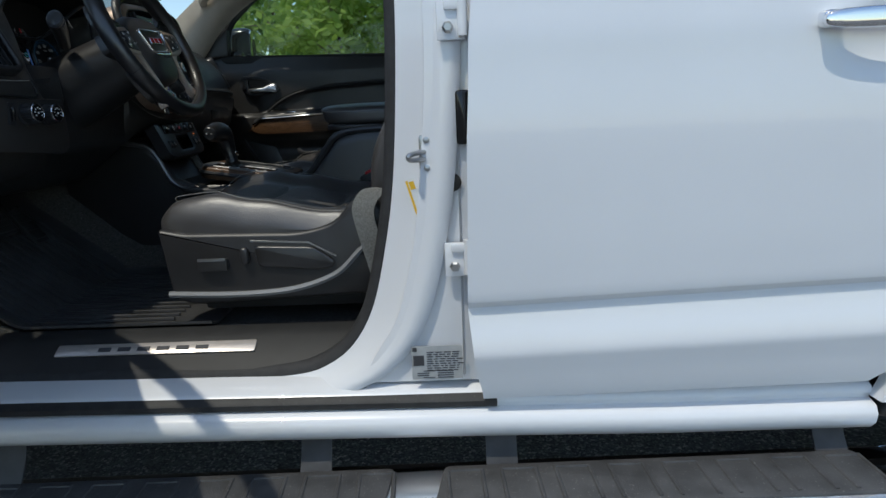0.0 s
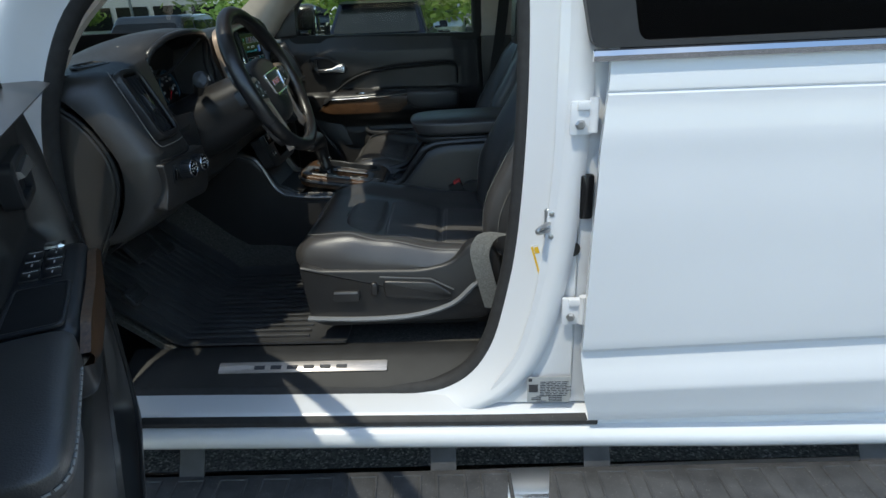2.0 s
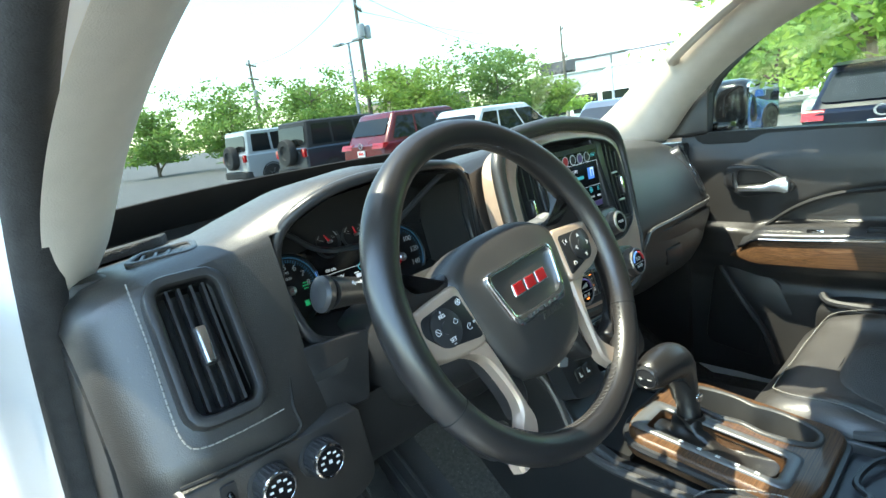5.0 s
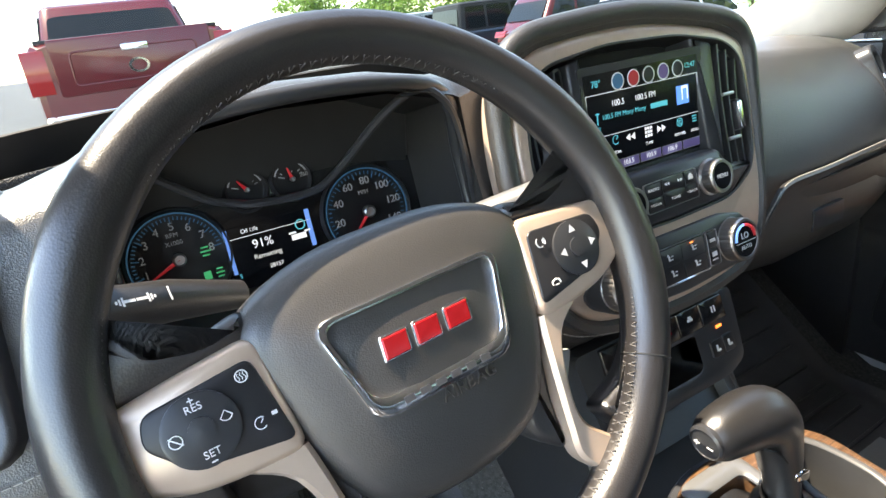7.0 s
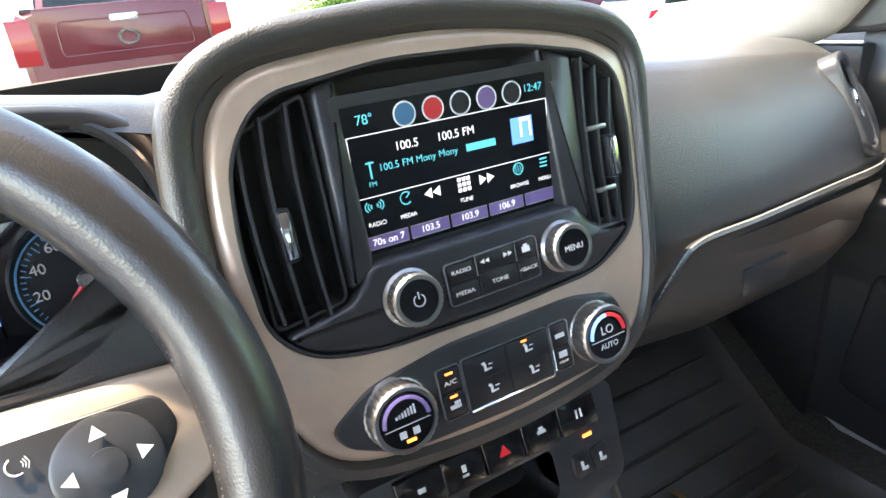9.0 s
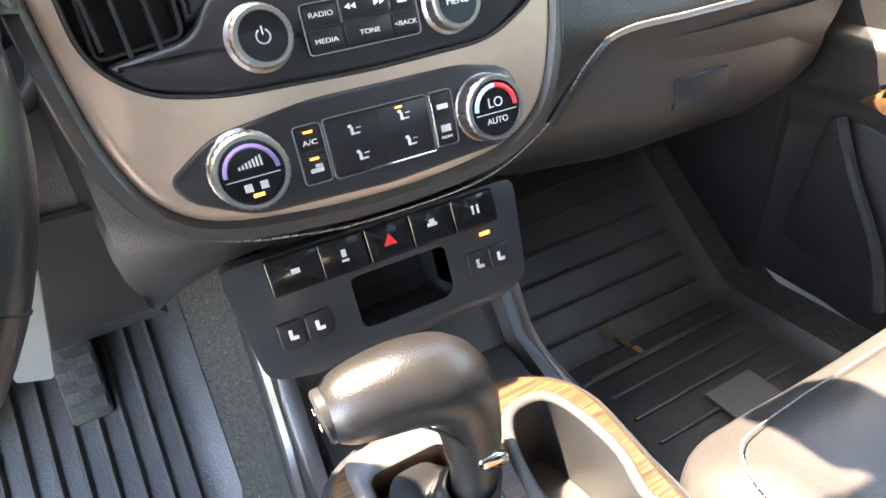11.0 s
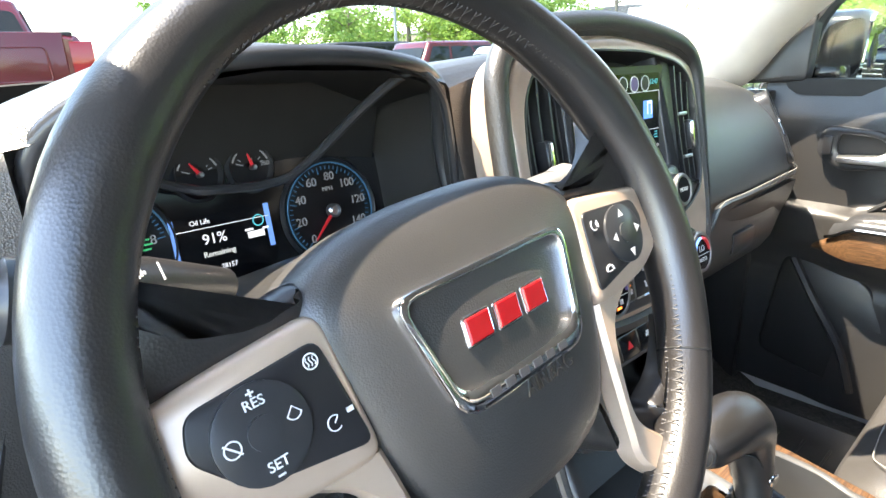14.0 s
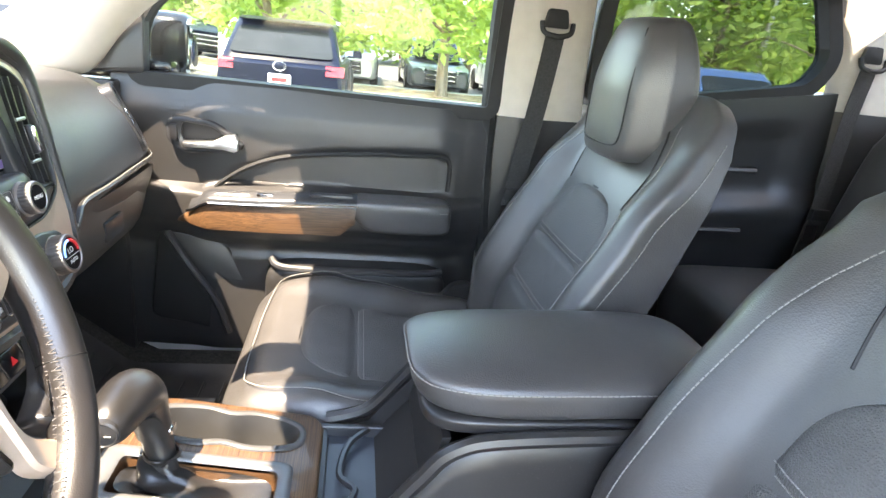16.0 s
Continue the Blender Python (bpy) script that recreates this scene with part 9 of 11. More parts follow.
for x, y, z, w, h in ((-1.055, 0.205, 0.755, 0.030, 0.022), (-1.13, 0.40, 0.80, 0.050, 0.032), (-1.16, 0.545, 0.77, 0.024, 0.055)):
    bm = bmesh.new()
    pmx = frame_m((x, y, z), (0, 1, 0), (0.80, 0, 0.6))
    plate(bm, rounded([(-w, -h), (w, -h), (w, h), (-w, h)], 0.008), pmx, -0.006, 0.006, 0.002)
    pp = part("pedal_pad", bm, M_RUBBER, pd)
    bm = bmesh.new()
    for k in range(4):
        box(bm, (-w * 0.85, -h * 0.8 + k * h * 0.5, 0.006), (w * 0.85, -h * 0.8 + k * h * 0.5 + h * 0.25, 0.009), 0.0, pmx)
    part("pad_rib", bm, M_RUBBER, pp)
    bm = bmesh.new()
    tube(bm, [(x - 0.01, y, z), (x - 0.07, y + 0.01, z + 0.05), (x - 0.12, y + 0.02, z + 0.20)], 0.008, 6)
    part("pedal_arm", bm, M_BLACK, pd)

# ---- open driver door ----
HP = Vector((-1.065, 0.045, 0))
OPENA = radians(61)
dd = Vector((math.cos(OPENA), -math.sin(OPENA), 0))
dn = Vector((math.sin(OPENA), math.cos(OPENA), 0))


def DP(s, n, z):
    return HP + dd * s + dn * n + Vector((0, 0, z))


ddoor = thing("driver_door", DP(0.5, 0, 0.5), "open white driver door with black inner trim and armrest", "door")
D_END = 0.935


def dz_low(s):
    return interp([(0.0, 0.50), (0.74, 0.525), (0.84, 0.57), (0.90, 0.64), (0.935, 0.74)], s)[0]


def border_n(z):
    return interp([(0.50, 0.046), (0.80, 0.050), (0.92, 0.038), (1.03, 0.022), (1.13, 0.012), (1.27, -0.004)], z)[0]


def ramp(x, a, b):
    k = max(0.0, min(1.0, (x - a) / (b - a)))
    return k * k * (3 - 2 * k)


def dd_in(u, v):
    s = 0.02 + (D_END - 0.035) * u
    lo = dz_low(s) + 0.012
    z = lo + (1.262 - lo) * v
    deep = interp([(0.50, -0.012), (0.90, -0.010), (1.00, -0.020), (1.03, -0.040), (1.12, -0.030), (1.20, -0.012), (1.27, -0.004)], z)[0]
    k = ramp(s, 0.065, 0.095) * (1 - ramp(s, 0.845, 0.885)) * ramp(z, lo + 0.055, lo + 0.095)
    b = border_n(z) + (deep - border_n(z)) * k
    b -= 0.010 * (1 - ramp(s, 0.02, 0.045)) + 0.012 * (1 - ramp(z, lo, lo + 0.03))
    return DP(s, b, z)


bm = bmesh.new()
surf(bm, dd_in, 90, 60)
part("inner_trim", bm, M_DOORV, ddoor, "black moulded inner trim", angle=60)
bm = bmesh.new()
surf(bm, lambda u, v: DP(D_END * u, -0.105 - 0.02 * math.sin(math.pi * v), dz_low(D_END * u) + (1.27 - dz_low(D_END * u)) * v), 20, 20)
part("outer_skin", bm, M_WHITE, ddoor)
ZS = (0.50, 0.56, 0.60, 0.66, 0.72, 0.78, 0.84, 0.9, 1.0, 1.1, 1.2, 1.27)


def s_end(z):
    return interp([(0.50, 0.70), (0.525, 0.74), (0.57, 0.84), (0.64, 0.90), (0.74, 0.935), (1.3, 0.935)], z)[0]


bm = bmesh.new()
loft(bm, [[DP(s_end(z) + ds, n, z) for ds, n in ((-0.004, -0.112), (0.002, -0.100), (0.004, -0.070), (0.002, -0.044), (-0.004, -0.032))] for z in ZS], closed=False, caps=False)
loft(bm, [[DP(s, -0.105, dz_low(s)), DP(s, -0.02, dz_low(s) + 0.004)] for s in [0.01 + 0.046 * k for k in range(21)]], closed=False, caps=False)
part("door_edge", bm, M_WHITE, ddoor, "white painted door edge", angle=50)
bm = bmesh.new()
loft(bm, [[DP(s_end(z) + ds, n, z) for ds, n in ((0.0, -0.035), (0.008, -0.024), (0.005, border_n(z) - 0.016), (-0.012, border_n(z) - 0.001), (-0.035, border_n(z) + 0.001))] for z in ZS], closed=False, caps=False)
loft(bm, [[DP(s, -0.02, dz_low(s) + 0.003), DP(s, 0.02, dz_low(s) + 0.002), DP(s, border_n(0.6) - 0.010, dz_low(s) + 0.014)] for s in [0.02 + 0.045 * k for k in range(20)]], closed=False, caps=False)
part("edge_trim", bm, M_DOORV, ddoor, "black rim round the door trim", angle=60)
LTM = frame_m(DP(D_END + 0.004, -0.060, 0.905), dn, dd) @ Matrix.Scale(0.66, 4)
bm = bmesh.new()
plate(bm, rounded([(-0.034, -0.030), (0.030, -0.040), (0.036, 0.018), (0.012, 0.046), (-0.030, 0.040)], 0.008), LTM, -0.012, 0.003, 0.001)
lat = part("latch", bm, M_BLACK, ddoor, "black door latch")
bm = bmesh.new()
plate(bm, rounded([(-0.022, -0.016), (0.018, -0.020), (0.020, -0.004), (-0.020, 0.000)], 0.004), LTM, 0.003, 0.0055, 0.001)
part("latch_plate", bm, M_SATIN, lat, "steel latch plate")
bm = bmesh.new()
tube(bm, [LTM @ Vector((x, y, 0.004)) for x, y in ((-0.016, 0.024), (0.004, 0.026), (0.016, 0.012))], 0.004, 8)
part("latch_claw", bm, M_SATIN, lat)
for z, n in ((0.80, -0.070), (0.70, -0.058)):
    bm = bmesh.new()
    lathe(bm, [(0.0, 0.0), (0.011, 0.0), (0.010, 0.003), (0, 0.003)], frame_m(DP(s_end(z) + 0.003, n, z), dn, dd), 18)
    part("plug", bm, M_BLACK, ddoor)
# pocket panel under the armrest, with the slot in front of it
PKO = rounded([(0.17, 0.905), (0.835, 0.905), (0.842, 0.75), (0.80, 0.672), (0.66, 0.655), (0.50, 0.705), (0.34, 0.80)], 0.05, 6)
PKM = Matrix(((dd.x, 0, dn.x, HP.x), (dd.y, 0, dn.y, HP.y), (0, 1, 0, 0), (0, 0, 0, 1)))
bm = bmesh.new()
plate(bm, PKO, PKM, -0.012, 0.044, 0.016)
mp = part("map_pocket", bm, M_DOORV, ddoor, "smooth bulged map pocket panel", angle=60)
for s0, s1, z0, z1 in ((0.20, 0.42, 0.700, 0.690), (0.26, 0.60, 0.628, 0.612)):
    bm = bmesh.new()
    tube(bm, [DP(s0, 0.010, z0), DP((s0 + s1) / 2, 0.014, (z0 + z1) / 2), DP(s1, 0.010, z1)], 0.010, 8)
    part("pocket_rib", bm, M_DOORV, mp)
bm = bmesh.new()
tube(bm, catmull([DP(0.075, 0.030, 1.02), DP(0.078, 0.042, 0.90), DP(0.080, 0.047, 0.75), DP(0.095, 0.047, 0.640), DP(0.16, 0.047, 0.595), DP(0.45, 0.047, 0.592), DP(0.72, 0.047, 0.605), DP(0.83, 0.047, 0.655)], 6), 0.0035, 6)
part("trim_bead", bm, M_BLACK, ddoor)
# armrest, switches, wood and pull
bm = bmesh.new()
blob(bm, 16, lambda x, y, z: DP(0.700 + (0.118 - 0.012 * (1 - z)) * x, -0.006 + (0.052 - 0.005 * (1 - z)) * y, 0.918 + 0.066 * z + 0.016 * x * (1 - z) * -1), 8)
part("armrest_skirt", bm, M_DOORV, ddoor, "moulded black armrest side", angle=60)
bm = bmesh.new()
blob(bm, 22, lambda x, y, z: DP(0.690 + 0.140 * x, -0.002 + 0.060 * y, 1.000 + 0.026 * z - 0.004 * x - 0.006 * max(0.0, z) * (x * x + y * y) * 0.5), 6)
ar = part("armrest", bm, M_LEATHER, ddoor, "padded black armrest with pale stitching", angle=70)
bm = bmesh.new()
PER = []
for k in range(60):
    a = radians(115 - 225 * k / 59)
    c_, s_ = math.cos(a), math.sin(a)
    d_ = (abs(c_) ** 6 + abs(s_) ** 6) ** (1 / 6)
    PER.append(DP(0.690 + 0.1415 * c_ / d_, -0.002 + 0.0612 * s_ / d_, 0.996 - 0.004 * c_ / d_))
stitch(bm, PER, 0.0016, 0.0075, 0.003)
part("stitching", bm, M_STITCH, ar)
bm = bmesh.new()
blob(bm, 14, lambda x, y, z: DP(0.365 + 0.185 * x, 0.000 + 0.060 * y, 0.960 + 0.060 * z), 8)
sw = part("switch_pod", bm, M_PANEL, ddoor, "window switch pod")
for i in range(3):
    for j in range(2):
        bm = bmesh.new()
        SWM = frame_m(DP(0.262 + 0.042 * i, -0.014 + 0.030 * j, 1.019), dd, (0, 0, 1))
        box(bm, (-0.018, -0.013, 0), (0.018, 0.013, 0.007 - 0.001 * i), 0.003, SWM)
        wsx = part("window_switch", bm, M_BUTTON, sw)
        bm = bmesh.new()
        bars(bm, [(0, 0, 0.010, 0.0022), (-0.016, 0, 0.0012, 0.020)], SWM @ Matrix.Translation((0, 0, 0.0072 - 0.001 * i)))
        part("switch_mark", bm, M_ICON, wsx)
bm = bmesh.new()
box(bm, (-0.014, -0.016, 0), (0.014, 0.016, 0.010), 0.005, frame_m(DP(0.215, 0.010, 1.018), dd, (0, 0, 1)))
part("mirror_switch", bm, M_CHROME, sw, "bright mirror adjuster")
GWM = frame_m(DP(0.462, 0.004, 1.0205), dd, (0, 0, 1))
GWO = rounded([(-0.070, -0.030), (0.072, -0.034), (0.074, 0.032), (-0.068, 0.034)], 0.008)
bm = bmesh.new()
frame_ring(bm, offset2(GWO, 0.006), GWO, GWM, -0.002, 0.003, 0.001)
part("grip_rim", bm, M_PANEL, sw)
bm = bmesh.new()
plate(bm, GWO, GWM, -0.004, 0.0008)
part("grip_well", bm, M_BLACK, sw)
bm = bmesh.new()
rows = []
for k in range(13):
    s = 0.17 + 0.41 * k / 12
    h = 0.030 * min(1.0, 0.2 + 4.0 * k / 12, 0.3 + 4.0 * (12 - k) / 12)
    n = 0.066 + 0.006 * math.sin(math.pi * k / 12)
    rows.append([DP(s, n - 0.012, 0.985 + h), DP(s, n, 0.985 + h * 0.9), DP(s, n + 0.003, 0.985), DP(s, n, 0.985 - h), DP(s, n - 0.012, 0.985 - h)])
loft(bm, rows, closed=False, caps=False)
part("wood_strip", bm, wood_mat("door_wood", 1), ddoor, "brown wood strip", angle=60)
HDM = frame_m(DP(0.225, -0.012, 1.150), dd, dn)
bm = bmesh.new()
frame_ring(bm, rounded([(-0.085, -0.038), (0.085, -0.034), (0.070, 0.042), (-0.070, 0.042)], 0.02), rounded([(-0.063, -0.022), (0.063, -0.018), (0.052, 0.030), (-0.052, 0.030)], 0.012), HDM, -0.015, 0.014, 0.003)
hbz = part("handle_bezel", bm, M_PANEL, ddoor, "dark satin handle surround")
bm = bmesh.new()
plate(bm, rounded([(-0.063, -0.022), (0.063, -0.018), (0.052, 0.030), (-0.052, 0.030)], 0.012), HDM, -0.014, 0.002)
part("handle_pocket", bm, M_BLACK, hbz)
bm = bmesh.new()
loft(bm, [[HDM @ Vector((x, -0.010 + a, b)) for a, b in ((-h, 0.002), (-h, 0.018), (h * 0.5, 0.022), (h, 0.012), (h, 0.002))] for x, h in ((-0.058, 0.010), (-0.045, 0.014), (0.02, 0.008), (0.052, 0.006))])
part("release_handle", bm, M_SATINCH, hbz, "chrome release handle", angle=60)
# window frame of the driver door
bm = bmesh.new()
tube(bm, catmull([DP(0.10, -0.03, 1.262), DP(0.16, -0.025, 1.37), DP(0.32, -0.01, 1.50), DP(0.50, 0.0, 1.58), DP(0.72, 0.005, 1.61), DP(0.86, 0.0, 1.58), DP(0.90, -0.01, 1.45), DP(0.915, -0.03, 1.262)], 5), 0.020, 8)
part("window_frame", bm, M_BLACK, ddoor)
bm = bmesh.new()
loft(bm, [[DP(s, n, 1.262 + dz) for n, dz in ((0.045, 0), (0.05, 0.006), (0.03, 0.012), (-0.08, 0.012), (-0.088, 0.004))] for s in (0.0, 0.5, 0.935)], closed=False, caps=False)
part("belt_cap", bm, M_VINYL2, ddoor)

# ---- the car park and what lies beyond ----
M_VGLASS = mat("dark_car_glass", (0.012, 0.015, 0.016), 0.04, spec=0.4)
M_TYRE = mat("tyre_rubber", (0.025, 0.025, 0.025), 0.75, vary=0.3, scale=20)
M_ALLOY = mat("alloy_rim", (0.42, 0.43, 0.44), 0.3, 0.8, vary=0.1, scale=30)
M_LAMPRED = mat("red_lens", (0.45, 0.012, 0.015), 0.12, coat=0.6)
M_LAMPWHT = mat("clear_lens", (0.62, 0.64, 0.66), 0.1, coat=0.6)
M_TRIMBLK = mat("black_trim", (0.02, 0.02, 0.021), 0.55, vary=0.2, scale=12)
M_PLATE = mat("plate_white", (0.75, 0.76, 0.78), 0.4)
PAINTS = {
    "navy": mat("navy_paint", (0.004, 0.006, 0.017), 0.30, 0.0, spec=0.25, vary=0.1, scale=4),
    "red": mat("deep_red_paint", (0.15, 0.008, 0.014), 0.25, 0.1, coat=0.6, vary=0.1, scale=4),
    "white": mat("gloss_white_paint", (0.78, 0.79, 0.80), 0.25, coat=1.0, vary=0.03, scale=4),
    "grey": mat("pale_grey_paint", (0.45, 0.47, 0.48), 0.28, 0.2, coat=1.0, vary=0.06, scale=4),
    "slate": mat("slate_paint", (0.035, 0.045, 0.055), 0.28, 0.3, coat=1.0, vary=0.1, scale=4),
    "blue": mat("bright_blue_paint", (0.05, 0.12, 0.32), 0.25, 0.3, coat=1.0, vary=0.08, scale=4),
    "silver": mat("silver_paint", (0.50, 0.51, 0.52), 0.28, 0.6, coat=1.0, vary=0.05, scale=4),
}


def heading(x, y, yaw):
    """A vehicle's frame: rear at x, y; local +x is ahead, yaw 0 heads to +y."""
    return Matrix.Translation((x, y, ground_z(x, y))) @ Matrix.Rotation(radians(90 + yaw), 4, 'Z')


def quad_on(bm, a, b, c, d, u0, u1, v0, v1, out, t=0.006, r=0.12):
    """A pane on the bilinear patch a b c d (a-b below, d-c above), set proud by t along out."""
    def at(u, v):
        return (a * (1 - u) + b * u) * (1 - v) + (d * (1 - u) + c * u) * v
    o2 = rounded([(u0, v0), (u1, v0), (u1, v1), (u0, v1)], r * min(u1 - u0, 1), 3)
    lo = [at(p[0], p[1]) - out * 0.01 for p in o2]
    hi = [at(p[0], p[1]) + out * t for p in o2]
    loft(bm, [lo, hi])


def vehicle(name, label, category, m, size, paint, shape, group="parked vehicles"):
    """A parked vehicle from a body loft, greenhouse, panes, wheels, lamps and trim."""
    L, W, H = size
    t = thing(name, m.translation, label, category, group)
    P = PAINTS[paint]
    hw = W / 2
    st = {"suv": dict(belt=0.60, hood=0.56, bx=(0.03, 0.74), rx=(0.12, 0.56), tail=0.58, gc=0.19, rw=0.80),
          "crossover": dict(belt=0.62, hood=0.58, bx=(0.03, 0.74), rx=(0.13, 0.55), tail=0.60, gc=0.19, rw=0.76),
          "wagon": dict(belt=0.56, hood=0.52, bx=(0.03, 0.76), rx=(0.16, 0.54), tail=0.55, gc=0.18, rw=0.78),
          "sedan": dict(belt=0.60, hood=0.54, bx=(0.10, 0.74), rx=(0.26, 0.54), tail=0.62, gc=0.16, rw=0.76),
          "box": dict(belt=0.60, hood=0.58, bx=(0.015, 0.66), rx=(0.03, 0.61), tail=0.60, gc=0.28, rw=0.90),
          "pickup": dict(belt=0.66, hood=0.62, bx=(0.34, 0.80), rx=(0.40, 0.66), tail=0.73, gc=0.28, rw=0.80)}[shape]
    zb, belt = st["gc"], st["belt"] * H
    bm = bmesh.new()
    rings = []
    for f, wf, z0, z1 in ((0.0, 0.90, zb + 0.10, st["tail"] * H - 0.05), (0.012, 0.96, zb + 0.03, st["tail"] * H - 0.01), (0.06, 0.99, zb, st["tail"] * H if shape in ("pickup", "sedan") else belt),
                          (0.30, 1.0, zb, (st["tail"] * H if shape == "pickup" else belt)), (0.345, 1.0, zb, belt), (0.70, 1.0, zb, belt * 0.985), (0.78, 0.99, zb, st["hood"] * H),
                          (0.93, 0.95, zb, st["hood"] * H * 0.93), (0.985, 0.88, zb + 0.03, st["hood"] * H * 0.84), (1.0, 0.80, zb + 0.08, st["hood"] * H * 0.74)):
        w = hw * wf
        mid = z0 + (z1 - z0) * 0.62
        half = [(w * 0.90, z0), (w * 0.985, z0 + 0.06), (w, (z0 + mid) / 2), (w * 0.995, mid), (w * 0.97, z1 - 0.07), (w * 0.93, z1 - 0.02), (w * 0.84, z1)]
        ring = half + [(-a, b) for a, b in reversed(half)]
        rings.append([m @ Vector((f * L, a, b)) for a, b in ring])
    loft(bm, rings)
    body = part("body", bm, P, t, angle=30)
    # greenhouse
    b0, b1 = st["bx"][0] * L, st["bx"][1] * L
    r0, r1 = st["rx"][0] * L, st["rx"][1] * L
    wb, wr, zr = hw * 0.93, hw * st["rw"], H - 0.05
    V = lambda x, y, z: m @ Vector((x, y, z))
    base = rounded([(b0, -wb), (b1, -wb * 0.94), (b1, wb * 0.94), (b0, wb)], 0.14, 3)
    roof = rounded([(r0, -wr), (r1, -wr * 0.96), (r1, wr * 0.96), (r0, wr)], 0.14, 3)
    crown = offset2(roof, -0.13)
    bm = bmesh.new()
    loft(bm, [[V(p[0], p[1], belt - 0.03) for p in base], [V(p[0], p[1], zr) for p in roof], [V(p[0], p[1], zr + 0.03) for p in offset2(roof, -0.04)], [V(p[0], p[1], H) for p in crown]])
    part("cabin", bm, M_TRIMBLK if shape == "box" and paint == "slate" else P, t, angle=30)
    R3 = m.to_3x3()
    for sgn in (-1, 1):
        a, b = V(b0, sgn * wb, belt), V(b1, sgn * wb * 0.94, belt)
        c, d = V(r1, sgn * wr * 0.96, zr), V(r0, sgn * wr, zr)
        out = R3 @ Vector((0, sgn, 0.25)).normalized()
        cuts = ((0.04, 0.46), (0.50, 0.93)) if shape == "pickup" else ((0.07, 0.30), (0.33, 0.61), (0.64, 0.94))
        for u0, u1 in cuts:
            bm = bmesh.new()
            quad_on(bm, a, b, c, d, u0, u1, 0.06, 0.88, out, 0.008)
            part("side_window", bm, M_VGLASS, t, "dark glossy pane")
    bm = bmesh.new()
    quad_on(bm, V(b0, -wb, belt), V(b0, wb, belt), V(r0, wr, zr), V(r0, -wr, zr), 0.06, 0.94, 0.24 if shape in ("suv", "wagon") else 0.10, 0.84, R3 @ Vector((-1, 0, 0.3)).normalized(), 0.012, 0.10)
    part("rear_window", bm, M_VGLASS, t, "dark glossy pane")
    if shape == "crossover":
        bm = bmesh.new()
        loft(bm, [[V(r0 + a, y, zr + b) for a, b in ((0.10, 0.01), (-0.16, -0.01), (-0.17, 0.005), (0.10, 0.045))] for y in (-wr * 0.92, -wr * 0.5, 0, wr * 0.5, wr * 0.92)])
        part("roof_spoiler", bm, P, t)
    bm = bmesh.new()
    quad_on(bm, V(b1, wb * 0.94, belt), V(b1, -wb * 0.94, belt), V(r1, -wr * 0.96, zr), V(r1, wr * 0.96, zr), 0.06, 0.94, 0.05, 0.92, R3 @ Vector((1, 0, 0.8)).normalized(), 0.012, 0.08)
    part("windscreen", bm, M_VGLASS, t, "dark glossy pane")
    # wheels
    wrad = 0.19 * H if shape != "sedan" else 0.225 * H
    wrad = min(max(wrad, 0.32), 0.40)
    for fx in (0.19, 0.80):
        for sgn in (-1, 1):
            bm = bmesh.new()
            wm = m @ Matrix.Translation((fx * L, sgn * (hw - 0.10), wrad)) @ Matrix.Rotation(radians(-90 * sgn), 4, 'X')
            lathe(bm, [(wrad * 0.62, -0.10), (wrad * 0.96, -0.10), (wrad, -0.06), (wrad, 0.08), (wrad * 0.96, 0.112), (wrad * 0.64, 0.116), (wrad * 0.62, 0.10)], wm, 22)
            wheel = part("wheel", bm, M_TYRE, t, "black rubber tyre")
            bm = bmesh.new()
            lathe(bm, [(0.0, 0.085), (wrad * 0.15, 0.095), (wrad * 0.2, 0.08), (wrad * 0.55, 0.075), (wrad * 0.64, 0.108), (wrad * 0.64, -0.05)], wm, 22)
            for k in range(5):
                rot = wm @ Matrix.Rotation(2 * math.pi * k / 5, 4, 'Z')
                box(bm, (wrad * 0.12, -0.03, 0.07), (wrad * 0.6, 0.03, 0.10), 0.004, rot, 1)
            part("rim", bm, M_ALLOY, wheel, "silver spoked rim")
            bm = bmesh.new()
            arc = [(wrad * 1.13 * math.cos(a), wrad * 1.13 * math.sin(a)) for a in [math.pi * k / 14 for k in range(15)]]
            inn = [(wrad * 1.04 * math.cos(a), wrad * 1.04 * math.sin(a)) for a in [math.pi * (14 - k) / 14 for k in range(15)]]
            loft(bm, [[V(fx * L + p[0], sgn * (hw + dy), wrad + p[1]) for p in arc + inn] for dy in (-0.05, 0.012)])
            part("arch_trim", bm, M_TRIMBLK, t)
    # bumpers, lamps, plate, handles, mirrors
    bm = bmesh.new()
    bo = rounded([(-0.09, -hw * 0.93), (0.2, -hw * 0.99), (0.2, hw * 0.99), (-0.09, hw * 0.93)], 0.12, 4)
    zz = (zb + 0.02, zb + 0.27) if shape != "pickup" else (zb + 0.22, zb + 0.42)
    loft(bm, [[V(p[0] + 0.02, p[1], zz[0]) for p in bo], [V(p[0], p[1], zz[0] + 0.04) for p in bo], [V(p[0], p[1], zz[1] - 0.03) for p in bo], [V(p[0] + 0.03, p[1] * 0.99, zz[1]) for p in bo]])
    part("rear_bumper", bm, M_CHROME if shape == "pickup" else (M_TRIMBLK if shape in ("suv", "box", "crossover") else P), t)
    tz = st["tail"] * H
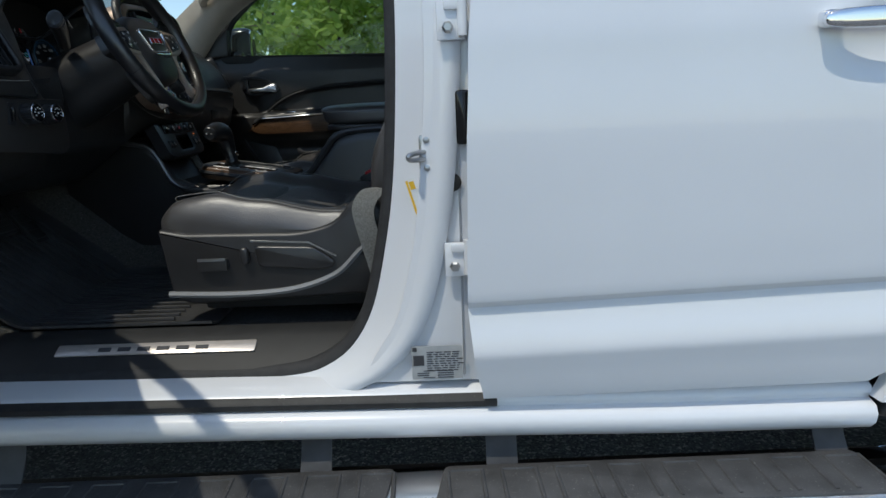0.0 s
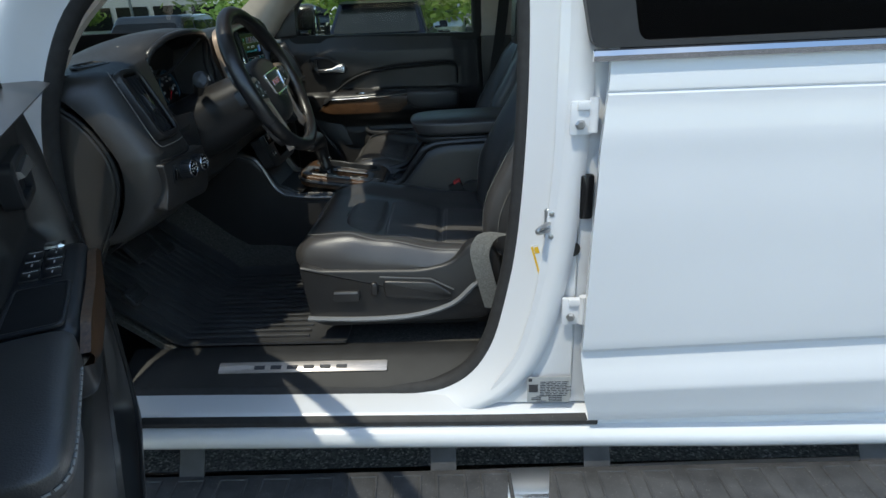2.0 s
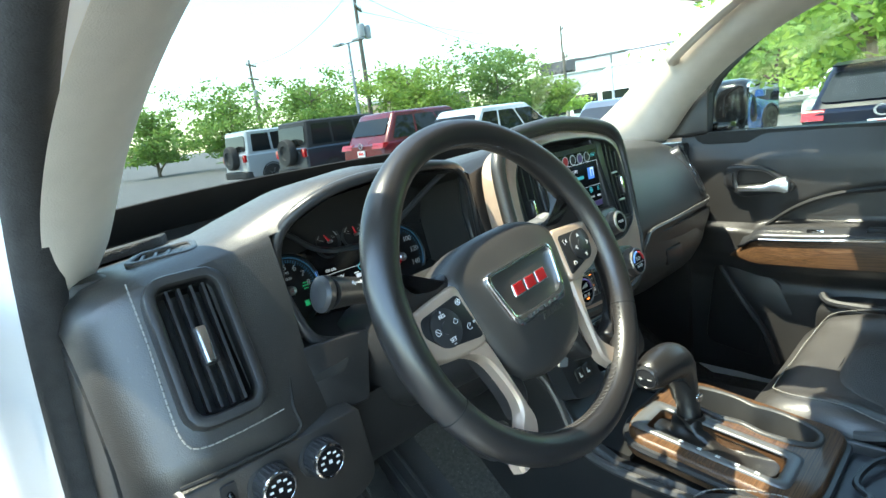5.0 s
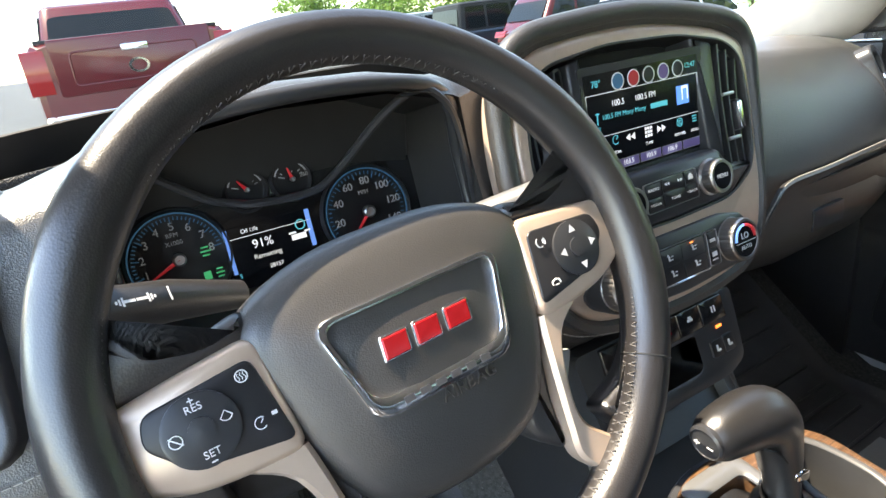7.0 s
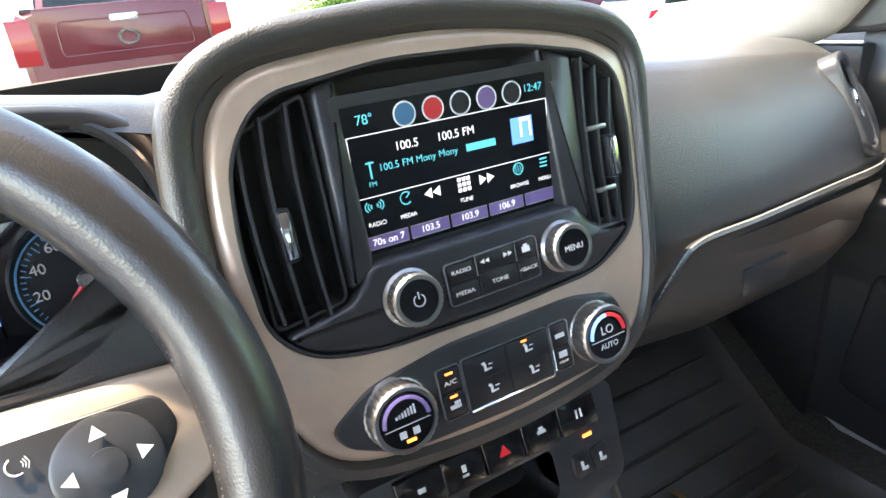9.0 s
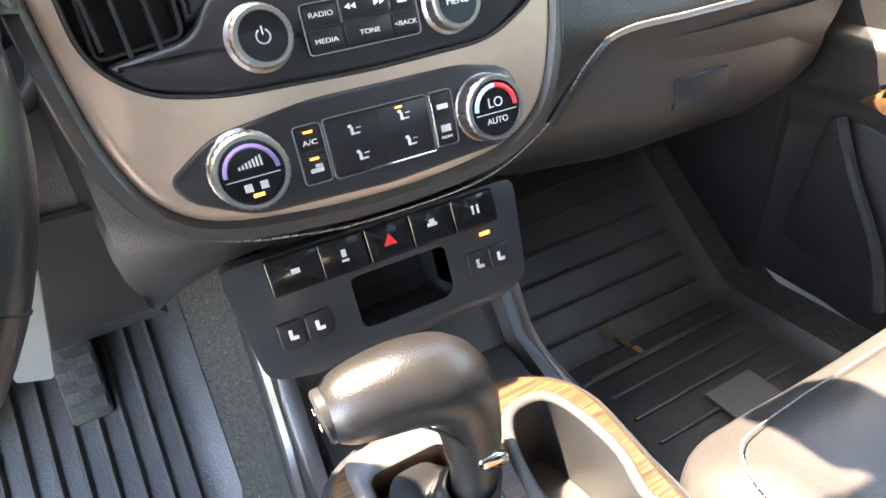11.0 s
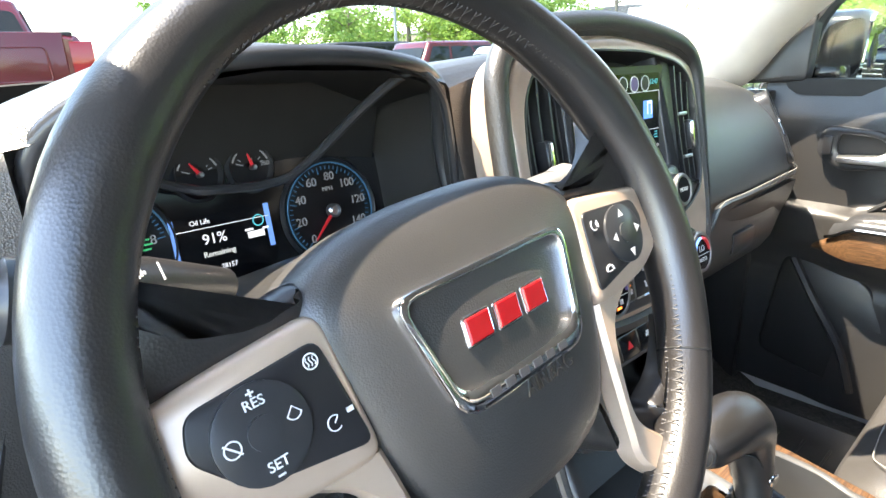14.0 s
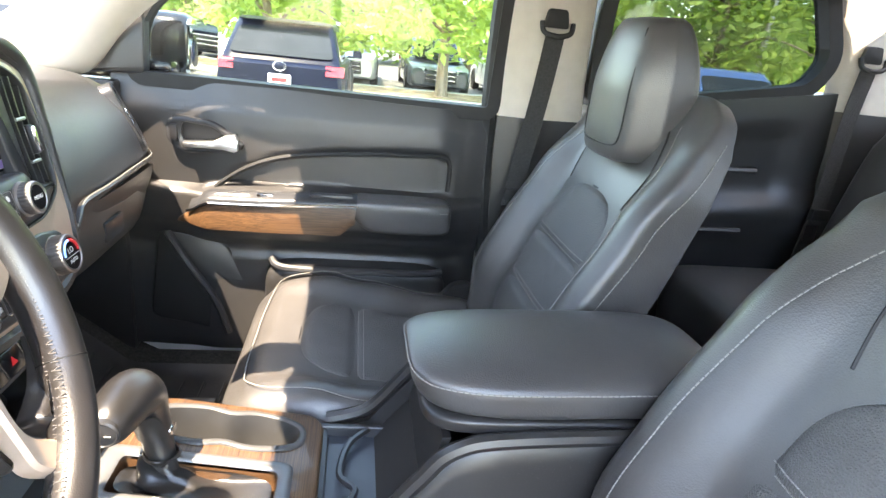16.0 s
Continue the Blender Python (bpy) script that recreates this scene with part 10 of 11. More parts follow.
    for sgn in (-1, 1):
        bm = bmesh.new()
        if shape == "pickup":
            ol = rounded([(-0.012, tz - 0.50), (0.09, tz - 0.50), (0.09, tz - 0.08), (-0.012, tz - 0.08)], 0.02, 2)
            loft(bm, [[V(p[0], sgn * y, p[1]) for p in ol] for y in (hw * 0.80, hw * 1.004)])
        elif shape == "box":
            box(bm, (-0.05, -0.08, -0.12), (0.03, 0.08, 0.12), 0.01, m @ Matrix.Translation((0, sgn * hw * 0.84, belt - 0.16)))
        else:
            ol = rounded([(-0.03, belt - 0.17), (0.03, belt - 0.17), (0.24, belt - 0.03), (0.03, belt - 0.03)], 0.02, 2)
            loft(bm, [[V(p[0], sgn * y, p[1]) for p in ol] for y in (hw * (0.70 if shape == "crossover" else 0.50), hw * 0.93, hw * 0.985)])
        part("tail_lamp", bm, M_LAMPRED, t, "red lens")
        bm = bmesh.new()
        hz = st["hood"] * H * 0.80
        ol = rounded([(L * 0.955, hz - 0.08), (L * 1.0, hz - 0.08), (L * 0.985, hz + 0.05), (L * 0.93, hz + 0.06)], 0.03, 2)
        loft(bm, [[V(p[0] - dx, sgn * y, p[1]) for p in ol] for y, dx in ((hw * 0.50, -0.02), (hw * 0.84, 0.10))])
        part("headlamp", bm, M_LAMPWHT, t, "clear lens")
        bm = bmesh.new()
        mo = rounded([(-0.09, -0.06), (0.09, -0.06), (0.08, 0.07), (-0.07, 0.07)], 0.03, 3)
        mm = m @ Matrix.Translation((L * 0.66, sgn * (hw + 0.10), belt + 0.07)) @ Matrix.Rotation(radians(90), 4, 'Z') @ Matrix.Rotation(radians(90), 4, 'X')
        plate(bm, mo, mm, -0.06, 0.06, 0.02)
        box(bm, (L * 0.66 - 0.02, min(sgn * hw * 0.9, sgn * (hw + 0.05)), belt), (L * 0.66 + 0.02, max(sgn * hw * 0.9, sgn * (hw + 0.05)), belt + 0.04), 0.005, m, 1)
        part("side_mirror", bm, P, t)
        for hx in ((0.40, 0.56) if shape != "pickup" else (0.46, 0.61)):
            bm = bmesh.new()
            box(bm, (hx * L - 0.10, -0.02, -0.015), (hx * L + 0.10, 0.02, 0.015), 0.008, m @ Matrix.Translation((0, sgn * hw, belt - 0.10)))
            part("door_handle", bm, M_CHROME if shape == "pickup" else P, t)
        for hx in (0.335, 0.49, 0.655):
            bm = bmesh.new()
            box(bm, (hx * L - 0.006, -0.006, zb + 0.22), (hx * L + 0.006, 0.006, belt - 0.03), 0, m @ Matrix.Translation((0, sgn * (hw - 0.003), 0)))
            part("door_gap", bm, M_TRIMBLK, t)
    bm = bmesh.new()
    pm = frame_m(V(-0.035 if shape != "pickup" else -0.10, 0, (belt - 0.27) if shape != "pickup" else zz[0] + 0.1), R3 @ Vector((0, -1, 0)), R3 @ Vector((-1, 0, 0)))
    plate(bm, rounded([(-0.16, -0.08), (0.16, -0.08), (0.16, 0.08), (-0.16, 0.08)], 0.015, 2), pm, -0.02, 0.012, 0)
    lp = part("number_plate", bm, M_PLATE, t, "white plate")
    bm = bmesh.new()
    bars(bm, [(0, 0.0, 0.22, 0.06), (0, 0.06, 0.12, 0.015)], pm @ Matrix.Translation((0, 0, 0.012)), 0.002)
    part("plate_bars", bm, M_REDPL, lp, "plain red bars")
    bm = bmesh.new()
    ro = [(0.10 * math.cos(a), 0.075 * math.sin(a)) for a in [2 * math.pi * k / 20 for k in range(20)]]
    ri = [(p[0] * 0.72, p[1] * 0.72) for p in ro]
    em = frame_m(V(-0.02, 0, belt - 0.08) if shape != "pickup" else V(-0.012, 0, tz - 0.32), R3 @ Vector((0, -1, 0)), R3 @ Vector((-1, 0, 0)))
    frame_ring(bm, ro, ri, em, -0.01, 0.02)
    part("emblem", bm, M_CHROME, t, "plain chrome ring")
    bm = bmesh.new()
    go = rounded([(-hw * 0.5, zb + 0.14), (hw * 0.5, zb + 0.14), (hw * 0.46, st["hood"] * H * 0.76), (-hw * 0.46, st["hood"] * H * 0.76)], 0.05, 3)
    plate(bm, go, frame_m(V(L * 1.0, 0, 0), R3 @ Vector((0, 1, 0)), R3 @ Vector((1, 0, 0))), -0.08, 0.02, 0.01)
    grille = part("grille", bm, M_TRIMBLK, t)
    for k in range(3):
        bm = bmesh.new()
        zk = zb + 0.22 + k * 0.12
        box(bm, (L + 0.018, -hw * 0.44, zk), (L + 0.03, hw * 0.44, zk + 0.03), 0.004, m, 1)
        part("grille_bar", bm, M_CHROME, grille)
    return t, V, R3


def tailgate(t, V, R3, L, W, H, P):
    """The pickup's tailgate panel, its centre relief and handle, and the open bed behind it."""
    tz, hw = 0.73 * H, W / 2
    bm = bmesh.new()
    o = rounded([(-hw * 0.76, tz - 0.54), (hw * 0.76, tz - 0.54), (hw * 0.76, tz + 0.005), (-hw * 0.76, tz + 0.005)], 0.03, 3)
    m2 = frame_m(V(-0.006, 0, 0), R3 @ Vector((0, -1, 0)), R3 @ Vector((-1, 0, 0)))
    plate(bm, o, m2, -0.03, 0.012, 0.01)
    g = part("tailgate", bm, P, t)
    bm = bmesh.new()
    o = rounded([(-hw * 0.62, tz - 0.46), (hw * 0.62, tz - 0.46), (hw * 0.60, tz - 0.12), (-hw * 0.60, tz - 0.12)], 0.06, 4)
    frame_ring(bm, o, offset2(o, -0.02), m2, 0.0, 0.02, 0.004)
    part("relief", bm, P, g)
    bm = bmesh.new()
    box(bm, (-0.13, tz - 0.17, 0), (0.13, tz - 0.10, 0.03), 0.012, m2)
    part("tailgate_handle", bm, M_CHROME, g, "chrome handle")
    bm = bmesh.new()
    box(bm, (0.05, -hw * 0.86, tz - 0.03), (L * 0.33, hw * 0.86, tz + 0.012), 0.01, Matrix(((1, 0, 0, 0), (0, 1, 0, 0), (0, 0, 1, 0), (0, 0, 0, 1))))
    bmesh.ops.transform(bm, matrix=t_frame(V), verts=bm.verts)
    part("bed_cover", bm, M_TRIMBLK, t, "black vinyl bed cover")


def t_frame(V):
    o = V(0, 0, 0)
    x, y, z = V(1, 0, 0) - o, V(0, 1, 0) - o, V(0, 0, 1) - o
    return Matrix.Translation(o) @ Matrix((x, y, z)).transposed().to_4x4()


vehicle("sport_utility_vehicle", "dark navy blue five-door crossover parked with its rear to the aisle", "car", heading(-1.62, 9.2, -1), (4.55, 1.84, 1.48), "navy", "crossover")
ram = vehicle("pickup_truck", "deep red crew-cab pickup with chrome bumper parked on the asphalt", "pickup truck", heading(-7.6, 0.90, 90), (5.8, 2.02, 1.93), "red", "pickup")
tailgate(*ram, 5.8, 2.02, 1.93, PAINTS["red"])
vehicle("sport_utility_vehicle", "red five-door utility vehicle parked in the row", "car", heading(-12.6, 9.6, -4), (4.75, 1.90, 1.78), "red", "suv")
vehicle("crossover", "gloss white sloping-roof crossover parked in the row", "car", heading(-9.6, 9.4, -3), (4.4, 1.83, 1.58), "white", "wagon")
off, Vo, Ro = vehicle("off_road_vehicle", "dark slate off-road vehicle with a spare wheel on its rear", "car", heading(-16.0, 9.6, -3), (4.5, 1.88, 1.90), "slate", "box")
off2, Vo2, Ro2 = vehicle("off_road_vehicle", "pale grey boxy off-road vehicle with a spare wheel", "car", heading(-19.6, 9.6, -3), (4.6, 1.88, 1.88), "grey", "box")
for o_t, Vf in ((off, Vo), (off2, Vo2)):
    bm = bmesh.new()
    lathe(bm, [(0.20, -0.02), (0.38, -0.02), (0.40, 0.03), (0.40, 0.18), (0.37, 0.22), (0.22, 0.22), (0.18, 0.17), (0.0, 0.16)], t_frame(Vf) @ Matrix.Translation((-0.02, 0, 1.02)) @ Matrix.Rotation(radians(-90), 4, 'Y'), 24)
    part("spare_wheel", bm, M_TYRE, o_t, "black rubber spare wheel")
vehicle("hatchback", "dark grey hatchback parked in the row", "car", heading(-6.4, 10.6, -2), (4.1, 1.75, 1.38), "slate", "wagon")
vehicle("sedan", "bright blue sedan parked on the asphalt", "car", heading(5.9, 9.0, -3), (4.6, 1.82, 1.44), "blue", "sedan")
for x_c, y_c, paint, kind, lab in ((-0.9, 21.5, "silver", "suv", "silver utility vehicle facing the verge"), (1.7, 21.3, "slate", "sedan", "dark sedan facing the verge"), (4.2, 21.4, "white", "suv", "white utility vehicle facing the verge"),
                                   (6.8, 21.4, "navy", "suv", "navy utility vehicle facing the verge"), (9.5, 21.2, "silver", "sedan", "silver sedan facing the verge"), (-3.6, 21.6, "white", "sedan", "white sedan facing the verge")):
    vehicle("car", lab, "car", heading(x_c, y_c, 180), (4.5, 1.82, 1.62 if kind == "suv" else 1.45), paint, kind, "cars beyond the verge")

# ---- tan verge with its kerb ----
M_TAN = mat("tan_mulch", (0.36, 0.25, 0.16), 0.95, vary=0.4, scale=3, bump=1.0, bscale=18)
M_KERB = mat("concrete_kerb", (0.42, 0.40, 0.37), 0.9, vary=0.2, scale=3, bump=0.4, bscale=60)
M_GRASS = mat("lawn_green", (0.07, 0.13, 0.03), 0.95, vary=0.5, scale=2, bump=1.0, bscale=25)
bm = bmesh.new()
vo = rounded([(-16, 14.2), (22, 14.2), (22, 16.4), (-16, 16.4)], 0.8, 6)
plate(bm, vo, Matrix.Identity(4), 0.0, 0.10, 0)
verge = tagged(part("verge", bm, M_TAN), "tan mulched planting strip with trees", "verge", "", "structure")
bm = bmesh.new()
frame_ring(bm, offset2(vo, 0.15), vo, Matrix.Identity(4), 0.0, 0.13, 0.02)
tagged(part("kerb", bm, M_KERB), "pale concrete kerb round the verge", "kerb", "", "structure")
bm = bmesh.new()
plate(bm, rounded([(-60, 27), (-14, 27), (-14, 54), (-60, 54)], 2, 4), Matrix.Identity(4), 0.0, 0.06, 0)
tagged(part("lawn", bm, M_GRASS), "green lawn before the white building", "lawn", "", "structure")


# ---- trees ----
def leaf_mat(name, c1, c2):
    m = bpy.data.materials.new(name)
    m.use_nodes = True
    n, l = m.node_tree.nodes, m.node_tree.links
    b = n["Principled BSDF"]
    o = n["Material Output"]
    ge = n.new("ShaderNodeNewGeometry")
    ra = n.new("ShaderNodeValToRGB")
    ra.color_ramp.elements[0].color, ra.color_ramp.elements[1].color = (*c1, 1), (*c2, 1)
    l.new(ge.outputs["Random Per Island"], ra.inputs[0])
    l.new(ra.outputs[0], b.inputs["Base Color"])
    b.inputs["Roughness"].default_value = 0.55
    tl = n.new("ShaderNodeBsdfTranslucent")
    l.new(ra.outputs[0], tl.inputs[0])
    mx = n.new("ShaderNodeMixShader")
    mx.inputs[0].default_value = 0.55
    l.new(b.outputs[0], mx.inputs[1])
    l.new(tl.outputs[0], mx.inputs[2])
    l.new(mx.outputs[0], o.inputs[0])
    return m


M_LEAF = leaf_mat("spring_leaves", (0.24, 0.37, 0.07), (0.42, 0.56, 0.14))
M_LEAFD = leaf_mat("deep_leaves", (0.17, 0.30, 0.07), (0.33, 0.47, 0.13))
M_BARK = mat("grey_bark", (0.20, 0.16, 0.12), 0.9, vary=0.4, scale=12, bump=1.0, bscale=40, stretch=(1, 1, 0.25))


def tree(x, y, h, spread, seed, leaf, base=0.3, n_limb=9, leaves=3600, size=0.16, droop=0.0, label="", droop_low=0.0):
    """A tapered trunk, forked limbs and a crown of small leaves gathered along the twigs."""
    rnd = random.Random(seed)
    gz = ground_z(x, y) + (0.08 if 14.2 < y < 16.4 and -16 < x < 22 else 0)
    t = thing("tree", (x, y, gz), label, "tree", "trees")
    bm = bmesh.new()
    top = Vector((x + rnd.uniform(-.3, .3), y + rnd.uniform(-.3, .3), gz + h * 0.78))
    trunk_pts = catmull([Vector((x, y, gz - 0.05)), Vector((x + rnd.uniform(-.06, .06), y, gz + h * 0.2)), Vector((x + rnd.uniform(-.15, .15), y + rnd.uniform(-.1, .1), gz + h * 0.45)), top], 5)
    r0 = 0.022 * h
    rings = []
    for i, p in enumerate(trunk_pts):
        f = i / (len(trunk_pts) - 1)
        r = r0 * (1.25 if i == 0 else 1) * (1 - 0.85 * f)
        rings.append([p + Vector((r * math.cos(a), r * math.sin(a), 0)) for a in [2 * math.pi * k / 9 for k in range(9)]])
    loft(bm, rings)
    part("trunk", bm, M_BARK, t, "grey-brown bark")
    tips = []
    for k in range(n_limb):
        f = base + (0.95 - base) * (k + rnd.random() * 0.6) / n_limb
        p0 = trunk_pts[min(len(trunk_pts) - 1, int(f * (len(trunk_pts) - 1)))]
        a = k * 2.4 + rnd.uniform(-.4, .4)
        reach = spread * (0.65 + 0.45 * rnd.random()) * (1.05 - 0.65 * abs(f - 0.45))
        d = Vector((math.cos(a), math.sin(a), 0))
        p3 = p0 + d * reach + Vector((0, 0, h * rnd.uniform(0.06, 0.24) - droop * reach))
        p1 = p0 + d * reach * 0.4 + Vector((0, 0, h * 0.10))
        limb = catmull([p0, p1, p3], 5)
        bm = bmesh.new()
        rings = []
        for i, p in enumerate(limb):
            r = max(0.012, r0 * 0.42 * (1 - i / len(limb)))
            side = d.cross(Vector((0, 0, 1))).normalized()
            rings.append([p + side * (r * math.cos(b)) + Vector((0, 0, r * math.sin(b))) for b in [2 * math.pi * q / 6 for q in range(6)]])
        loft(bm, rings)
        part("limb", bm, M_BARK, t)
        for q in range(7):
            e = limb[min(len(limb) - 1, 3 + q)] if q < len(limb) - 3 else limb[-1]
            off_v = Vector((rnd.gauss(0, 1), rnd.gauss(0, 1), rnd.gauss(0, 0.7))) * spread * 0.20
            tips.append((e + off_v, spread * rnd.uniform(0.10, 0.24)))
    verts, faces = [], []
    for k in range(leaves):
        c, s = tips[rnd.randrange(len(tips))]
        v = Vector((rnd.gauss(0, 1), rnd.gauss(0, 1), rnd.gauss(0, 0.55))) * s * 0.75
        p = c + v - Vector((0, 0, droop_low * rnd.random() * s))
        if p.z < gz + 0.9:
            continue
        u = Vector((rnd.gauss(0, 1), rnd.gauss(0, 1), rnd.gauss(0, .6))).normalized()
        w = u.cross(Vector((rnd.gauss(0, 1), rnd.gauss(0, 1), rnd.gauss(0, 1)))).normalized()
        sz = size * rnd.uniform(0.55, 1.25)
        i = len(verts)
        verts += [p - u * sz, p - w * sz * 0.42 + u * sz * 0.1, p + u * sz, p + w * sz * 0.42 + u * sz * 0.1]
        faces.append((i, i + 1, i + 2, i + 3))
    me = bpy.data.meshes.new("crown")
    me.from_pydata([tuple(v) for v in verts], [], faces)
    me.materials.append(leaf)
    cr = new("crown", me)
    cr.parent = t
    cr.matrix_parent_inverse = world_of(t).inverted()
    cr["label"] = "crown of many small green leaves"
    return t


tree(1.55, 15.3, 7.5, 4.2, 3, M_LEAF, 0.34, 12, 9000, 0.15, 0.10, "bright green honey locust on the mulched strip", 1.5)
tree(-2.7, 15.4, 7.0, 2.7, 7, M_LEAF, 0.28, 11, 5000, 0.15, 0.12, "bright green honey locust on the mulched strip", 1.5)
tree(8.6, 15.2, 7.2, 3.9, 11, M_LEAF, 0.26, 11, 7000, 0.15, 0.12, "bright green honey locust on the mulched strip", 1.5)
tree(-7.4, 26.0, 7.6, 3.0, 15, M_LEAFD, 0.2, 11, 5000, 0.2, 0.05, "dense dark green tree beyond the cars")
for k, (x_t, y_t, h_t, s_t) in enumerate(((-33, 22, 6.0, 3.3), (-29, 27, 6.5, 3.6), (-25, 31, 6.5, 3.5), (-24.5, 37, 4.2, 2.4), (-38, 19, 6.0, 3.2), (-36.5, 26, 5.4, 2.9), (-44, 16, 6.5, 3.4), (-31, 31, 5.6, 3.0))):
    tree(x_t, y_t, h_t, s_t, 20 + k, M_LEAF if k % 2 else M_LEAFD, 0.10, 13, 7500, 0.17, 0.0, "rounded young green tree on the lawn", 0.8)
for k, (x_t, y_t, h_t, s_t) in enumerate(((-26, 70, 9.6, 3.2), (-30, 72, 9.0, 3.0), (-20, 71, 9.5, 3.2), (-6.5, 30, 9.0, 4.0), (-1, 32, 8.5, 4.2), (5, 31, 9.2, 4.2), (11, 30, 8.6, 4.2), (17, 28, 9.0, 4.2), (16, 20, 8.0, 3.8), (22, 22, 8.5, 4.0), (20, 15, 7.5, 3.8), (26, 13, 8.0, 4.0))):
    tree(x_t, y_t, h_t, s_t, 40 + k, M_LEAFD if k % 3 else M_LEAF, 0.10, 12, 4600, 0.26, 0.0, "tall leafy tree of the far tree line", 1.2)


def hedge(pts, h, depth, leaf, seed, n, label):
    rnd = random.Random(seed)
    verts, faces = [], []
    for k in range(n):
        f = rnd.random() * (len(pts) - 1)
        i = min(int(f), len(pts) - 2)
        a, b = Vector((*pts[i], 0)), Vector((*pts[i + 1], 0))
        c = a.lerp(b, f - i)
        top = h * (0.75 + 0.25 * math.sin(f * 5.1) * math.cos(f * 2.3 + 1))
        p = c + Vector((rnd.gauss(0, depth), rnd.gauss(0, depth), ground_z(c.x) + top * rnd.random() ** 0.7))
        u = Vector((rnd.gauss(0, 1), rnd.gauss(0, 1), rnd.gauss(0, .6))).normalized()
        w = u.cross(Vector((rnd.gauss(0, 1), rnd.gauss(0, 1), rnd.gauss(0, 1)))).normalized()
        sz = 0.2 * rnd.uniform(0.6, 1.4)
        j = len(verts)
        verts += [p - u * sz, p - w * sz * 0.5, p + u * sz, p + w * sz * 0.5]
        faces.append((j, j + 1, j + 2, j + 3))
    me = bpy.data.meshes.new("hedge")
    me.from_pydata([tuple(v) for v in verts], [], faces)
    me.materials.append(leaf)
    return tagged(new("hedge", me), label, "hedge", "", "stuff")


hedge([(-60, 30), (-45, 34), (-33, 37), (-27, 39)], 2.2, 0.8, M_LEAFD, 5, 7000, "uneven green shrubs along the lawn")
hedge([(-14, 34), (-4, 36), (8, 35), (18, 31), (27, 24), (33, 12)], 4.2, 1.2, M_LEAFD, 6, 15000, "dense green undergrowth below the far trees")

# ---- the white building ----
M_STUCCO = mat("white_render", (0.74, 0.74, 0.73), 0.85, vary=0.06, scale=0.6, bump=0.15, bscale=40)
M_SLATEW = mat("grey_cladding", (0.085, 0.09, 0.10), 0.6, vary=0.1, scale=1.5)
bld = thing("showroom_building", (-25, 55, 0), "white rendered flat-roofed showroom with a dark grey block", "building")


def b_box(name, lo, hi, material, parent, label="", bev=0.03):
    bm = bmesh.new()
    box(bm, lo, hi, bev)
    return part(name, bm, material, parent, label)


w_main = b_box("wall", (-33.6, 55, 0), (-13, 66, 5.55), M_STUCCO, bld, "white rendered wall")
b_box("parapet", (-33.7, 54.9, 5.56), (-12.9, 66.1, 5.75), M_SLATEW, w_main, "thin grey coping")
w_low = b_box("wall", (-35.0, 50, 0), (-15, 54.98, 4.1), M_STUCCO, bld, "lower white rendered wall")
b_box("parapet", (-35.08, 49.92, 4.11), (-14.9, 54.97, 4.24), M_STUCCO, w_low)
b_box("upper_block", (-38.6, 56, 0), (-33.75, 64, 5.9), M_SLATEW, bld, "dark grey clad block")
for k in range(6):
    win = b_box("window", (-34.2 + k * 3.1, 49.90, 0.4), (-31.6 + k * 3.1, 49.985, 2.1), M_VGLASS, w_low, "dark glazed shop window", 0)
for k in range(2):
    b_box("window", (-38.2 + k * 2.1, 55.9, 2.6), (-36.5 + k * 2.1, 55.985, 4.8), M_VGLASS, bld, "dark glazed window", 0)
annex = thing("brick_building", (-52, 40, 0), "low tan building with a flat roof behind trees", "building")
M_TANW = mat("tan_brick", (0.42, 0.33, 0.25), 0.9, vary=0.15, scale=2)
aw = b_box("wall", (-62, 40, 0), (-44, 50, 3.9), M_TANW, annex)
b_box("parapet", (-62.1, 39.9, 3.91), (-43.9, 50.1, 4.15), M_STUCCO, annex)
for k in range(5):
    b_box("window", (-60.5 + k * 3.4, 39.92, 1.0), (-58.5 + k * 3.4, 39.985, 2.6), M_VGLASS, aw, "dark pane", 0)
low = thing("brick_building", (6, 44, 0), "long pale building beyond the tree line", "building")
lw = b_box("wall", (-16, 44, 0), (24, 52, 3.6), M_STUCCO, low)
b_box("parapet", (-16.1, 43.9, 3.61), (24.1, 52.1, 3.85), M_SLATEW, low)
for k in range(8):
    b_box("window", (-14 + k * 4.6, 43.92, 1.0), (-11.5 + k * 4.6, 43.985, 2.4), M_VGLASS, lw, "dark pane", 0)

# ---- poles ----
M_POLEW = mat("weathered_pole_wood", (0.20, 0.17, 0.14), 0.9, vary=0.3, scale=10, bump=0.5, bscale=40, stretch=(1, 1, 0.1))
M_GALV = mat("galvanised_steel", (0.36, 0.37, 0.38), 0.5, 0.6, vary=0.1, scale=12)


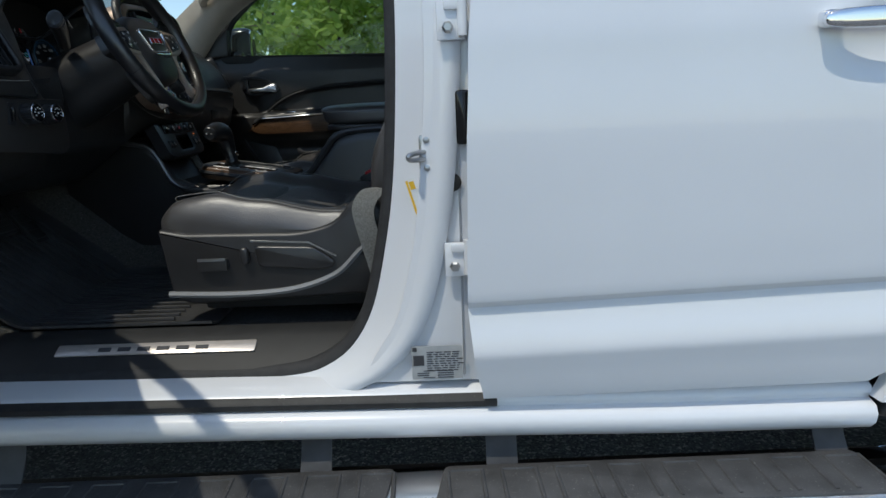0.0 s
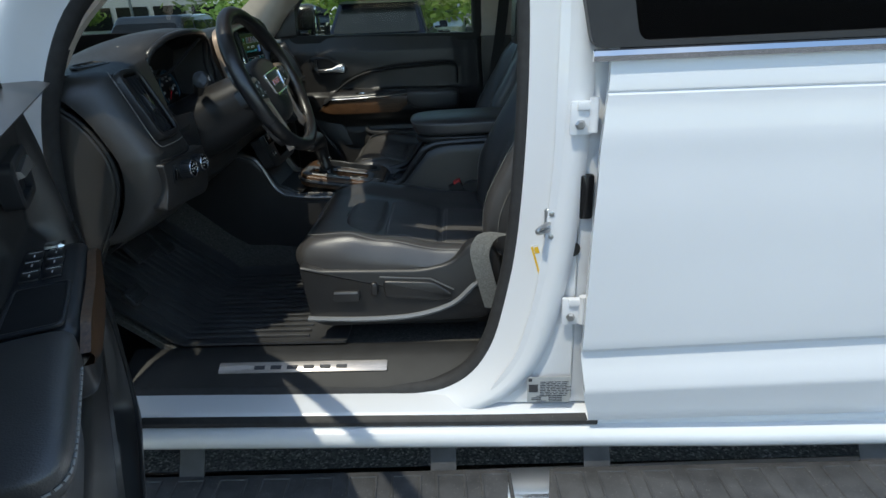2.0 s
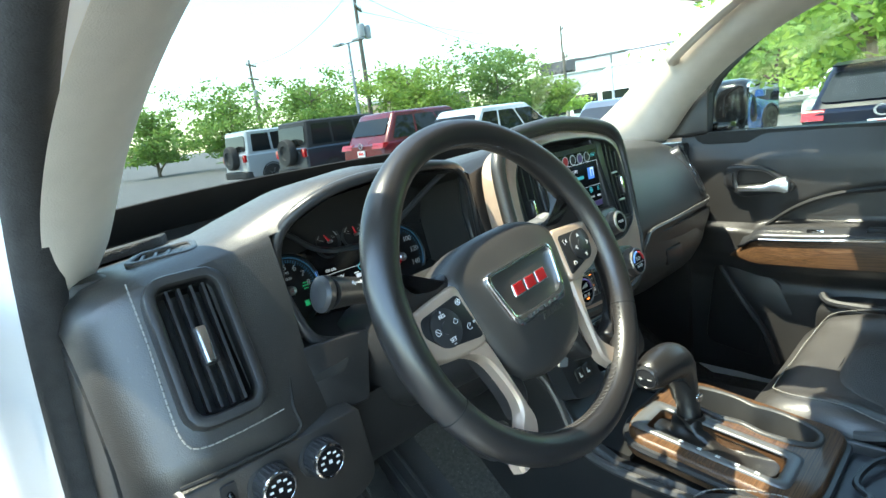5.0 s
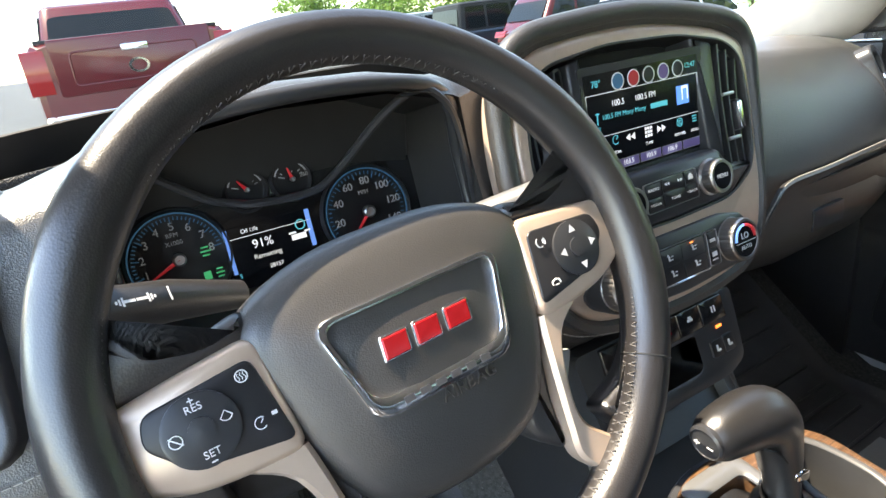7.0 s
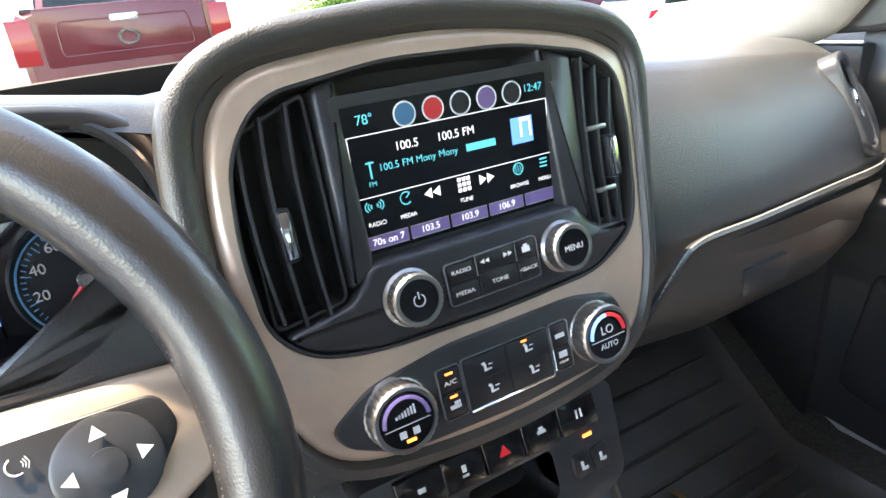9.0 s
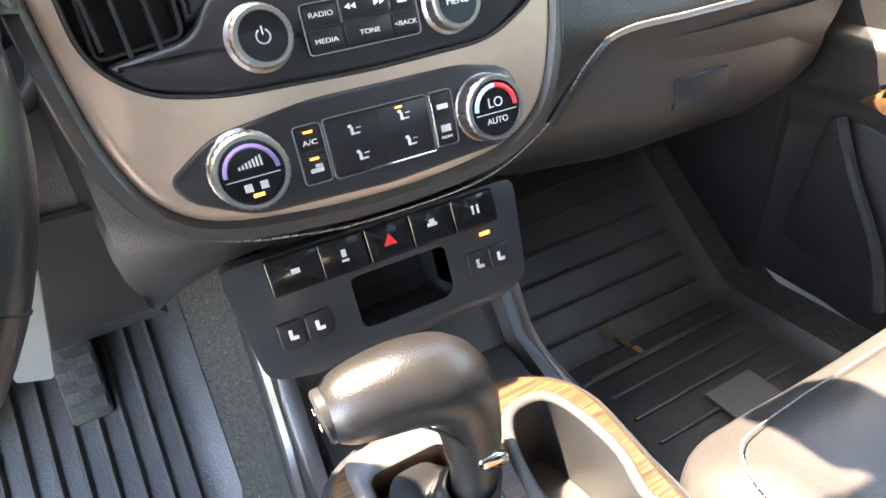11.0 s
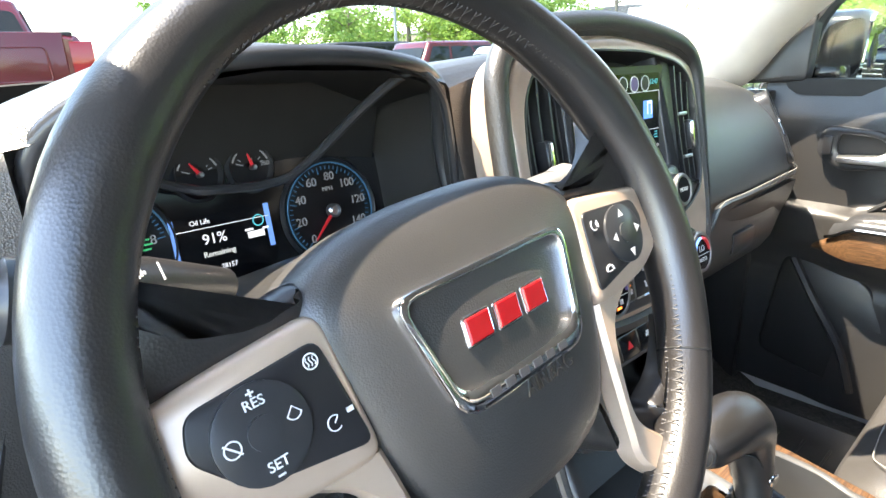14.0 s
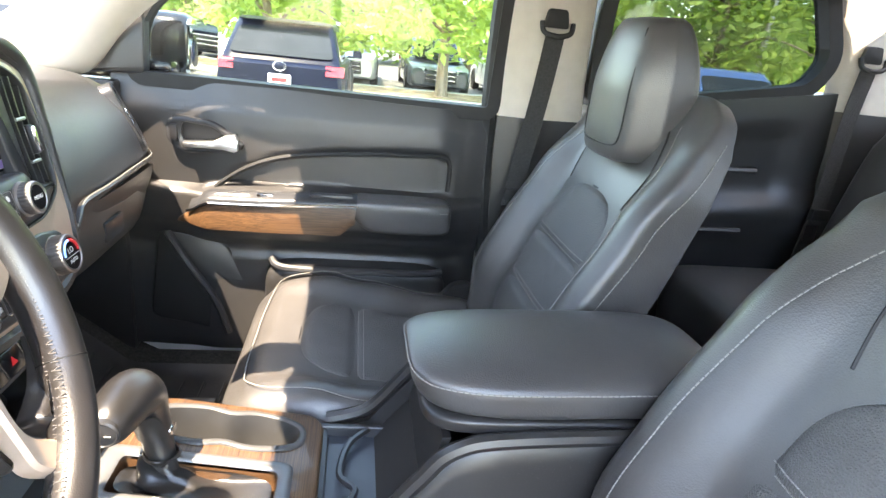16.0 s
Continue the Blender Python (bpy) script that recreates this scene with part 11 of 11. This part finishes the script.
def utility_pole(x, y, h, cans, label):
    g = ground_z(x, y)
    t = thing("utility_pole", (x, y, g), label, "utility pole", "utility poles")
    bm = bmesh.new()
    lathe(bm, [(0.17, -0.05), (0.16, h * 0.5), (0.10, h)], Matrix.Translation((x, y, g)), 10)
    part("mast", bm, M_POLEW, t)
    for z in (h - 0.5, h - 1.7)[:1 + cans]:
        bm = bmesh.new()
        box(bm, (-0.06, -1.2, z - 0.07), (0.06, 1.2, z + 0.07), 0.01, Matrix.Translation((x, y, g)) @ Matrix.Rotation(radians(40), 4, 'Z') @ Matrix.Translation((0.16, 0, 0)))
        arm = part("crossarm", bm, M_POLEW, t)
        for d in (-1.05, -0.5, 0.5, 1.05):
            bm = bmesh.new()
            lathe(bm, [(0.03, 0), (0.05, 0.05), (0.03, 0.10), (0.05, 0.14), (0.02, 0.2)], Matrix.Translation((x, y, g)) @ Matrix.Rotation(radians(40), 4, 'Z') @ Matrix.Translation((0.16, d, z + 0.065)), 8)
            part("insulator", bm, M_GALV, arm)
    for k in range(cans):
        bm = bmesh.new()
        lathe(bm, [(0.0, 0.0), (0.24, 0.0), (0.25, 0.05), (0.25, 0.75), (0.2, 0.85), (0.0, 0.88)], Matrix.Translation((x + 0.38, y - 0.1 + 0.5 * k, g + h - 3.6 - 0.1 * k)), 14)
        box(bm, (x + 0.05, y - 0.05, g + h - 3.3), (x + 0.25, y + 0.05, g + h - 3.1))
        part("transformer", bm, M_GALV, t, "grey steel can")


def lamp_pole(x, y, h, label):
    g = ground_z(x, y)
    t = thing("street_lamp", (x, y, g), label, "street lamp", "street lamps")
    bm = bmesh.new()
    lathe(bm, [(0.28, -0.02), (0.28, 0.6), (0.10, 0.62), (0.09, 1.0), (0.06, h)], Matrix.Translation((x, y, g)), 12)
    part("mast", bm, M_GALV, t)
    for s in (-1, 1):
        bm = bmesh.new()
        box(bm, (min(0, s * 0.5), -0.03, h - 0.06), (max(0, s * 0.5), 0.03, h), 0.01, Matrix.Translation((x, y, g)))
        part("arm", bm, M_GALV, t)
        bm = bmesh.new()
        box(bm, (s * 0.8 - 0.32, -0.16, h - 0.05), (s * 0.8 + 0.32, 0.16, h + 0.06), 0.03, Matrix.Translation((x, y, g)))
        part("lamp_head", bm, M_GALV, t, "flat grey lamp head")


utility_pole(-33.5, 27.3, 11.2, 2, "tall weathered wooden utility pole with transformer cans")
utility_pole(-47, 74, 12.0, 0, "wooden utility pole behind the showroom")
utility_pole(-52, 29, 9.0, 1, "wooden utility pole by the far trees")
utility_pole(-30.5, 48, 6.0, 0, "short wooden utility pole beside the showroom")
lamp_pole(-24.5, 19.1, 5.7, "grey twin-headed car park lamp on a pole")
lamp_pole(9.6, 14.8, 6.5, "grey twin-headed car park lamp on a pole")
lamp_pole(-19.5, 36, 4.2, "thin grey lamp pole before the showroom")


# ---- wires between the poles ----
for k, (a, b) in enumerate((((-33.5, 27.3, 10.8), (-52, 29, 8.6)), ((-33.5, 27.3, 10.6), (-30.5, 48, 5.6)), ((-33.5, 27.3, 9.4), (-47, 74, 11.4)))):
    bm = bmesh.new()
    pts = [Vector(a).lerp(Vector(b), i / 14) - Vector((0, 0, 1.1 * math.sin(math.pi * i / 14))) for i in range(15)]
    tube(bm, pts, 0.018, 5)
    tagged(part("power_line", bm, M_TRIMBLK), "thin dark sagging overhead power line", "power line", "overhead lines")
